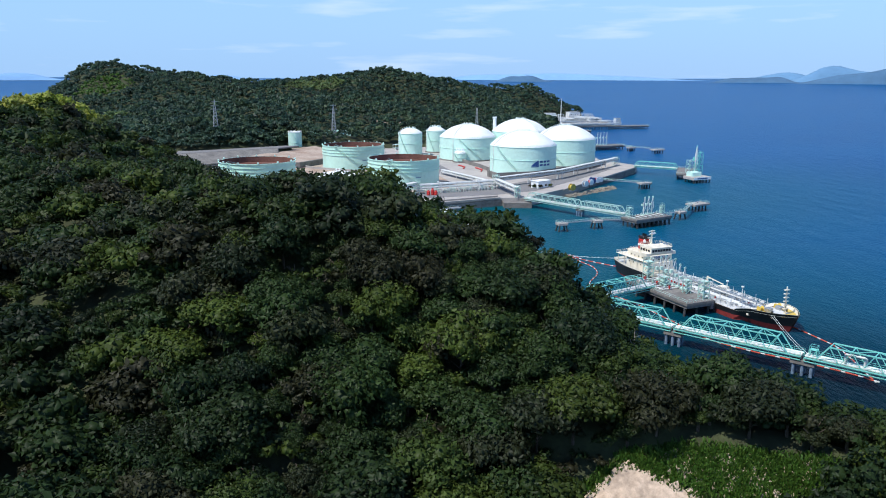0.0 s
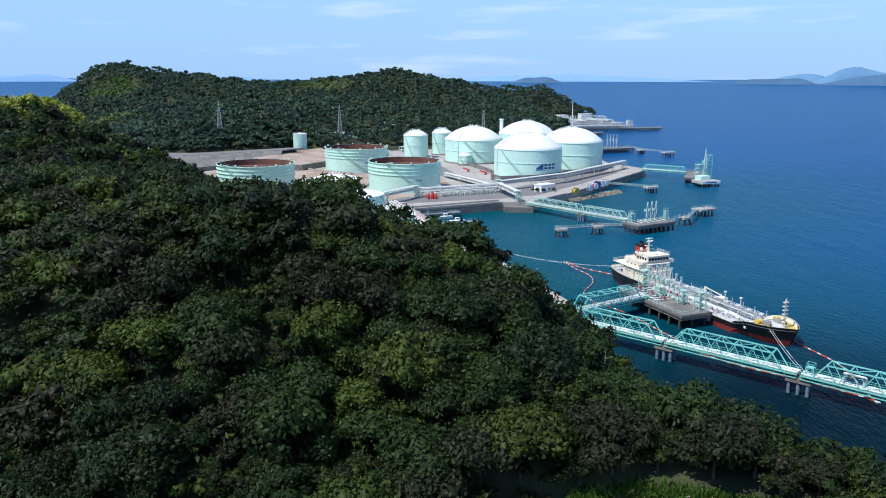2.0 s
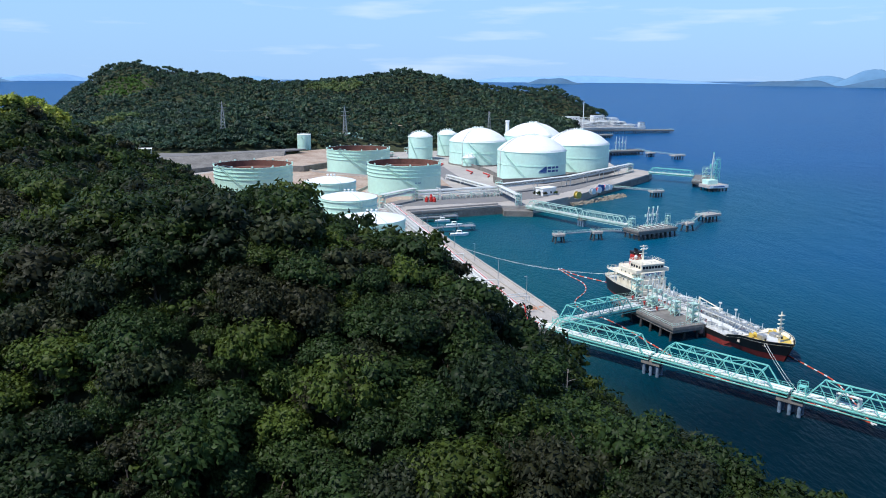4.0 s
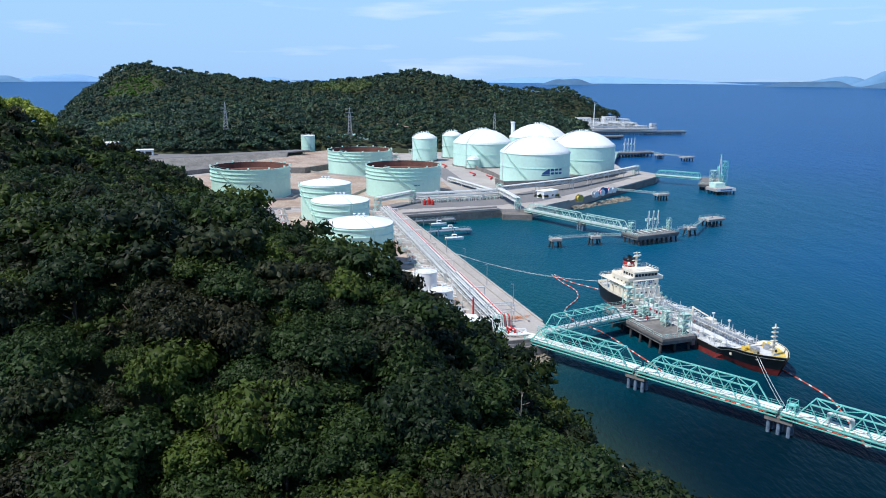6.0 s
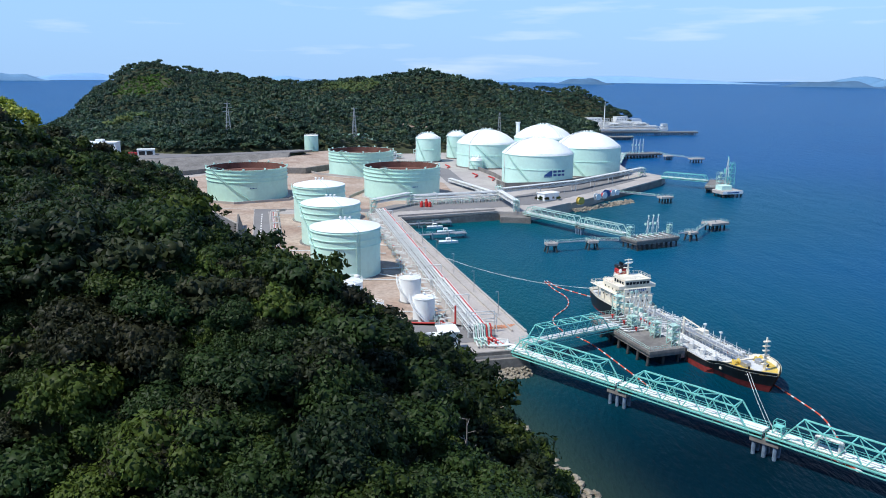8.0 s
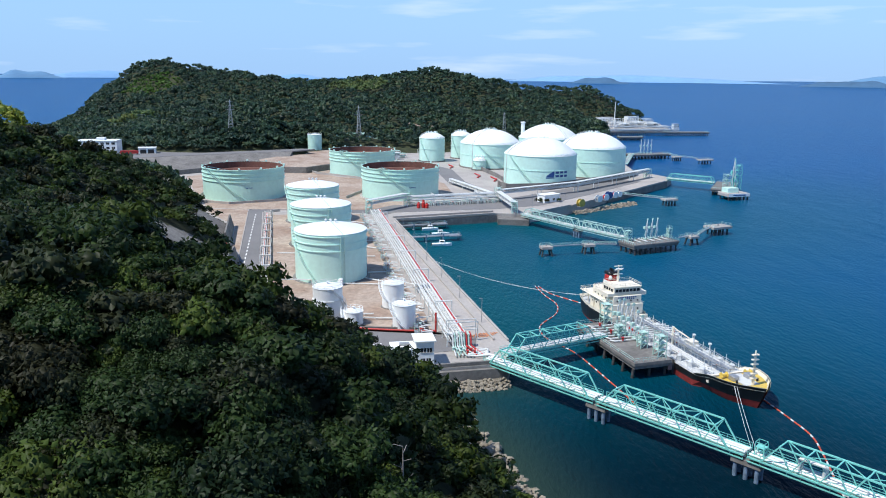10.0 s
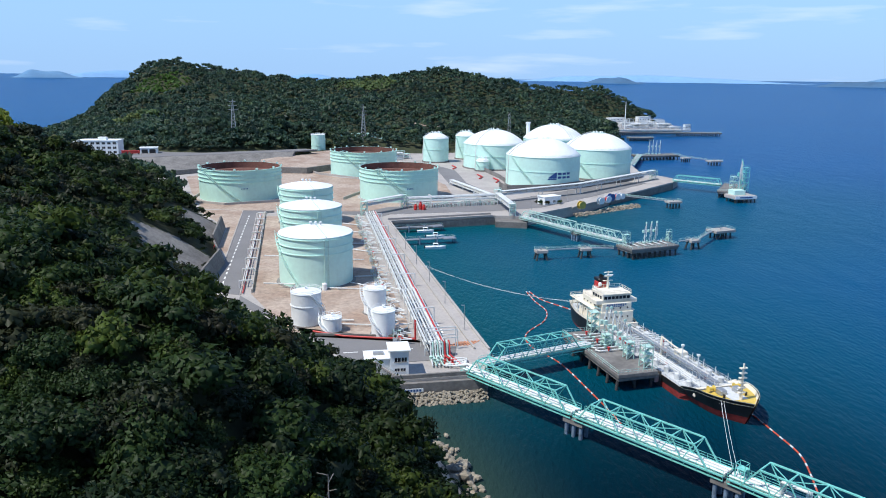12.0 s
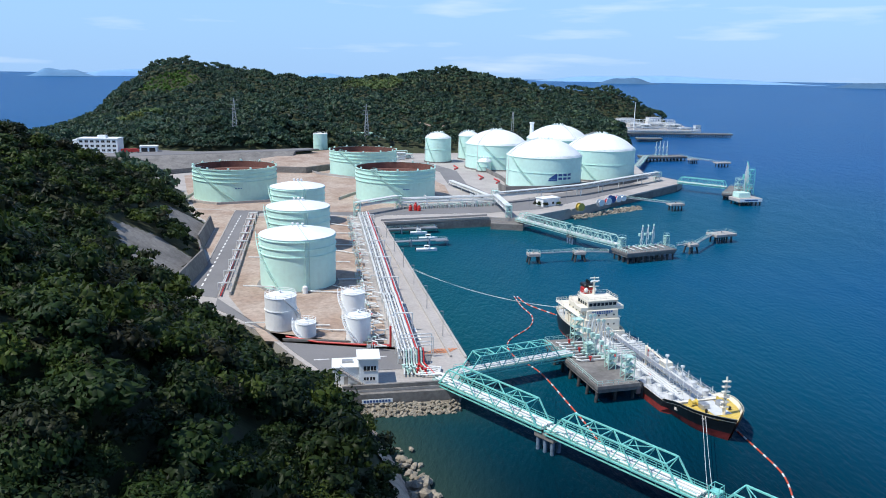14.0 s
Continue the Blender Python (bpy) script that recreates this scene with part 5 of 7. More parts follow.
    for k in range(14):
        sgn = -1 if k % 2 else 1
        xx = -16 + 3.1 * k
        part("deck_valve", lathe(bmesh.new(), [(0.25, 3.1), (0.25, 4.0), (0.5, 4.05), (0.5, 4.15), (0.01, 4.2)], 8, xx, sgn * (2.9 + 0.7 * (k % 3))), (RED, STEEL, DECK)[k % 3], t)
    for k in range(8):
        part("cross_pipe", bar(bmesh.new(), (-14 + 5.2 * k, -4.2, 3.7), (-14 + 5.2 * k, 4.2, 3.7), 0.12, 6), STEEL, t)
    for k in range(7):
        part("window", box(bmesh.new(), -20.58, -20.5, -4.3 + 1.26 * k, -3.3 + 1.26 * k, 12.15, 13.05), GLASS, wheel)
    for k in range(4):
        part("window", box(bmesh.new(), -26.8 + 1.5 * k, -25.8 + 1.5 * k, -4.86, -4.78, 12.15, 13.05), GLASS, wheel)
    for zz, n in ((6.6, 5), (9.3, 4)):
        for k in range(n):
            part("porthole", lathe(bmesh.new(), [(0.01, 0), (0.28, 0), (0.28, 0.08), (0.01, 0.08)], 10), GLASS, house).matrix_basis = pose(-19.98 if zz < 8 else -20.28, -3.6 + 7.2 * k / (n - 1), zz, 0, 90)
        for k in range(5):
            part("porthole", lathe(bmesh.new(), [(0.01, 0), (0.28, 0), (0.28, 0.08), (0.01, 0.08)], 10), GLASS, house).matrix_basis = pose(-32 + 2.3 * k, -5.6 if zz < 8 else -5.0, zz, 90)
    bm = bmesh.new()
    for k in range(9):
        box(bm, -20.28, -20.22, -3.4 + 0.75 * k, -2.9 + 0.75 * k, 10.2, 10.6)
    for k in range(7):
        box(bm, -20.28, -20.22, -2.6 + 0.75 * k, -2.1 + 0.75 * k, 9.75, 10.05)
    part("lettering", bm, BLUE, t, "unreadable bars of writing")
    # funnel and masts
    fun = part("funnel", bevel(box(bmesh.new(), -32.6, -29.4, -1.7, 1.7, 10.9, 15.2), 0.35), RED, t, "dark red funnel")
    part("funnel_band", bevel(box(bmesh.new(), -32.7, -29.3, -1.8, 1.8, 12.2, 13.4), 0.3), WHITE, fun, "white funnel band")
    part("funnel_top", bevel(box(bmesh.new(), -32.7, -29.3, -1.8, 1.8, 15.2, 16.3), 0.3), HULL, fun, "black funnel top")
    for k in range(3):
        part("exhaust", lathe(bmesh.new(), [(0.3, 16.2), (0.3, 17.1)], 8, -31.8 + 0.8 * k, 0), HULL, fun)
    mast_ = part("radar_mast", lathe(bmesh.new(), [(0.45, 13.8), (0.25, 19.2), (0.01, 19.3)], 8, -26.8, 0), CREAM, t)
    for z, w in ((16.2, 1.6), (17.6, 1.2), (18.8, 1.4)):
        part("yard", box(bmesh.new(), -27.1, -26.5, -w, w, z, z + 0.18), CREAM, mast_)
    part("radar", bevel(box(bmesh.new(), -26.4, -25.9, -1.3, 1.3, 18.0, 18.3), 0.05), WHITE, mast_)
    for y in (-1.4, 1.4):
        part("radome", lathe(bmesh.new(), [(0.01, 13.9), (0.5, 14.1), (0.6, 14.6), (0.4, 15.1), (0.01, 15.3)], 12, -29.0, y), WHITE, t)
    fm = part("fore_mast", lathe(bmesh.new(), [(0.4, 4.6), (0.2, 13.8), (0.01, 13.9)], 8, 38.5, 0), CREAM, t)
    for k in range(6):
        part("yard", box(bmesh.new(), 38.1, 38.9, -0.9, 0.9, 6.6 + k * 1.2, 6.85 + k * 1.2), CREAM, fm)
    # cargo deck fittings
    cat = part("catwalk", box(bmesh.new(), -19, 30, -0.6, 0.6, 5.6, 5.75), STEEL, t)
    for k in range(17):
        for s in (-0.6, 0.6):
            stick("post", (-18.5 + 3 * k, s, 3.0), (-18.5 + 3 * k, s, 6.7), 0.07, PIPE_WHITE, cat)
    for s in (-0.6, 0.6):
        stick("handrail", (-19, s, 6.7), (30, s, 6.7), 0.05, PIPE_WHITE, cat)
    for k, y in enumerate((-3.4, -2.6, -1.8, 1.6, 2.4, 3.2)):
        part("cargo_pipe", bar(bmesh.new(), (-18, y, 4.3), (28 - 3 * (k % 3), y, 4.3), 0.2, 8), PIPE_WHITE, t)
    for k in range(9):
        for s in (-1, 1):
            hx = -15 + 5.0 * k
            part("tank_hatch", lathe(bmesh.new(), [(0.75, 3.0), (0.75, 4.5), (0.85, 4.55), (0.6, 4.8), (0.01, 4.9)], 12, hx, s * 4.6), DECK, t)
            part("vent", run(bmesh.new(), [(hx + 1.6, s * 5.3, 3.0), (hx + 1.6, s * 5.3, 6.2)], 0.09, 6), PIPE_WHITE, t)
    for k in range(6):
        part("manifold_pipe", bar(bmesh.new(), (-8 + 1.6 * k, -6.2, 4.9), (-8 + 1.6 * k, 6.2, 4.9), 0.2, 8), PIPE_WHITE, t)
        part("manifold_flange", lathe(bmesh.new(), [(0.01, 0), (0.38, 0), (0.38, 0.15), (0.01, 0.15)], 10), RED, t).matrix_basis = pose(-8 + 1.6 * k, -6.2, 4.9, 90)
    cr = part("hose_crane", lathe(bmesh.new(), [(0.4, 3.0), (0.35, 8.4), (0.01, 8.5)], 10, 3.5, 0.9), CREAM, t)
    part("jib", bar(bmesh.new(), (3.5, 0.9, 8.2), (10.5, 1.4, 7.2), 0.2, 4), CREAM, cr)
    for x, h in ((12, 8.4), (19, 8.2)):
        part("vent_mast", lathe(bmesh.new(), [(0.22, 3.0), (0.16, h), (0.5, h + 0.1), (0.5, h + 0.5), (0.01, h + 0.6)], 8, x, 1.8), PIPE_WHITE, t)
    part("fire_monitor", lathe(bmesh.new(), [(0.35, 3.6), (0.2, 5.8), (0.45, 6.2), (0.01, 6.8)], 8, 1.5, 2.5), RED, t)
    part("deck_store", bevel(box(bmesh.new(), 7, 10, 2.6, 5.0, 3.6, 5.8), 0.1), CREAM, t)
    # rails along the sides
    for s in (-1, 1):
        for h in (0.5, 1.0):
            stick("side_rail", (-18, s * 6.85, 3.2 + h), (26, s * 6.85, 3.2 + h), 0.045, PIPE_WHITE, t)
        bm = bmesh.new()
        for k in range(24):
            bar(bm, (-18 + 1.9 * k, s * 6.85, 3.2), (-18 + 1.9 * k, s * 6.85, 4.2), 0.045, 4)
        tagged(part("rail_posts", bm, PIPE_WHITE, t), kind="stuff")
        for k in range(4):
            part("freeing_frame", box(bmesh.new(), -40 + 4.4 * k, -39.7 + 4.4 * k, s * (5.2 + 0.35 * k) - 0.1, s * (5.2 + 0.35 * k) + 0.1, 4.3, 8.2), CREAM, t)
    part("boat_deck", bevel(box(bmesh.new(), -40, -20.5, -6.3, 6.3, 8.2, 8.4), 0.05), CREAM, t)
    # forecastle gear
    for s in (-1, 1):
        part("windlass", bevel(box(bmesh.new(), 33.2, 35.4, s * 2.2 - 0.9, s * 2.2 + 0.9, 4.7, 6.1), 0.2), STEEL, t)
        part("winch_drum", lathe(bmesh.new(), [(0.01, -0.8), (0.8, -0.8), (0.4, -0.6), (0.4, 0.6), (0.8, 0.8), (0.01, 0.8)], 12), YELLOW, t).matrix_basis = pose(32.3, s * 3.6, 5.5, 90)
        part("bollard", lathe(bmesh.new(), [(0.3, 4.7), (0.3, 5.6), (0.01, 5.7)], 8, 36.5, s * 3.0), HULL, t)
        part("anchor_hawse", lathe(bmesh.new(), [(0.01, 0), (0.5, 0), (0.5, 0.2), (0.01, 0.2)], 10), STEEL, t).matrix_basis = pose(37.3, s * 3.9, 3.2, 90)
    bm = bmesh.new()
    for k in range(8):
        box(bm, 33.4 + 0.62 * k, 33.8 + 0.62 * k, -6.0 + 0.2 * k, -5.85 + 0.2 * k, 4.0, 4.4)
    part("name_lettering", bm, CREAM, t, "plain pale bars for the ship's name")
    tagged(t, "black-hulled coastal tanker with a cream superstructure, moored at the platform", "ship")


build_ship()


# ---- ropes and floating booms ----
def curve_points(pts, step):
    """Evenly spaced points on a smooth line through pts."""
    P = [Vector(p) for p in pts]
    P = [2 * P[0] - P[1]] + P + [2 * P[-1] - P[-2]]
    out = []
    for i in range(1, len(P) - 2):
        n = max(2, int((P[i + 1] - P[i]).length / step))
        for k in range(n):
            f = k / n
            a, b, c, d = P[i - 1], P[i], P[i + 1], P[i + 2]
            out.append(0.5 * ((2 * b) + (c - a) * f + (2 * a - 5 * b + 4 * c - d) * f * f + (3 * b - a - 3 * c + d) * f ** 3))
    out.append(P[-2])
    return out


BOW_BOOM = [(121.4, 221.8), (123.8, 211.4), (125.4, 202.2), (124.4, 193.7), (122, 181.9), (121, 176)]


def boom(pts, label):
    t = new("floating_boom")
    ps = curve_points([(x, y, 0.12) for x, y in pts], 1.3)
    for k, (a, b) in enumerate(zip(ps, ps[1:])):
        part("float", bar(bmesh.new(), a, a.lerp(b, 0.9), 0.2, 6), ORANGE if k % 3 else PIPE_WHITE, t)
    return tagged(t, label, "boom", group="floating booms")


boom([(71.9, 321), (74.5, 309), (77.8, 298), (76.5, 287), (70.2, 273.4), (71.5, 262), (78.7, 250), (85.3, 229.5), (88.4, 219)], "orange and white floating oil boom on the water")
boom([(73, 321), (77, 311), (87.5, 299)], "orange floating oil boom running to the ship's stern")
boom(BOW_BOOM, "orange and white floating oil boom off the bow")
boom([(88.4, 219), (91, 210), (99, 200), (108, 192), (117, 183), (122, 176)], "red and white floating oil boom beside the pipe bridge")


def rope(a, b, sag, label):
    a, b = Vector(a), Vector(b)
    pts = [a.lerp(b, k / 14) - Vector((0, 0, sag * 4 * (k / 14) * (1 - k / 14))) for k in range(15)]
    tagged(obj("mooring_rope", run(bmesh.new(), pts, 0.055, 5), ROPE), label, "rope", group="mooring ropes")


rope((*by_ship(-42, -3), 5.0), (33.5, 333, 5.6), 2.0, "pale slack mooring rope from the stern to the quay")
rope((*by_ship(-42, -1), 5.0), (33.5, 334.5, 5.6), 2.7, "pale slack mooring rope from the stern to the quay")
for k in range(2):
    rope((*by_ship(37.5, -4.6 + k * 0.7), 5.0), (105.4 + 0.8 * k, 181.6 - 0.5 * k, 5.2), 0.6, "pale taut mooring rope from the bow to the pier")

# ---- pipe racks ----
def pipe_rack(pts, label, width=5.0, levels=(1.6, 3.4), step=9.0, pipes=(5, 6), red=True, steel=PIPE_WHITE):
    """A run of goal-post frames that carries tiers of pipes along a line of points."""
    for a, b in zip(pts, pts[1:]):
        a, b = Vector((*a, 0)), Vector((*b, 0))
        L = (b - a).length
        t = holder("pipe_rack", a.x, a.y, QUAY_Z, math.degrees(math.atan2(b.y - a.y, b.x - a.x)))
        w = width / 2
        top = levels[-1]
        n = max(1, int(L / step))
        for k in range(n + 1):
            x = min(L - 0.2, max(0.2, L * k / n))
            for s in (-w, w):
                stick("post", (x, s, 0), (x, s, top + 0.5), 0.16, steel, t)
            for z in levels:
                stick("crossbeam", (x, -w, z), (x, w, z), 0.14, steel, t)
        for z, m in zip(levels, pipes):
            for k in range(m):
                y = -w * 0.85 + w * 1.7 * k / max(1, m - 1) + 0.16 * math.sin(5.1 * k + m)
                r = (0.22, 0.36, 0.14, 0.26, 0.11, 0.18)[(k + m) % 6]
                mat_ = RED if red and z == levels[-1] and k == 0 else PIPE_WHITE
                part("pipe", bar(bmesh.new(), (0, y, z + 0.14 + r), (L, y, z + 0.14 + r), r, 8), mat_, t, "red fire main" if mat_ is RED else "")
        for s in (-w, w):
            stick("side_beam", (0, s, top + 0.5), (L, s, top + 0.5), 0.12, steel, t)
        m2 = max(1, int(L / 26))
        for k in range(m2):
            x = L * (k + 0.5) / m2
            part("pipe_loop", run(bmesh.new(), [(x, w * 0.4, top + 0.4), (x, w * 0.4, top + 1.8), (x, -w - 1.6, top + 1.8), (x, -w - 1.6, 0.4)], 0.2, 8), PIPE_WHITE, t)
        tagged(t, label, "pipe rack", group="pipe racks")


def overpass(a, b, label, z0=5.2, w=3.2, h=2.2):
    """A trussed pipe overpass on two end towers."""
    a, b = Vector((*a, 0)), Vector((*b, 0))
    L = (b - a).length
    t = holder("pipe_overpass", a.x, a.y, QUAY_Z, math.degrees(math.atan2(b.y - a.y, b.x - a.x)))
    n = max(4, int(L / 3.5))
    for s in (-w / 2, w / 2):
        stick("chord", (0, s, z0), (L, s, z0), 0.16, PIPE_WHITE, t)
        stick("chord", (0, s, z0 + h), (L, s, z0 + h), 0.16, PIPE_WHITE, t)
        for k in range(n):
            x0, x1 = L * k / n, L * (k + 1) / n
            stick("brace", (x0, s, z0 if k % 2 else z0 + h), (x1, s, z0 + h if k % 2 else z0), 0.10, PIPE_WHITE, t)
            stick("upright", (x0, s, z0), (x0, s, z0 + h), 0.09, PIPE_WHITE, t)
        m = max(1, int(L / 24))
        for k in range(m + 1):
            x = L * k / m
            stick("leg", (x, s, 0), (x, s, z0), 0.22, PIPE_WHITE, t)
    for k in range(5):
        y = -w * 0.4 + w * 0.8 * k / 4
        part("pipe", bar(bmesh.new(), (0, y, z0 + 0.4), (L, y, z0 + 0.4), 0.24, 8), PIPE_WHITE, t)
    part("walkway_cover", box(bmesh.new(), 0, L, -w * 0.45, w * 0.45, z0 + h + 0.1, z0 + h + 0.25), PIPE_WHITE, t)
    return tagged(t, label, "pipe rack", group="pipe overpasses")


pipe_rack([(44.5, 240), (32, 290)], "white pipe rack with many lagged pipes beside the quay road", 5.0, (1.6, 3.6), 7, (6, 6))
pipe_rack([(31.5, 292), (17, 350), (3, 405), (-5, 436)], "long white pipe rack beside the quay road", 5.4, (1.2, 2.8), 7, (6, 6))
overpass((-9, 441), (8, 466), "white trussed pipe overpass across the yard road")
pipe_rack([(10, 468), (60, 488)], "white pipe rack along the inner quay road", 6.5, (1.4, 3.2, 5.0), 6, (5, 6, 5), False)
overpass((61, 489), (69, 450), "white trussed pipe overpass down to the middle jetty", 4.0)
overpass((62, 492), (112, 532), "long white pipe overpass before the gas tanks", 4.4)
overpass((112, 532), (174, 610), "long white pipe overpass before the gas tanks", 4.4)
overpass((60, 494), (30, 560), "white pipe overpass between the tank yards", 2.0, 3.0, 1.6)
for x, y, w, h in ((-9, 440, 3.2, 7.6), (9, 467, 2.6, 7.4), (61, 490, 3.4, 8.0), (69, 450, 2.6, 6.4), (174, 611, 4, 6)):
    steel_tower(x, y, QUAY_Z, 20, w, h, "pale green steel pipe tower at a rack corner", PALE_TEAL, 2)
# bundle of pipes falling to the corner of the quay
for k in range(9):
    p = holder("riser_pipe", 43.2 + 0.62 * k, 240.5 + 0.12 * k, QUAY_Z, -74)
    part("pipe", run(bmesh.new(), [(0, 0, 4.0), (1.2, 0, 3.6), (2.0, 0, 0.7), (9.5, 0.3 * k - 1, 0.7)], 0.2, 8), RED if k in (6, 8) else (PALE_TEAL if k % 2 else PIPE_WHITE), p)
    part("valve", lathe(bmesh.new(), [(0.3, 0.5), (0.3, 1.5), (0.55, 1.55), (0.01, 1.7)], 8, 5 + (k % 3) * 1.4, -0.6), RED if k > 4 else PALE_TEAL, p)
    tagged(p, "pipe with a valve dropping to the quay corner", "pipework", group="riser pipes")
for k in range(6):
    p = holder("shore_pipe", 47.5 + 0.5 * k, 231.8 + 1.1 * k, QUAY_Z, 0)
    part("pipe", run(bmesh.new(), [(0, 0, 0.7), (3.2, -0.2, 0.7), (6.2 - 0.6 * k, 0.4 - 0.9 * k, 0.9), (8.5 - 0.6 * k, -1.6 - 1.0 * k, 1.2)], 0.22, 8), PIPE_WHITE, p)
    part("support", box(bmesh.new(), 1.6, 2.0, -0.4, 0.3, 0, 0.5), STEEL, p)
    tagged(p, "white pipe turning onto the jetty bridge", "pipework", group="shore pipes")
gantry = holder("pipe_gantry", 42.2, 243.5, QUAY_Z, 16)
for x in (0, 8.5):
    for y in (0, 2.4):
        stick("post", (x, y, 0), (x, y, 5.6), 0.16, PIPE_WHITE, gantry)
for y in (0, 2.4):
    for z in (3.4, 5.6):
        stick("beam", (0, y, z), (8.5, y, z), 0.16, PIPE_WHITE, gantry)
tagged(gantry, "white steel gantry over the pipe bundle", "gantry")
stand = holder("fire_standpipe", 38.2, 251.5, QUAY_Z)
part("column", bar(bmesh.new(), (0, 0, 0), (0, 0, 6.0), 0.3, 8), RED, stand)
part("main", run(bmesh.new(), [(0, 0, 0.5), (-8, -0.4, 0.5), (-20, 0.2, 0.5), (-30, 3.5, 0.5)], 0.28, 8), RED, stand)
tagged(stand, "red fire main with an upright standpipe", "fire main")
for a, b in (((-24.5, 291), (-63.5, 438)), ((-42.5, 300), (-72, 402))):
    pr = obj("fire_main", run(bmesh.new(), [(*a, QUAY_Z + 0.5), (*(Vector(a).lerp(Vector(b), 0.5)), QUAY_Z + 0.5), (*b, QUAY_Z + 0.5)], 0.22, 6), RED)
    tagged(pr, "thin red fire main along the road edge", "pipework", kind="structure")
# white pipe arches that step over the dike
for k in range(9):
    f = (k + 0.4) / 9
    x, y = -24 + f * (-62 + 24), 293 + f * 145
    p = holder("pipe_arch", x, y, QUAY_Z, 15)
    part("pipe", run(bmesh.new(), [(-2.6, 0, 0.1), (-2.6, 0, 2.6), (1.6, 0, 2.6), (1.6, 0, 0.1)], 0.22, 6), PIPE_WHITE, p)
    part("pipe", run(bmesh.new(), [(-2.4, 0.7, 0.1), (-2.4, 0.7, 2.2), (1.2, 0.7, 2.2), (1.2, 0.7, 0.1)], 0.16, 6), PIPE_WHITE, p)
    tagged(p, "white pipe arch stepping over the low dike", "pipework", group="pipe arches")
    if k < 8:
        q = holder("dike_pipe", x, y, QUAY_Z, math.degrees(math.atan2(145, -38)))
        part("pipe", bar(bmesh.new(), (0, 0.9, 1.9), (15.5, 0.9, 1.9), 0.2, 6), PIPE_WHITE, q)
        part("pipe", bar(bmesh.new(), (0, 1.6, 1.6), (15.5, 1.6, 1.6), 0.14, 6), PIPE_WHITE, q)
        tagged(q, "white pipe running along the dike", "pipework", group="dike pipes")
# valve stations on the yard side of the long rack
rngv = np.random.default_rng(12)
for k in range(30):
    f = (k + rngv.uniform(0.1, 0.8)) / 30
    x, y = 41 - 46 * f - 4.6 - rngv.uniform(0, 1.6), 246 + 186 * f
    v = holder("valve_station", x, y, QUAY_Z, 104 + rngv.uniform(-8, 8))
    n = int(rngv.integers(2, 4))
    for j in range(n):
        w_, h_ = rngv.uniform(1.5, 4.5), rngv.uniform(0.8, 2.6)
        part("pipe", run(bmesh.new(), [(0, -3.2, 1.5), (0.7 * j, -0.8 * j, 1.5 + 0.3 * j), (0.7 * j, -0.8 * j, h_), (w_, 0.6 * j, h_), (w_, 0.6 * j, 0.1)], rngv.uniform(0.1, 0.2), 6), PIPE_WHITE, v)
    part("valve_wheel", lathe(bmesh.new(), [(0.01, 2.0), (0.45, 2.0), (0.45, 2.12), (0.01, 2.12)], 10, 0.8, 0.2), RED if k % 4 == 0 else PALE_TEAL, v)
    part("platform", box(bmesh.new(), -0.6, 1.8, 0.9, 2.1, 1.2, 1.32), STEEL, v)
    for px_ in (-0.5, 1.7):
        stick("leg", (px_, 1.0, 0), (px_, 1.0, 2.2), 0.06, PALE_TEAL, v)
        stick("leg", (px_, 2.0, 0), (px_, 2.0, 2.2), 0.06, PALE_TEAL, v)
    part("handrail", run(bmesh.new(), [(-0.5, 1.0, 2.2), (-0.5, 2.0, 2.2), (1.7, 2.0, 2.2), (1.7, 1.0, 2.2)], 0.05, 4), PALE_TEAL, v)
    tagged(v, "small pipe and valve station beside the long rack", "pipework", group="valve stations")
for k in range(22):
    f = (k + 0.5) / 22
    v = holder("valve_station", 12 + 46 * f, 465.5 + 18.5 * f, QUAY_Z, 20 + rngv.uniform(-6, 6))
    for j in range(3):
        w_, h_ = rngv.uniform(1.0, 2.6), rngv.uniform(0.8, 3.6)
        part("pipe", run(bmesh.new(), [(0.8 * j, 2.4, 1.6), (0.8 * j, 0.2, 1.6), (0.8 * j, 0.2, h_), (0.8 * j + w_ * 0.3, -1.2, h_), (0.8 * j + w_ * 0.3, -1.2, 0.1)], rngv.uniform(0.1, 0.2), 6), PIPE_WHITE if j else PALE_TEAL, v)
    part("valve_wheel", lathe(bmesh.new(), [(0.01, 2.0), (0.45, 2.0), (0.45, 2.12), (0.01, 2.12)], 10, 0.8, -0.6), RED if k % 5 == 0 else PALE_TEAL, v)
    tagged(v, "pipe and valve cluster before the inner rack", "pipework", group="valve stations")
# pipes from the rack to the tanks
for x0, y0, x1, y1 in ((30, 296, 9, 308), (24, 320, 9, 316), (17, 352, -5, 362), (12, 372, -6, 371), (3, 408, -21, 418), (33, 270, 27, 274), (36, 262, 32, 257), (-6, 262, 18, 266), (-20, 300, 24, 300), (-32, 340, 8, 342), (-40, 392, 2, 396), (11, 262, 25, 262)):
    pr = holder("tank_line", x0, y0, QUAY_Z, 0)
    dx, dy = x1 - x0, y1 - y0
    part("pipe", run(bmesh.new(), [(0, 0, 1.6), (dx * 0.25, dy * 0.25, 1.6), (dx * 0.25, dy * 0.25, 0.6), (dx, dy, 0.6)], 0.22, 6), PIPE_WHITE, pr)
    for f in (0.3, 0.6, 0.9):
        part("support", box(bmesh.new(), dx * f - 0.25, dx * f + 0.25, dy * f - 0.25, dy * f + 0.25, 0, 0.4), CONCRETE, pr)
    tagged(pr, "white product line on low supports", "pipework", group="tank lines")
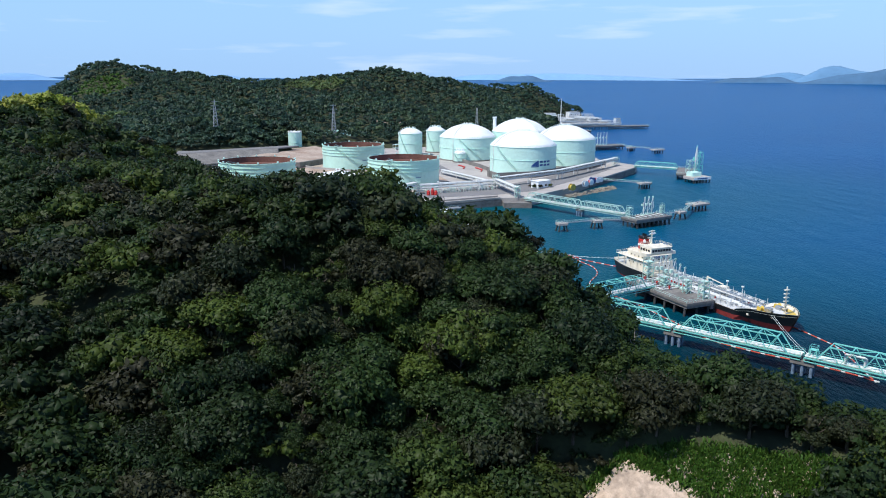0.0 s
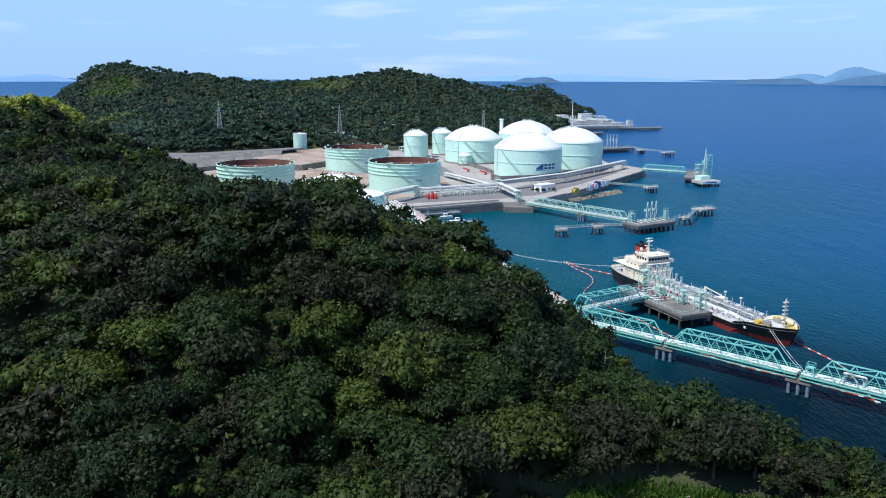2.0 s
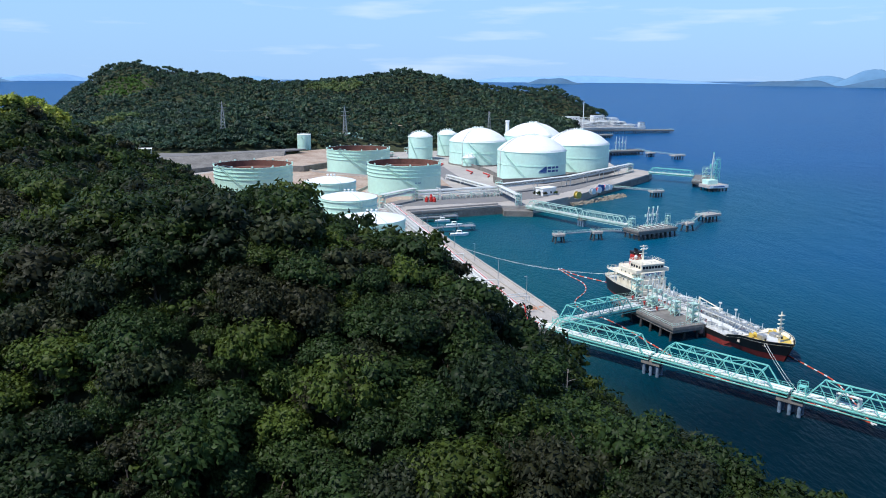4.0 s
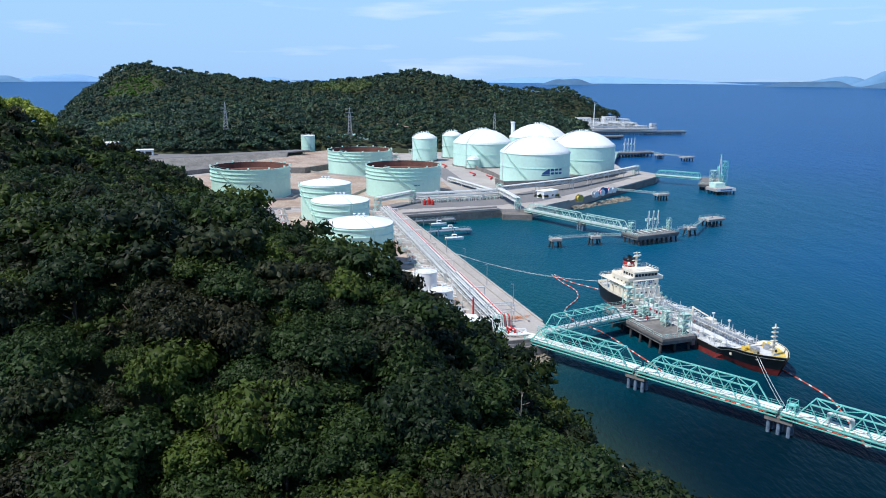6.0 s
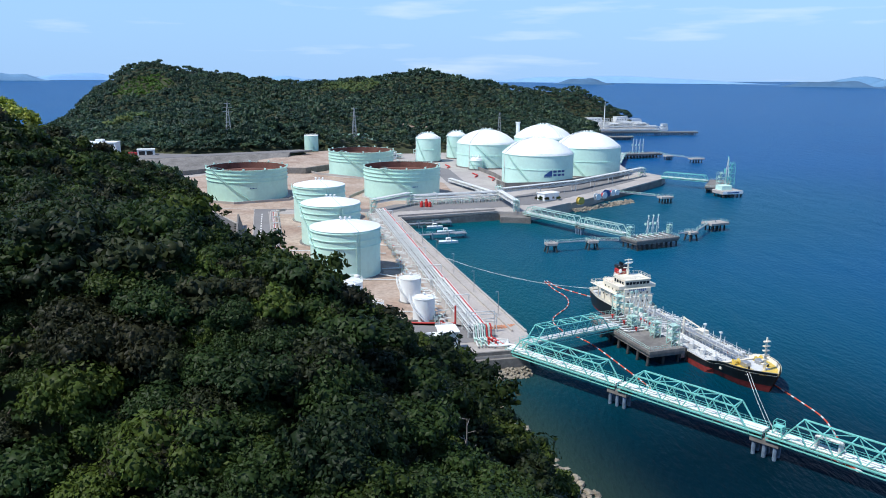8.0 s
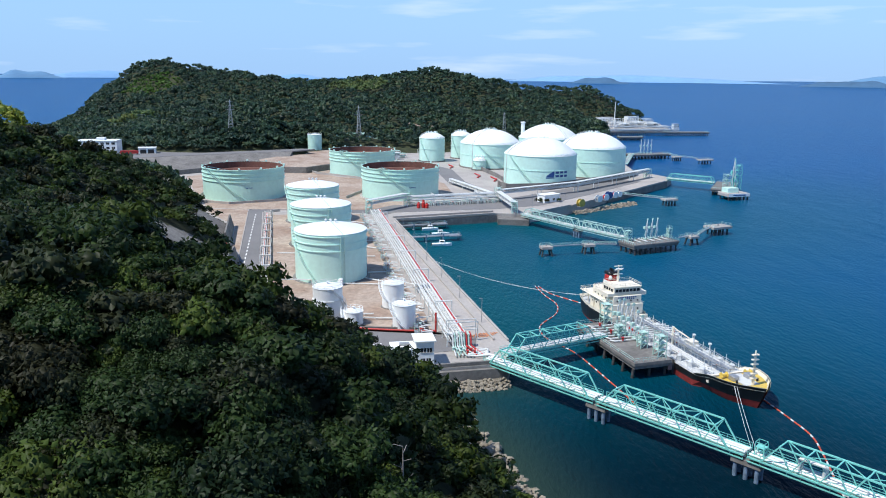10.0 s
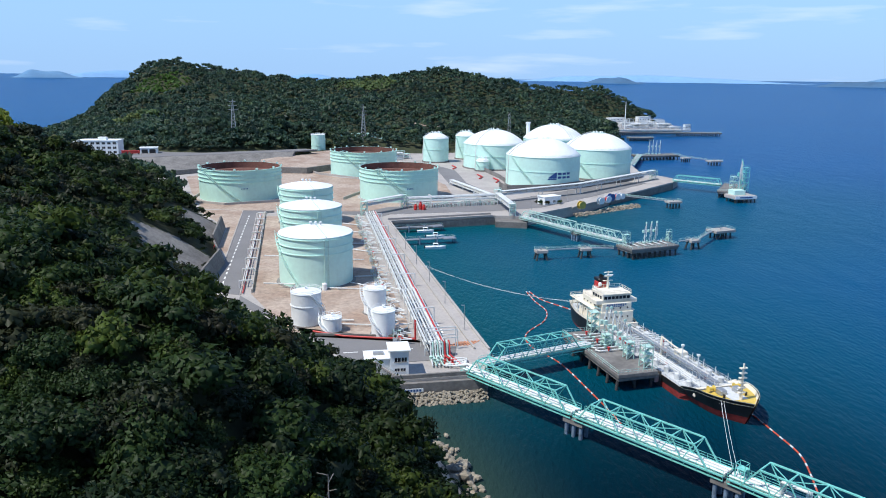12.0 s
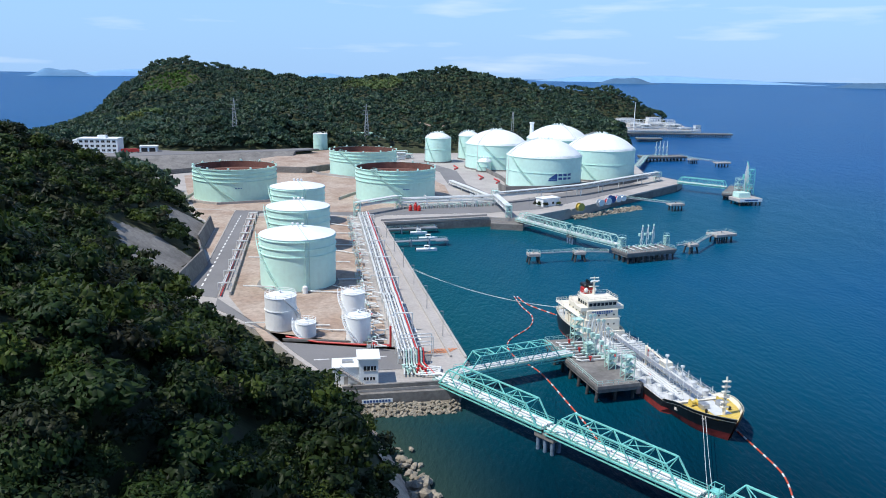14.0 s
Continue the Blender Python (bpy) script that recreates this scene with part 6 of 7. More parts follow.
# hatched orange paving by the corner
for k in range(7):
    tagged(obj("hatched_marking", slab(bmesh.new(), strip((49.2 + 0.95 * k - 0.28 * 4, 247.5 + 0.25 * k), (50.4 + 0.95 * k, 251.5 + 0.25 * k), 0.42), Z1 + 0.02, Z1 + 0.07), LINE_ORANGE), "orange hatched no-parking bar", "road marking", group="hatched bars", kind="structure")

# ---- buildings and yard things ----
def windowed_block(parent, x0, x1, y0, y1, z0, z1, wins, mat_=WHITE, name="wall"):
    w = part(name, bevel(box(bmesh.new(), x0, x1, y0, y1, z0, z1), 0.06), mat_, parent)
    for x, z, ww, hh in wins:
        win = part("window", box(bmesh.new(), x, x + ww, y0 - 0.03, y0 + 0.05, z, z + hh), GLASS, parent)
        part("frame", box(bmesh.new(), x + ww / 2 - 0.05, x + ww / 2 + 0.05, y0 - 0.06, y0 + 0.02, z, z + hh), WHITE, win)
        part("sill", box(bmesh.new(), x - 0.1, x + ww + 0.1, y0 - 0.14, y0 + 0.02, z - 0.12, z - 0.02), CONCRETE, win)
    return w


g = holder("guard_building", 30.0, 223.6, QUAY_Z, 13)
windowed_block(g, 5.0, 9.6, 0.4, 6.0, 0, 6.4, ((6.1, 3.6, 1.5, 1.1), (7.8, 3.6, 1.3, 1.1), (6.1, 1.2, 1.2, 0.7), (7.6, 1.2, 1.2, 0.7)), WHITE)
part("roof", bevel(box(bmesh.new(), 4.5, 10.1, -0.1, 6.5, 6.4, 6.75), 0.05), WHITE, g, "flat white roof slab")
windowed_block(g, -1.0, 4.98, 1.0, 6.4, 0, 4.3, (), WHITE, "annexe_wall")
part("annexe_roof", bevel(box(bmesh.new(), -1.4, 4.95, 0.6, 6.8, 4.3, 4.6), 0.05), WHITE, g)
part("roof_unit", bevel(box(bmesh.new(), 1.0, 3.6, 3.0, 4.2, 4.6, 5.3), 0.08), STEEL, g, "grey air-conditioning unit")
part("door", box(bmesh.new(), 1.4, 2.4, 0.95, 1.04, 0, 2.1), STEEL, g)
st = bmesh.new()
for k in range(12):
    box(st, 0.6 + 0.5 * k, 1.15 + 0.5 * k, -0.9, 0.35, 4.3 - 0.36 * (k + 1), 4.3 - 0.36 * k - 0.15)
part("outside_stair", st, CONCRETE, g, "pale outside stair")
stick("handrail", (0.6, -0.85, 5.2), (6.6, -0.85, 0.9), 0.08, WHITE, g)
stick("handrail", (0.6, 0.3, 5.2), (6.6, 0.3, 0.9), 0.08, WHITE, g)
part("side_window", box(bmesh.new(), 9.58, 9.65, 2.0, 4.0, 3.6, 4.7), GLASS, g)
tagged(g, "small white two-level guard building with an outside stair", "building")
for k in range(3):
    c = holder("plant_unit", 27.2 + 1.7 * k, 230.5 - 2.0 * k, QUAY_Z, 13)
    part("casing", bevel(box(bmesh.new(), -0.7, 0.7, -0.6, 0.6, 0.2, 1.6 + 0.3 * k), 0.08), STEEL, c)
    part("plinth", box(bmesh.new(), -0.9, 0.9, -0.8, 0.8, 0, 0.2), CONCRETE, c)
    tagged(c, "grey plant unit on a plinth beside the building", "machine", group="plant units")
sg = holder("wall_sign", 39.7, 221.85, 2.6, 15)
part("board", box(bmesh.new(), -3.6, 3.6, -0.45, -0.35, -0.5, 0.5), WHITE, sg)
bm = bmesh.new()
for k in range(9):
    box(bm, -3.2 + 0.72 * k, -2.7 + 0.72 * k, -0.48, -0.44, -0.28, 0.28)
part("lettering", bm, BLUE, sg, "unreadable dark bars of writing")
tagged(sg, "long white warning board on the sea wall", "sign")

office = holder("office_building", -262, 617, 14.3, 10)
windowed_block(office, 0, 30, 0, 14, 0, 10.6, [(1.6 + 4.1 * k, 1.3 + 3.4 * f, 2.4, 1.6) for k in range(7) for f in range(3)])
part("parapet", bevel(box(bmesh.new(), -0.3, 30.3, -0.3, 14.3, 10.6, 11.2), 0.05), WHITE, office)
part("roof_house", bevel(box(bmesh.new(), 14, 20, 4, 9, 11.2, 13.2), 0.05), WHITE, office)
part("stair_tower", box(bmesh.new(), -4, -0.02, 2, 12, 0, 10), WHITE, office)
for f in range(3):
    part("side_window", box(bmesh.new(), -4.06, -3.98, 4, 8, 1.3 + 3.2 * f, 2.8 + 3.2 * f), GLASS, office)
tagged(office, "white three-storey office block on the embankment", "building")
gar = holder("garage", -221, 634, 14.3, 20)
windowed_block(gar, 0, 13, 0, 9, 0, 4.2, ())
for k in range(2):
    part("door", box(bmesh.new(), 1.2 + 5.8 * k, 5.8 + 5.8 * k, -0.05, 0.06, 0, 3.2), GLASS, gar, "dark open garage doorway")
part("roof", box(bmesh.new(), -0.4, 13.4, -0.4, 9.4, 4.22, 4.55), WHITE, gar)
tagged(gar, "low white garage with dark doorways", "building")
for k in range(2):
    v = holder("fire_engine", -228 + 6.5 * k, 625 + 2.0 * k, 14.4, 24)
    part("body", bevel(box(bmesh.new(), -3.2, 1.6, -1.2, 1.2, 0.7, 3.2), 0.1), RED, v)
    cab = part("cab", bevel(box(bmesh.new(), 1.62, 3.4, -1.2, 1.2, 0.7, 2.9), 0.25), RED, v)
    part("windscreen", box(bmesh.new(), 3.3, 3.44, -1.0, 1.0, 1.8, 2.6), GLASS, cab)
    for x in (-2.1, 2.3):
        for y in (-1.15, 1.15):
            part("wheel", lathe(bmesh.new(), [(0.01, -0.15), (0.5, -0.15), (0.5, 0.15), (0.01, 0.15)], 12), HULL, v).matrix_basis = pose(x, y, 0.5, 90)
    tagged(v, "red fire engine parked by the garage", "vehicle", group="fire engines")
for x, y, w, d in ((-84, 800, 20, 9), (-62, 808, 17, 9)):
    h_ = holder("plant_shed", x, y, 13.5, 12)
    windowed_block(h_, -w / 2, w / 2, -d / 2, d / 2, -3, 5, [(-w / 2 + 2 + 4 * k, 2, 1.8, 1.4) for k in range(3)], PALE_MINT)
    bm = bmesh.new()
    for s in (-1, 1):
        v = [bm.verts.new(p) for p in ((-w / 2 - 0.5, s * (d / 2 + 0.5), 5.05), (w / 2 + 0.5, s * (d / 2 + 0.5), 5.05), (w / 2 + 0.5, 0, 6.8), (-w / 2 - 0.5, 0, 6.8))]
        bm.faces.new(v)
    bmesh.ops.solidify(bm, geom=bm.faces[:], thickness=0.2)
    part("roof", bm, PALE_TEAL, h_, "pale green pitched roof")
    tagged(h_, "small pale green shed at the wood's edge", "building", group="plant sheds")
rng7 = np.random.default_rng(7)
for k in range(14):
    x, y = -30 + 100 * rng7.uniform(0, 1), 690 + rng7.uniform(-20, 70)
    if (x - 8) ** 2 + (y - 700) ** 2 < 380 or (x - 32) ** 2 + (y - 728) ** 2 < 300 or (x - 57.8) ** 2 + (y - 668) ** 2 < 900:
        continue
    w, d, h = rng7.uniform(5, 12), rng7.uniform(3, 6), rng7.uniform(3, 7)
    r = holder("process_module", x, y, QUAY_Z, rng7.uniform(0, 40))
    for s in (-w / 2, w / 2):
        for sy in (-d / 2, d / 2):
            stick("post", (s, sy, 0), (s, sy, h), 0.2, PIPE_WHITE, r)
    for zf in (0.5, 1.0):
        part("platform", box(bmesh.new(), -w / 2, w / 2, -d / 2, d / 2, h * zf - 0.25, h * zf), PALE_TEAL if k % 3 else PIPE_WHITE, r)
    part("vessel", bar(bmesh.new(), (-w * 0.4, 0, h * 0.25), (w * 0.4, 0, h * 0.25), min(1.1, h * 0.2), 12), WHITE, r)
    tagged(r, "pale pipe and vessel module in the process yard", "pipework", group="process modules")
stack = holder("vent_stack", 86, 706, QUAY_Z)
part("shaft", lathe(bmesh.new(), [(1.9, 0), (1.6, 33), (2.1, 33.2), (2.1, 34.2), (0.01, 34.3)], 16), WHITE, stack)
tagged(stack, "pale vent stack behind the gas tanks", "chimney")
flare = holder("lattice_mast", 70, 712, QUAY_Z)
for sx, sy in ((-1, -1), (1, -1), (1, 1), (-1, 1)):
    stick("leg", (sx * 2.2, sy * 2.2, 0), (sx * 0.4, sy * 0.4, 42), 0.16, STEEL, flare)
for k in range(12):
    f, f2 = k / 12, (k + 1) / 12
    r0, r1 = 2.2 - 1.8 * f, 2.2 - 1.8 * f2
    for (sx, sy), (tx, ty) in (((-1, -1), (1, -1)), ((1, -1), (1, 1)), ((1, 1), (-1, 1)), ((-1, 1), (-1, -1))):
        stick("brace", (sx * r0, sy * r0, 42 * f), (tx * r1, ty * r1, 42 * f2), 0.09, STEEL, flare)
tagged(flare, "thin grey lattice mast behind the gas tanks", "mast")


def pylon(x, y, z, h, label):
    t = holder("power_pylon", x, y, z, 20)
    for sx, sy in ((-1, -1), (1, -1), (1, 1), (-1, 1)):
        stick("leg", (sx * 2.6, sy * 2.6, -4), (sx * 0.7, sy * 0.7, h * 0.75), 0.26, STEEL, t)
        stick("leg", (sx * 0.7, sy * 0.7, h * 0.75), (0, 0, h), 0.2, STEEL, t)
    n = 8
    for k in range(n):
        f, f2 = k / n, (k + 1) / n
        r0, r1 = 2.6 - 1.9 * f, 2.6 - 1.9 * f2
        for (sx, sy), (tx, ty) in (((-1, -1), (1, -1)), ((1, -1), (1, 1)), ((1, 1), (-1, 1)), ((-1, 1), (-1, -1))):
            stick("brace", (sx * r0, sy * r0, h * 0.75 * f), (tx * r1, ty * r1, h * 0.75 * f2), 0.14, STEEL, t)
            stick("brace", (tx * r0, ty * r0, h * 0.75 * f), (sx * r1, sy * r1, h * 0.75 * f2), 0.14, STEEL, t)
    for zf, w in ((0.72, 4.2), (0.83, 3.6), (0.94, 2.8)):
        stick("crossarm", (-w, 0, h * zf), (w, 0, h * zf), 0.2, STEEL, t)
    tagged(t, label, "pylon", group="power pylons")


def ground_z(x, y):
    return float(land_height(np.array([float(x)]), np.array([float(y)]))[0][0])


pylon(-164, 690, ground_z(-164, 690), 55.3 - ground_z(-164, 690), "grey lattice power pylon standing in the woods")
pylon(-68, 779, ground_z(-68, 779), 48.5 - ground_z(-68, 779), "grey lattice power pylon at the wood's edge")
# a drum, cable reels, pump set, shrubs and hut on the outer quay
for k, (x, y, r, m) in enumerate(((108, 475.5, 2.3, YELLOW), (121, 494, 2.0, STEEL), (126, 500.5, 2.0, RED), (129, 507, 2.2, BLUE), (133, 511, 2.0, RED), (136.5, 515, 1.8, WHITE))):
    d = holder("cable_reel", x, y, QUAY_Z + r, 35)
    part("drum", lathe(bmesh.new(), [(0.01, -1.1), (r * 0.6, -1.1), (r * 0.6, 1.1), (0.01, 1.1)], 20), m, d).matrix_basis = pose(0, 0, 0, 90)
    for s in (-1.25, 1.0):
        part("flange", lathe(bmesh.new(), [(0.01, s), (r, s), (r, s + 0.25), (0.01, s + 0.25)], 20), m if k in (0, 3) else WHITE, d).matrix_basis = pose(0, 0, 0, 90)
    part("cradle", box(bmesh.new(), -r * 0.7, r * 0.7, -1.4, 1.4, -r, -r + 0.25), STEEL, d)
    tagged(d, "yellow boom reel on the quay" if k == 0 else "boom storage reel on the quay", "reel", group="boom reels")
hut = holder("quay_hut", 91, 492, QUAY_Z, 38)
windowed_block(hut, -6, 6, -3.2, 3.2, 0, 4.4, ((-4, 1.2, 1.6, 1.2), (0.5, 1.2, 1.6, 1.2)), WHITE)
part("roof", bevel(box(bmesh.new(), -6.4, 6.4, -3.6, 3.6, 4.4, 4.75), 0.05), WHITE, hut)
part("door", box(bmesh.new(), 3.6, 4.6, -3.26, -3.18, 0, 2.1), STEEL, hut)
tagged(hut, "small white flat-roofed quay hut", "building")
for k, (x, y, h) in enumerate(((16, 461, 3.4), (18.6, 462.5, 4.4), (20.6, 461.5, 3.0))):
    d = holder("fire_pump", x, y, QUAY_Z)
    part("casing", lathe(bmesh.new(), [(1.0, 0), (1.0, h * 0.7), (0.6, h * 0.8), (0.6, h), (0.01, h + 0.1)], 14), RED, d)
    part("outlet", bar(bmesh.new(), (0, 0, 1), (0, -2, 1), 0.35, 8), RED, d)
    tagged(d, "red fire pump casing beside the pipe rack", "pump", group="fire pumps")
for x, y in ((46, 614), (58, 596), (64, 556), (24, 668)):
    pr = obj("fire_main", run(bmesh.new(), [(x, y, QUAY_Z + 0.6), (x + 4, y - 12, QUAY_Z + 0.6), (x + 2, y - 22, QUAY_Z + 0.6)], 0.5, 6), RED)
    tagged(pr, "red fire main beside the gas tanks", "pipework", kind="structure")
for k in range(9):
    lp = holder("light_pole", *((51.5 - 2.05 * 3.6 * k, 262 + 7.1 * 3.6 * k) if k < 6 else (80 + 22 * (k - 6), 470 + 30 * (k - 6))), QUAY_Z)
    part("pole", lathe(bmesh.new(), [(0.12, 0), (0.07, 7.5), (0.01, 7.6)], 6), STEEL, lp)
    part("lamp_head", box(bmesh.new(), -0.9, 0.1, -0.15, 0.15, 7.4, 7.6), STEEL, lp)
    tagged(lp, "slim grey lamp pole beside the quay road", "lamp", group="lamp poles")

# ---- boats and pontoons ----
def small_boat(x, y, turn, label, L=7.6, B=2.4):
    t = holder("work_boat", x, y, 0.1, turn)
    bm = bmesh.new()
    rows = []
    for k in range(11):
        s = k / 10
        b = B / 2 * (1 - max(0, (s - 0.55) / 0.45) ** 2.2) + 0.02
        xx = -L / 2 + L * s
        rows.append([bm.verts.new(p) for p in ((xx, -b, 0.9 + 0.35 * s), (xx, -b * 0.8, -0.2), (xx, b * 0.8, -0.2), (xx, b, 0.9 + 0.35 * s))])
    for p, q in zip(rows, rows[1:]):
        for i in range(4):
            j = (i + 1) % 4
            bm.faces.new((p[i], p[j], q[j], q[i]))
    bm.faces.new(rows[0][::-1])
    bm.faces.new(rows[-1])
    bmesh.ops.recalc_face_normals(bm, faces=bm.faces)
    part("hull", bm, WHITE, t)
    cab = part("cabin", bevel(box(bmesh.new(), -1.2, 1.2, -0.8, 0.8, 1.05, 2.5), 0.12), WHITE, t)
    part("window", box(bmesh.new(), 1.1, 1.24, -0.6, 0.6, 1.8, 2.3), GLASS, cab)
    for s in (-0.82, 0.74):
        part("window", box(bmesh.new(), -0.9, 0.9, s, s + 0.08, 1.8, 2.3), GLASS, cab)
    part("outboard", box(bmesh.new(), -L / 2 - 0.5, -L / 2, -0.25, 0.25, 0.2, 1.4), HULL, t)
    tagged(t, label, "boat", group="work boats")


small_boat(33, 388, 8, "small white work boat with a cabin at the pontoon", 9.5, 3.0)
small_boat(31, 412, 8, "small white work boat behind the pontoon", 9.0, 2.8)
small_boat(25, 424, 8, "small white work boat by the inner quay", 8.5, 2.8)


def pontoon(a, b, label, z=2.6, w=2.6):
    a, b = Vector((*a, 0)), Vector((*b, 0))
    L = (b - a).length
    t = holder("pontoon", a.x, a.y, 0, math.degrees(math.atan2(b.y - a.y, b.x - a.x)))
    part("deck", bevel(box(bmesh.new(), 0, L, -w / 2, w / 2, z - 0.5, z), 0.08), STEEL, t)
    for k in range(3):
        for s in (-w / 2 - 0.3, w / 2 + 0.3):
            stick("support_post", (L * (0.3 + 0.34 * k), s, -3), (L * (0.3 + 0.34 * k), s, z + 0.9), 0.28, PILE, t, 8)
    for s in (-w / 2, w / 2):
        stick("handrail", (0, s, z + 1.0), (L, s, z + 1.0), 0.05, PALE_TEAL, t)
    part("platform", box(bmesh.new(), L - 6, L, -w / 2 - 1.6, w / 2 + 0.8, z - 0.45, z + 0.05), STEEL, t)
    tagged(t, label, "pontoon", group="boat pontoons")


pontoon((17.5, 394), (41, 402.5), "grey steel boat landing with piles")
pontoon((9, 421), (33, 431), "grey steel boat landing by the inner quay")

# ---- stones, shore and slopes ----
def terrain_patch(name, poly, lift, mat_, label, category, step=1.6, rough=0.0, seed=1):
    """A surface that follows the hillside inside a plan outline."""
    xs, ys = [p[0] for p in poly], [p[1] for p in poly]
    gx, gy = np.arange(min(xs), max(xs) + step, step), np.arange(min(ys), max(ys) + step, step)
    X, Y = np.meshgrid(gx, gy)
    Z = land_height(X, Y)[0] + lift
    if rough:
        Z = Z + rough * np.random.default_rng(seed).standard_normal(Z.shape)
    ins = outline_distance(X, Y, poly) > 0
    nx = len(gx)
    faces = []
    for j in range(len(gy) - 1):
        for i in range(nx - 1):
            if ins[j, i] and ins[j, i + 1] and ins[j + 1, i] and ins[j + 1, i + 1]:
                k = j * nx + i
                faces.append((k, k + 1, k + nx + 1, k + nx))
    bm = bmesh.new()
    me = mesh_from(name, np.stack([X.ravel(), Y.ravel(), Z.ravel()], 1), np.array(faces), mat_)
    bm.from_mesh(me)
    bmesh.ops.delete(bm, geom=[v for v in bm.verts if not v.link_faces], context="VERTS")
    bm.to_mesh(me)
    bm.free()
    return tagged(new(name, me), label, category, kind="structure")


for poly in SLOPES:
    terrain_patch("shotcrete_slope", poly, 0.35, DARK_CONCRETE, "grey sprayed-concrete slope above the retaining wall", "slope", 1.5, 0.10)
terrain_patch("far_clearing", [(-44, 890), (-34, 878), (-12, 872), (3, 880), (4, 894), (-14, 902), (-36, 901)], 0.5, SOIL, "pale bare earth clearing on the far slope", "ground", 3.0, 0.2)
terrain_patch("sandy_bank", SANDBANK, 0.45, SAND, "pale sandy cliff cut into the hillside", "cliff", 0.5, 0.12)
terrain_patch("clearing_earth", CLEARING, 0.25, SOIL, "bare sandy earth under the grass of the clearing", "ground", 1.0, 0.1)


def grass_tufts():
    """Tall grass and weeds over the clearing: upright folded blades in clumps."""
    r = np.random.default_rng(21)
    n = 90000
    x, y = r.uniform(21, 56, n), r.uniform(72, 94, n)
    edge = np.abs(outline_distance(x, y, SANDBANK)) < r.uniform(0.1, 1.1, n)
    keep = (edge | (outline_distance(x, y, CLEARING) > r.uniform(-0.8, 0.8, n))) & (np.sin(x * 1.1) * np.cos(y * 0.9) + r.uniform(-1, 1.6, n) > -0.45)
    x, y = x[keep], y[keep]
    z = land_height(x, y)[0] + 0.2
    n = len(x)
    a = r.uniform(0, 2 * math.pi, n)
    hgt, w = r.uniform(0.25, 0.75, n), r.uniform(0.05, 0.15, n)
    lean = r.uniform(-0.35, 0.35, (n, 2))
    c, s_ = np.cos(a) * w, np.sin(a) * w
    top = np.stack([x + lean[:, 0], y + lean[:, 1], z + hgt], 1)
    V = np.stack([np.stack([x - c, y - s_, z], 1), np.stack([x + c, y + s_, z], 1), top + np.stack([c, s_, 0 * c], 1) * 0.8, top - np.stack([c, s_, 0 * c], 1) * 0.8], 1).reshape(-1, 3)
    me = mesh_from("grass", V, np.arange(4 * n).reshape(-1, 4), GRASS, np.repeat(r.uniform(0, 1, n), 4))
    tagged(new("grass", me), "bright green tall grass in the hillside clearing", "grass", kind="stuff")


grass_tufts()
terrain_patch("beach", [(33, 221), (47, 222), (47, 206), (54, 192), (60, 178), (64, 165), (54, 165), (46, 190), (36, 208)], 0.8, SAND, "narrow sandy beach below the sea wall", "beach", 1.0, 0.05)

rng8 = np.random.default_rng(8)


def stone_mesh(k):
    bm = bmesh.new()
    bmesh.ops.create_icosphere(bm, subdivisions=1, radius=1.0)
    r = np.random.default_rng(40 + k)
    for v in bm.verts:
        v.co *= r.uniform(0.72, 1.12)
        v.co.z *= 0.7
        v.co.x *= 1.25
    me = bpy.data.meshes.new("stone")
    bm.to_mesh(me)
    bm.free()
    me.materials.append(ROCK)
    return me


STONES = [stone_mesh(k) for k in range(6)]


def stones(thing, count, place, size):
    for k in range(count):
        x, y, z = place(rng8)
        o = new("stone", STONES[int(rng8.integers(0, 6))])
        o.parent = thing
        s = rng8.uniform(*size)
        o.matrix_basis = pose(x, y, z, rng8.uniform(-25, 25), rng8.uniform(-25, 25), rng8.uniform(0, 360)) @ Matrix.Scale(s, 4)


rip = new("riprap")
def rip_spot(r):
    f, g = r.uniform(0, 1), r.uniform(0, 1)
    return 33.5 + 25.0 * f + 0.9 * g, 219.6 + 6.6 * f - 3.2 * g, 1.9 - 1.9 * g
bed = bmesh.new()
bv = [bed.verts.new(p) for p in ((32.8, 219.8, 1.7), (58.6, 226.6, 1.7), (59.8, 223.0, -0.6), (34.6, 216.2, -0.6), (32.8, 219.8, -2), (58.6, 226.6, -2), (59.8, 223.0, -2), (34.6, 216.2, -2))]
for q in ((0, 3, 2, 1), (4, 5, 6, 7), (0, 1, 5, 4), (1, 2, 6, 5), (2, 3, 7, 6), (3, 0, 4, 7)):
    bed.faces.new([bv[i] for i in q])
part("stone_bed", bed, ROCK, rip)
stones(rip, 299, rip_spot, (0.34, 0.56))
tagged(rip, "bank of pale armour stones at the sea wall foot", "riprap", kind="structure")
rip2 = new("riprap")
def rip2_spot(r):
    f, g = r.uniform(0, 1), r.uniform(0, 1)
    return 104 + 42 * f + (1.6 + 2 * f) * g, 476.6 + 43 * f - (0.8 + 3 * f) * g, 1.8 - 2.2 * g
stones(rip2, 290, rip2_spot, (0.5, 1.0))
tagged(rip2, "bank of pale armour stones below the outer quay", "riprap", kind="structure")
rocks = new("shore_rocks")
def rock_spot(r):
    f = r.uniform(0, 1)
    return 47.5 + 18 * f + r.uniform(-2.2, 2.2), 204 - 42 * f + r.uniform(-1.5, 1.5), r.uniform(-0.6, 0.7)
stones(rocks, 150, rock_spot, (0.3, 1.1))
stones(rocks, 9, lambda r: (53.5 + r.uniform(-1.6, 1.6), 186.5 + r.uniform(-2.5, 2.5), r.uniform(0.2, 1.6)), (1.0, 2.0))
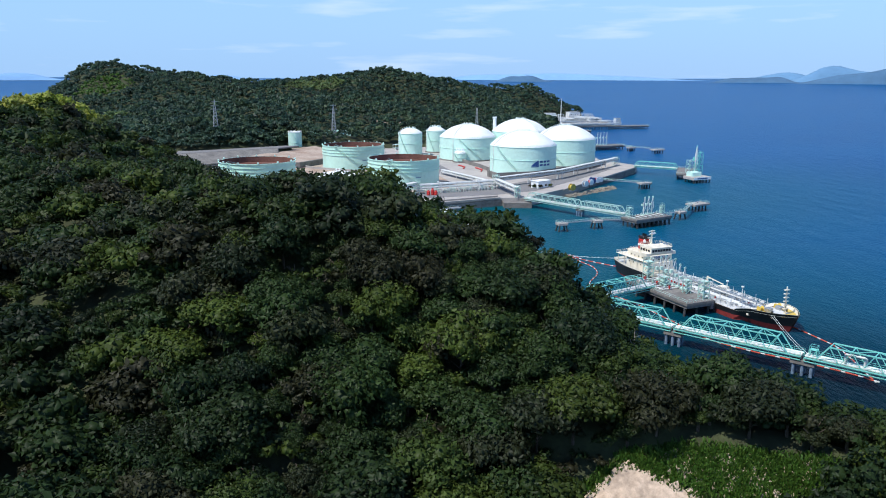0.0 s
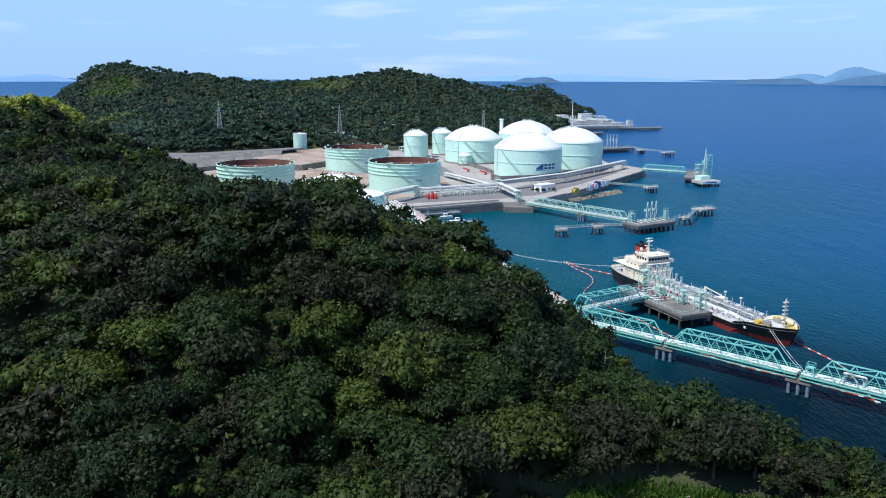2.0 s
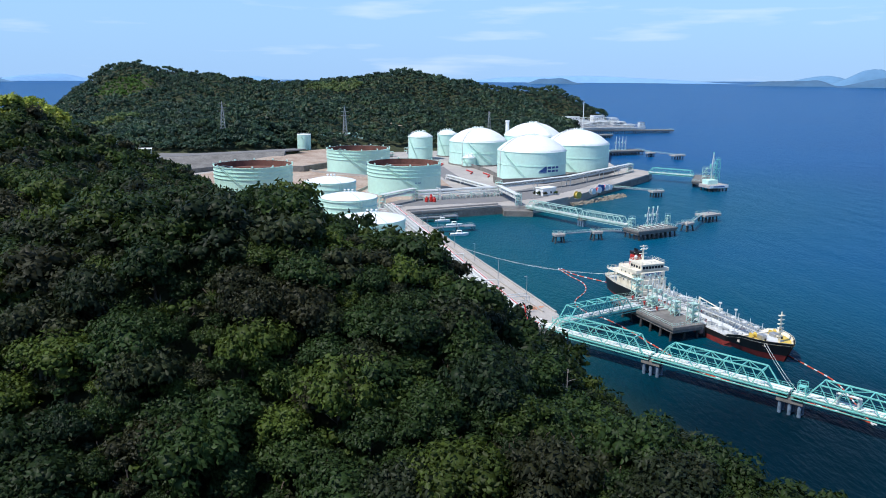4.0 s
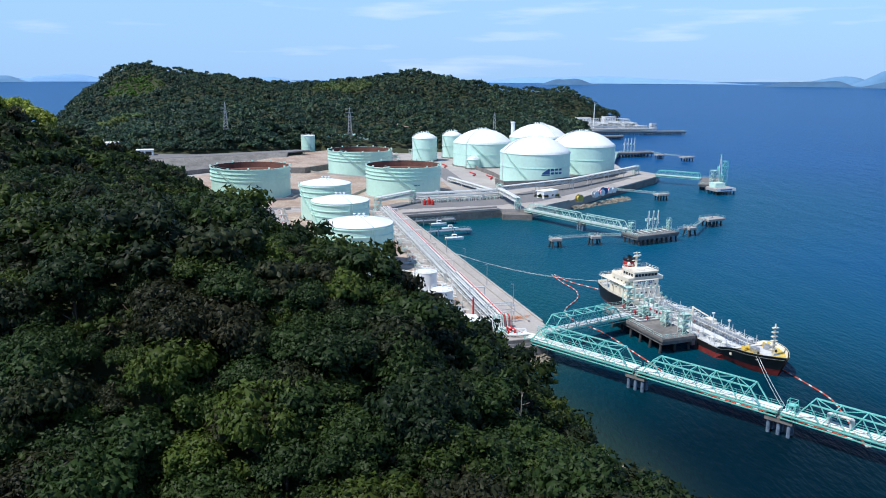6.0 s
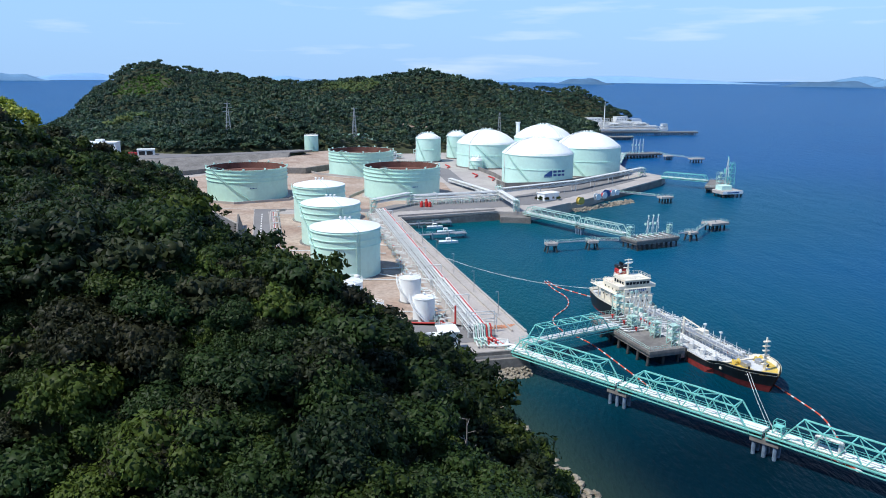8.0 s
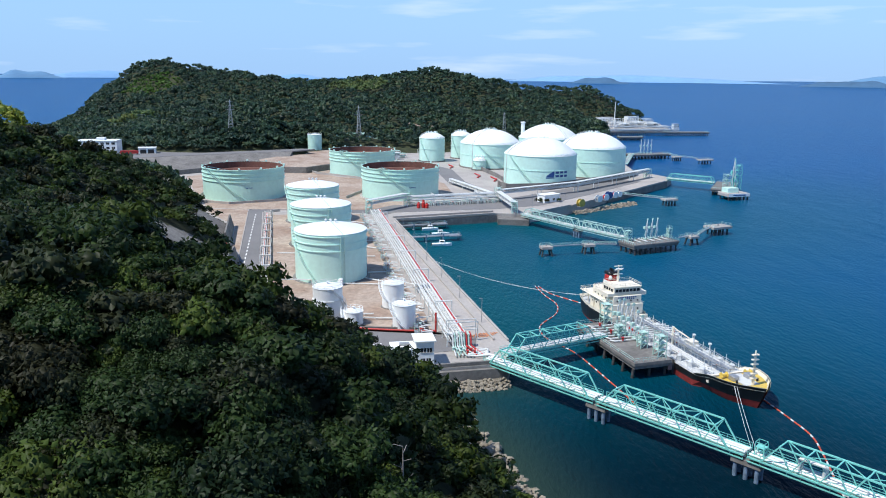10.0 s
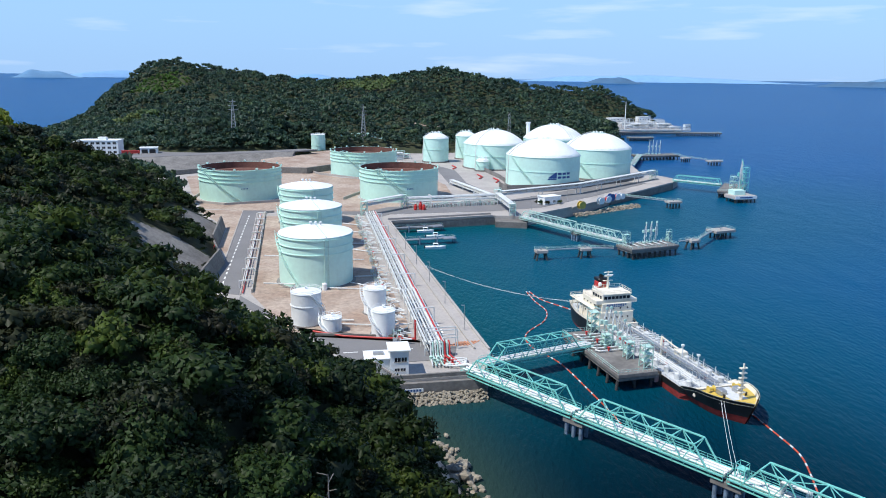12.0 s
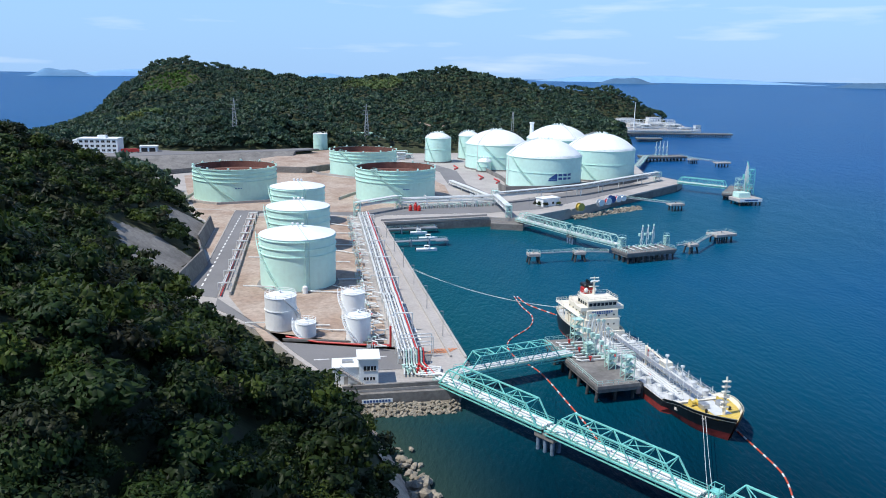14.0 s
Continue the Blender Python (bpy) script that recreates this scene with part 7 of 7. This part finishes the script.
tagged(rocks, "pale broken rocks along the wooded shore", "rocks", kind="structure")

# bare dead trunk standing over the woods
snag = holder("dead_tree", 41.3, 127.6, ground_z(41.3, 127.6))
part("trunk", lathe(bmesh.new(), [(0.2, -1), (0.13, 5), (0.03, 9.6)], 6), DEADWOOD, snag)
for k in range(6):
    a = 1.9 * k
    stick("branch", (0, 0, 4.5 + k), (1.3 * math.cos(a), 1.3 * math.sin(a), 5.8 + 0.8 * k), 0.04, DEADWOOD, snag)
tagged(snag, "bare pale dead tree above the canopy", "tree")

# ---- distance ----
def bearing(px_, dist):
    a = math.radians(3.15) + math.atan((px_ - 784) / 1347.0)
    return dist * math.sin(a), dist * math.cos(a)


def far_isle(px0, px1, high, dist, humps, mat_, label):
    xm, ym = bearing((px0 + px1) / 2, dist)
    R = math.hypot(xm - 60, ym - 190)
    base = SEA_RISE * min(1, max(0, (R - 1800) / 3100)) ** 2 - 1.0
    sc = dist / 1347.0
    island("far_island", xm, ym, (px1 - px0) * sc, 160, [(c, h * high * sc + 3, s) for c, h, s in humps], mat_, label, base)


# the islands get their haze from their own colour, not from the air
far_isle(864, 980, 7.0, 4550, ((-0.45, 0.75, 0.35), (0.2, 0.5, 0.3), (0.1, 0.7, 0.6)), ISLE, "low island far out on the sea, coloured blue-green for haze")
far_isle(1250, 1392, 10.0, 4500, ((-0.55, 0.6, 0.35), (0.05, 0.7, 0.4), (0.6, 0.8, 0.3)), ISLE, "low island far out on the sea, coloured bluish for haze")
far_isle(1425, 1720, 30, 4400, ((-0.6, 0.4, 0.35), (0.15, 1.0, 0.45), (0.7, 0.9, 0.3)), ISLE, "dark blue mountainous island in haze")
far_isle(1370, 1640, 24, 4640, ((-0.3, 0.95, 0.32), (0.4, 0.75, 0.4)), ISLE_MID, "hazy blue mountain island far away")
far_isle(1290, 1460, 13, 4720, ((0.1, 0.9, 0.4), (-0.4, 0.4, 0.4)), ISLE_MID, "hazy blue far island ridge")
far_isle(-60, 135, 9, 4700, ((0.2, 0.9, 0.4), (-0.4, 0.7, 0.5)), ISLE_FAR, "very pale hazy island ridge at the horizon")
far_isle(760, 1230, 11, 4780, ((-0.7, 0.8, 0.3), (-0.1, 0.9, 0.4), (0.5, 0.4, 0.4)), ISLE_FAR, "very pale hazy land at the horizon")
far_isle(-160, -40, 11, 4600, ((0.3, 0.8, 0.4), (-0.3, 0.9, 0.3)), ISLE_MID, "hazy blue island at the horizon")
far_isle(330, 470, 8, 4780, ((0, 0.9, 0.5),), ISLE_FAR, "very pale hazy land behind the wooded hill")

# ---- woods ----
_b = bmesh.new()
bmesh.ops.create_icosphere(_b, subdivisions=1, radius=1.0)
ICO_V = np.array([v.co for v in _b.verts])
ICO_F = np.array([[v.index for v in f.verts] for f in _b.faces])
_b.free()


def crown_arrays(rng, lobes, leaves, size, flat=0.72):
    """A leafy crown of unit radius: uneven lobes, each a dark core set about with small folded leaf clumps."""
    V, Fc, base = [], [], 0
    cen, rad = [], []
    for k in range(lobes):
        a = 2 * math.pi * (k / lobes) + rng.uniform(-0.5, 0.5)
        rr = rng.uniform(0.35, 0.78) if k else 0.05
        cen.append((rr * math.cos(a), rr * math.sin(a), rng.uniform(-0.12, 0.42) if k else 0.34))
        rad.append(rng.uniform(0.24, 0.48) if k else 0.52)
    cen, rad = np.array(cen), np.array(rad)
    for c, r in zip(cen, rad):
        v = ICO_V * r * 0.62 * rng.uniform(0.88, 1.08, (len(ICO_V), 1))
        V.append(v * [1, 1, flat] + c)
        Fc.append(ICO_F + base)
        base += len(ICO_V)
    pick = rng.choice(lobes, leaves, p=rad ** 2 / (rad ** 2).sum())
    d = rng.standard_normal((leaves, 3))
    d[:, 2] = np.abs(d[:, 2]) * 0.95 - 0.45
    d /= np.linalg.norm(d, axis=1, keepdims=True)
    p = cen[pick] + d * rad[pick][:, None] * rng.uniform(0.66, 1.12, (leaves, 1)) * [1, 1, flat]
    n = d + 0.5 * rng.standard_normal((leaves, 3)) + [0, 0, 0.35]
    n /= np.linalg.norm(n, axis=1, keepdims=True)
    t = np.cross(n, rng.standard_normal((leaves, 3)))
    t /= np.linalg.norm(t, axis=1, keepdims=True)
    b = np.cross(n, t)
    s = size * rng.uniform(0.6, 1.35, (leaves, 1))
    fold = n * s * 0.35
    quad = np.stack([p + t * s, p + b * s * 0.62 - fold, p - t * s, p - b * s * 0.62 - fold], 1).reshape(-1, 3)
    V.append(quad)
    i = np.arange(leaves)[:, None] * 4 + base
    Fc.append(np.concatenate([i + [0, 1, 2], i + [0, 2, 3]]))
    return np.concatenate(V), np.concatenate(Fc)


def tree_spots(x0, x1, y0, y1, gap, seed):
    rng = np.random.default_rng(seed)
    gx, gy = np.meshgrid(np.arange(x0, x1, gap), np.arange(y0, y1, gap * 0.87))
    gx = gx + (np.arange(gx.shape[0])[:, None] % 2) * gap * 0.5
    px = gx.ravel() + rng.uniform(-0.36, 0.36, gx.size) * gap
    py = gy.ravel() + rng.uniform(-0.36, 0.36, gx.size) * gap
    z, dp, dc = land_height(px, py)
    return px, py, z, dp, dc, rng


def clear_of(px, py, spots):
    ok = np.ones(px.shape, bool)
    for x, y, r in spots:
        ok &= (px - x) ** 2 + (py - y) ** 2 > r * r
    return ok


MEADOWS = [(-435, 1170, 30), (-415, 1158, 26), (-440, 1135, 24)]
BAMBOOS = [(-165, 330, 36), (-185, 345, 30), (-140, 1118, 26), (-104, 1106, 24), (-306, 800, 18), (-285, 790, 14)]


def merged_wood(name, label, mat_, px, py, z, radius, rng, lobes, leaves, size, variants=6, lift=0.58):
    temp = [crown_arrays(rng, lobes, leaves, size) for _ in range(variants)]
    which = rng.integers(0, variants, len(px))
    V, Fc, T, base = [], [], [], 0
    for k, (tv, tf) in enumerate(temp):
        idx = np.nonzero(which == k)[0]
        if not len(idx):
            continue
        a = rng.uniform(0, 2 * math.pi, len(idx))
        ca, sa = np.cos(a)[:, None], np.sin(a)[:, None]
        r = radius[idx][:, None]
        hz = r * rng.uniform(0.85, 1.25, (len(idx), 1))
        X = (tv[None, :, 0] * ca - tv[None, :, 1] * sa) * r + px[idx][:, None]
        Y = (tv[None, :, 0] * sa + tv[None, :, 1] * ca) * r + py[idx][:, None]
        Zz = tv[None, :, 2] * hz + (z[idx] + lift * radius[idx] + rng.uniform(0.4, 1.8, len(idx)))[:, None]
        V.append(np.stack([X, Y, Zz], 2).reshape(-1, 3))
        Fc.append((tf[None] + (np.arange(len(idx)) * len(tv))[:, None, None] + base).reshape(-1, 3))
        T.append(np.repeat(rng.uniform(0, 1, len(idx)), len(tv)))
        base += len(idx) * len(tv)
    me = mesh_from(name, np.concatenate(V), np.concatenate(Fc), mat_, np.concatenate(T))
    return tagged(new(name, me), label, "woods", kind="stuff")


def build_woods():
    # the hill nearest the flight
    px, py, z, dp, dc, rng = tree_spots(-270, 125, 48, 440, 4.7, 5)
    ok = (dp > 4.5) & (dc > 3.0) & clear_of(px, py, [(40, 74, 8)]) & (z > 1.0)
    for poly in (*SLOPES, SANDBANK, CLEARING):
        ok &= outline_distance(px, py, poly) < -0.6
    bam = ~clear_of(px, py, BAMBOOS)
    rad = 1.7 + 3.5 * rng.uniform(0, 1, len(px)) ** 1.7
    rad = rad * np.clip(0.45 + np.minimum(dc, dp) / 28, 0.5, 1.0)
    near = ok & ~bam & (py > 74) & (py < 126) & (px > -34) & (px < 72)
    idx = np.nonzero(near)[0][:300]
    # the broadleaf trees of the front slope, one by one
    crowns = [crown_arrays(rng, 15, 2100, 0.062, 0.85) for _ in range(8)]
    crown_me = [mesh_from("crown", v, f, LEAF) for v, f in crowns]
    bm = bmesh.new()
    lathe(bm, [(0.34, -1.5), (0.22, 0.3), (0.16, 2.2), (0.05, 4.2)], 7)
    for k in range(4):
        a = k * 1.7
        bar(bm, (0, 0, 1.4 + 0.4 * k), (1.6 * math.cos(a), 1.6 * math.sin(a), 3.0 + 0.4 * k), 0.07, 4)
    trunk_me = bpy.data.meshes.new("trunk")
    bm.to_mesh(trunk_me)
    bm.free()
    trunk_me.materials.append(BARK)
    for i in idx:
        r = rad[i] * 1.2
        t = holder("broadleaf_tree", px[i], py[i], z[i], rng.uniform(0, 360))
        tr = new("trunk", trunk_me)
        tr.parent = t
        c = new("crown", crown_me[int(rng.integers(0, 8))])
        c.parent = t
        c.scale = (r, r, r * rng.uniform(0.85, 1.25))
        c.location = (0, 0, 0.6 * r + rng.uniform(0.4, 1.6))
        tagged(t, "dark green evergreen broadleaf tree on the hillside", "tree", group="hillside trees")
    used = np.zeros(len(px), bool)
    used[idx] = True
    rest = ok & ~bam & ~used
    # the flank that faces away from the bay, then the slopes over it
    away = rest & (px < -34 - 0.5 * py)
    merged_wood("hillside_woods", "dense dark green woods on the landward flank", LEAF, px[away], py[away], z[away], rad[away] * 1.2, rng, 3, 30, 0.24)
    rest &= ~away
    mid = rest & (py < 215)
    merged_wood("hillside_woods", "dense dark green evergreen woods on the headland", LEAF, px[mid], py[mid], z[mid], rad[mid] * 1.2, rng, 8, 400, 0.098)
    low = rest & ~mid
    merged_wood("hillside_woods", "dense dark green woods on the hill behind", LEAF, px[low], py[low], z[low], rad[low] * 1.2, rng, 4, 90, 0.18)
    b = ok & bam
    merged_wood("bamboo_grove", "bright yellow-green bamboo grove on the hilltop", BAMBOO, px[b], py[b], z[b] + 3.5, rad[b] * 1.0, rng, 4, 110, 0.2)
    # shrubs that fill the gaps of the front slope
    sx, sy, sz, sp, sc, rng2 = tree_spots(-44, 84, 70, 134, 2.7, 31)
    s_ok = (sp > 4) & (sc > 2.5) & (sz > 1)
    for poly in (*SLOPES, SANDBANK, CLEARING):
        s_ok &= outline_distance(sx, sy, poly) < -0.4
    merged_wood("hillside_shrubs", "dense green shrubs under the trees of the headland", LEAF, sx[s_ok], sy[s_ok], sz[s_ok], rng2.uniform(1.6, 2.7, int(s_ok.sum())), rng2, 3, 50, 0.16, lift=0.5)
    # woods under and behind the flight
    sx, sy, sz, sp, sc, rng2 = tree_spots(-150, 140, -110, 48, 7.0, 33)
    s_ok = (sc > 4) & (sz > 1)
    merged_wood("hillside_woods", "dense dark green woods in the valley", LEAF, sx[s_ok], sy[s_ok], sz[s_ok], rng2.uniform(3.0, 5.0, int(s_ok.sum())), rng2, 4, 60, 0.2)
    # the hills behind the terminal
    px, py, z, dp, dc, rng = tree_spots(-720, 345, 440, 1420, 7.6, 9)
    ok = (dp > 6) & (dc > 5) & (z > 1.5)
    ok &= outline_distance(px, py, UPPER_YARD) < -2.5
    ok &= clear_of(px, py, [(-97, 716, 24), (-84, 798, 15), (-62, 806, 14), (-240, 600, 18), (-222, 586, 16), (-258, 600, 14), (-205, 572, 14), (-13, 886, 15), (-30, 892, 11)])
    ok &= outline_distance(px, py, FAR_PAD) < -4
    ok &= (py < 1290) | (px > 120) | (rng.uniform(0, 1, len(px)) < 0.3)
    # the wood's edge behind the upper yard
    ex, ey, ez, ep, ec, rng3 = tree_spots(-290, -80, 600, 775, 5.2, 41)
    e_ok = (ep > 3) & (outline_distance(ex, ey, UPPER_YARD) < -3) & (ey > 640) & clear_of(ex, ey, [(-97, 716, 25)])
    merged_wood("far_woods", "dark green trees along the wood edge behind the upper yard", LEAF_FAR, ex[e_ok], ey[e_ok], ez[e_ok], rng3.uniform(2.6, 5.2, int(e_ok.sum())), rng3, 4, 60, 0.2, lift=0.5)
    bam, mead = ~clear_of(px, py, BAMBOOS), ~clear_of(px, py, MEADOWS)
    rad = 3.4 + 3.8 * rng.uniform(0, 1, len(px)) ** 1.7
    f = ok & ~bam & ~mead
    z = np.where((px > 170) & (py > 1240), z + 1.0, z)
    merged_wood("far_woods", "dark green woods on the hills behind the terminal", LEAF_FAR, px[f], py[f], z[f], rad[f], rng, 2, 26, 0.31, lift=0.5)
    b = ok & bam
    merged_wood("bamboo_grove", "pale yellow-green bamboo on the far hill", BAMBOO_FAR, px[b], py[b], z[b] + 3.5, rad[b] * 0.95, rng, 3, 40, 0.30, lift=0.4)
    g = ok & mead
    merged_wood("meadow_scrub", "bright green grassy scrub on the far hill", GRASS, px[g], py[g], z[g] + 2, rad[g] * 0.85, rng, 3, 30, 0.3, lift=0.1)


build_woods()

# clipped bushes round the quay hut
rng9 = np.random.default_rng(12)
for x, y, r in ((86.0, 488.0, 2.3), (89.5, 486.2, 2.0), (97.5, 491.5, 1.8), (84.0, 493.0, 1.6)):
    v, f = crown_arrays(rng9, 7, 260, 0.12, 0.9)
    bush = new("bush", mesh_from("bush", v * r, f, LEAF))
    bush.location = (x, y, QUAY_Z + 0.55 * r)
    tagged(bush, "dark green round bush beside the quay hut", "bush", group="quay bushes")
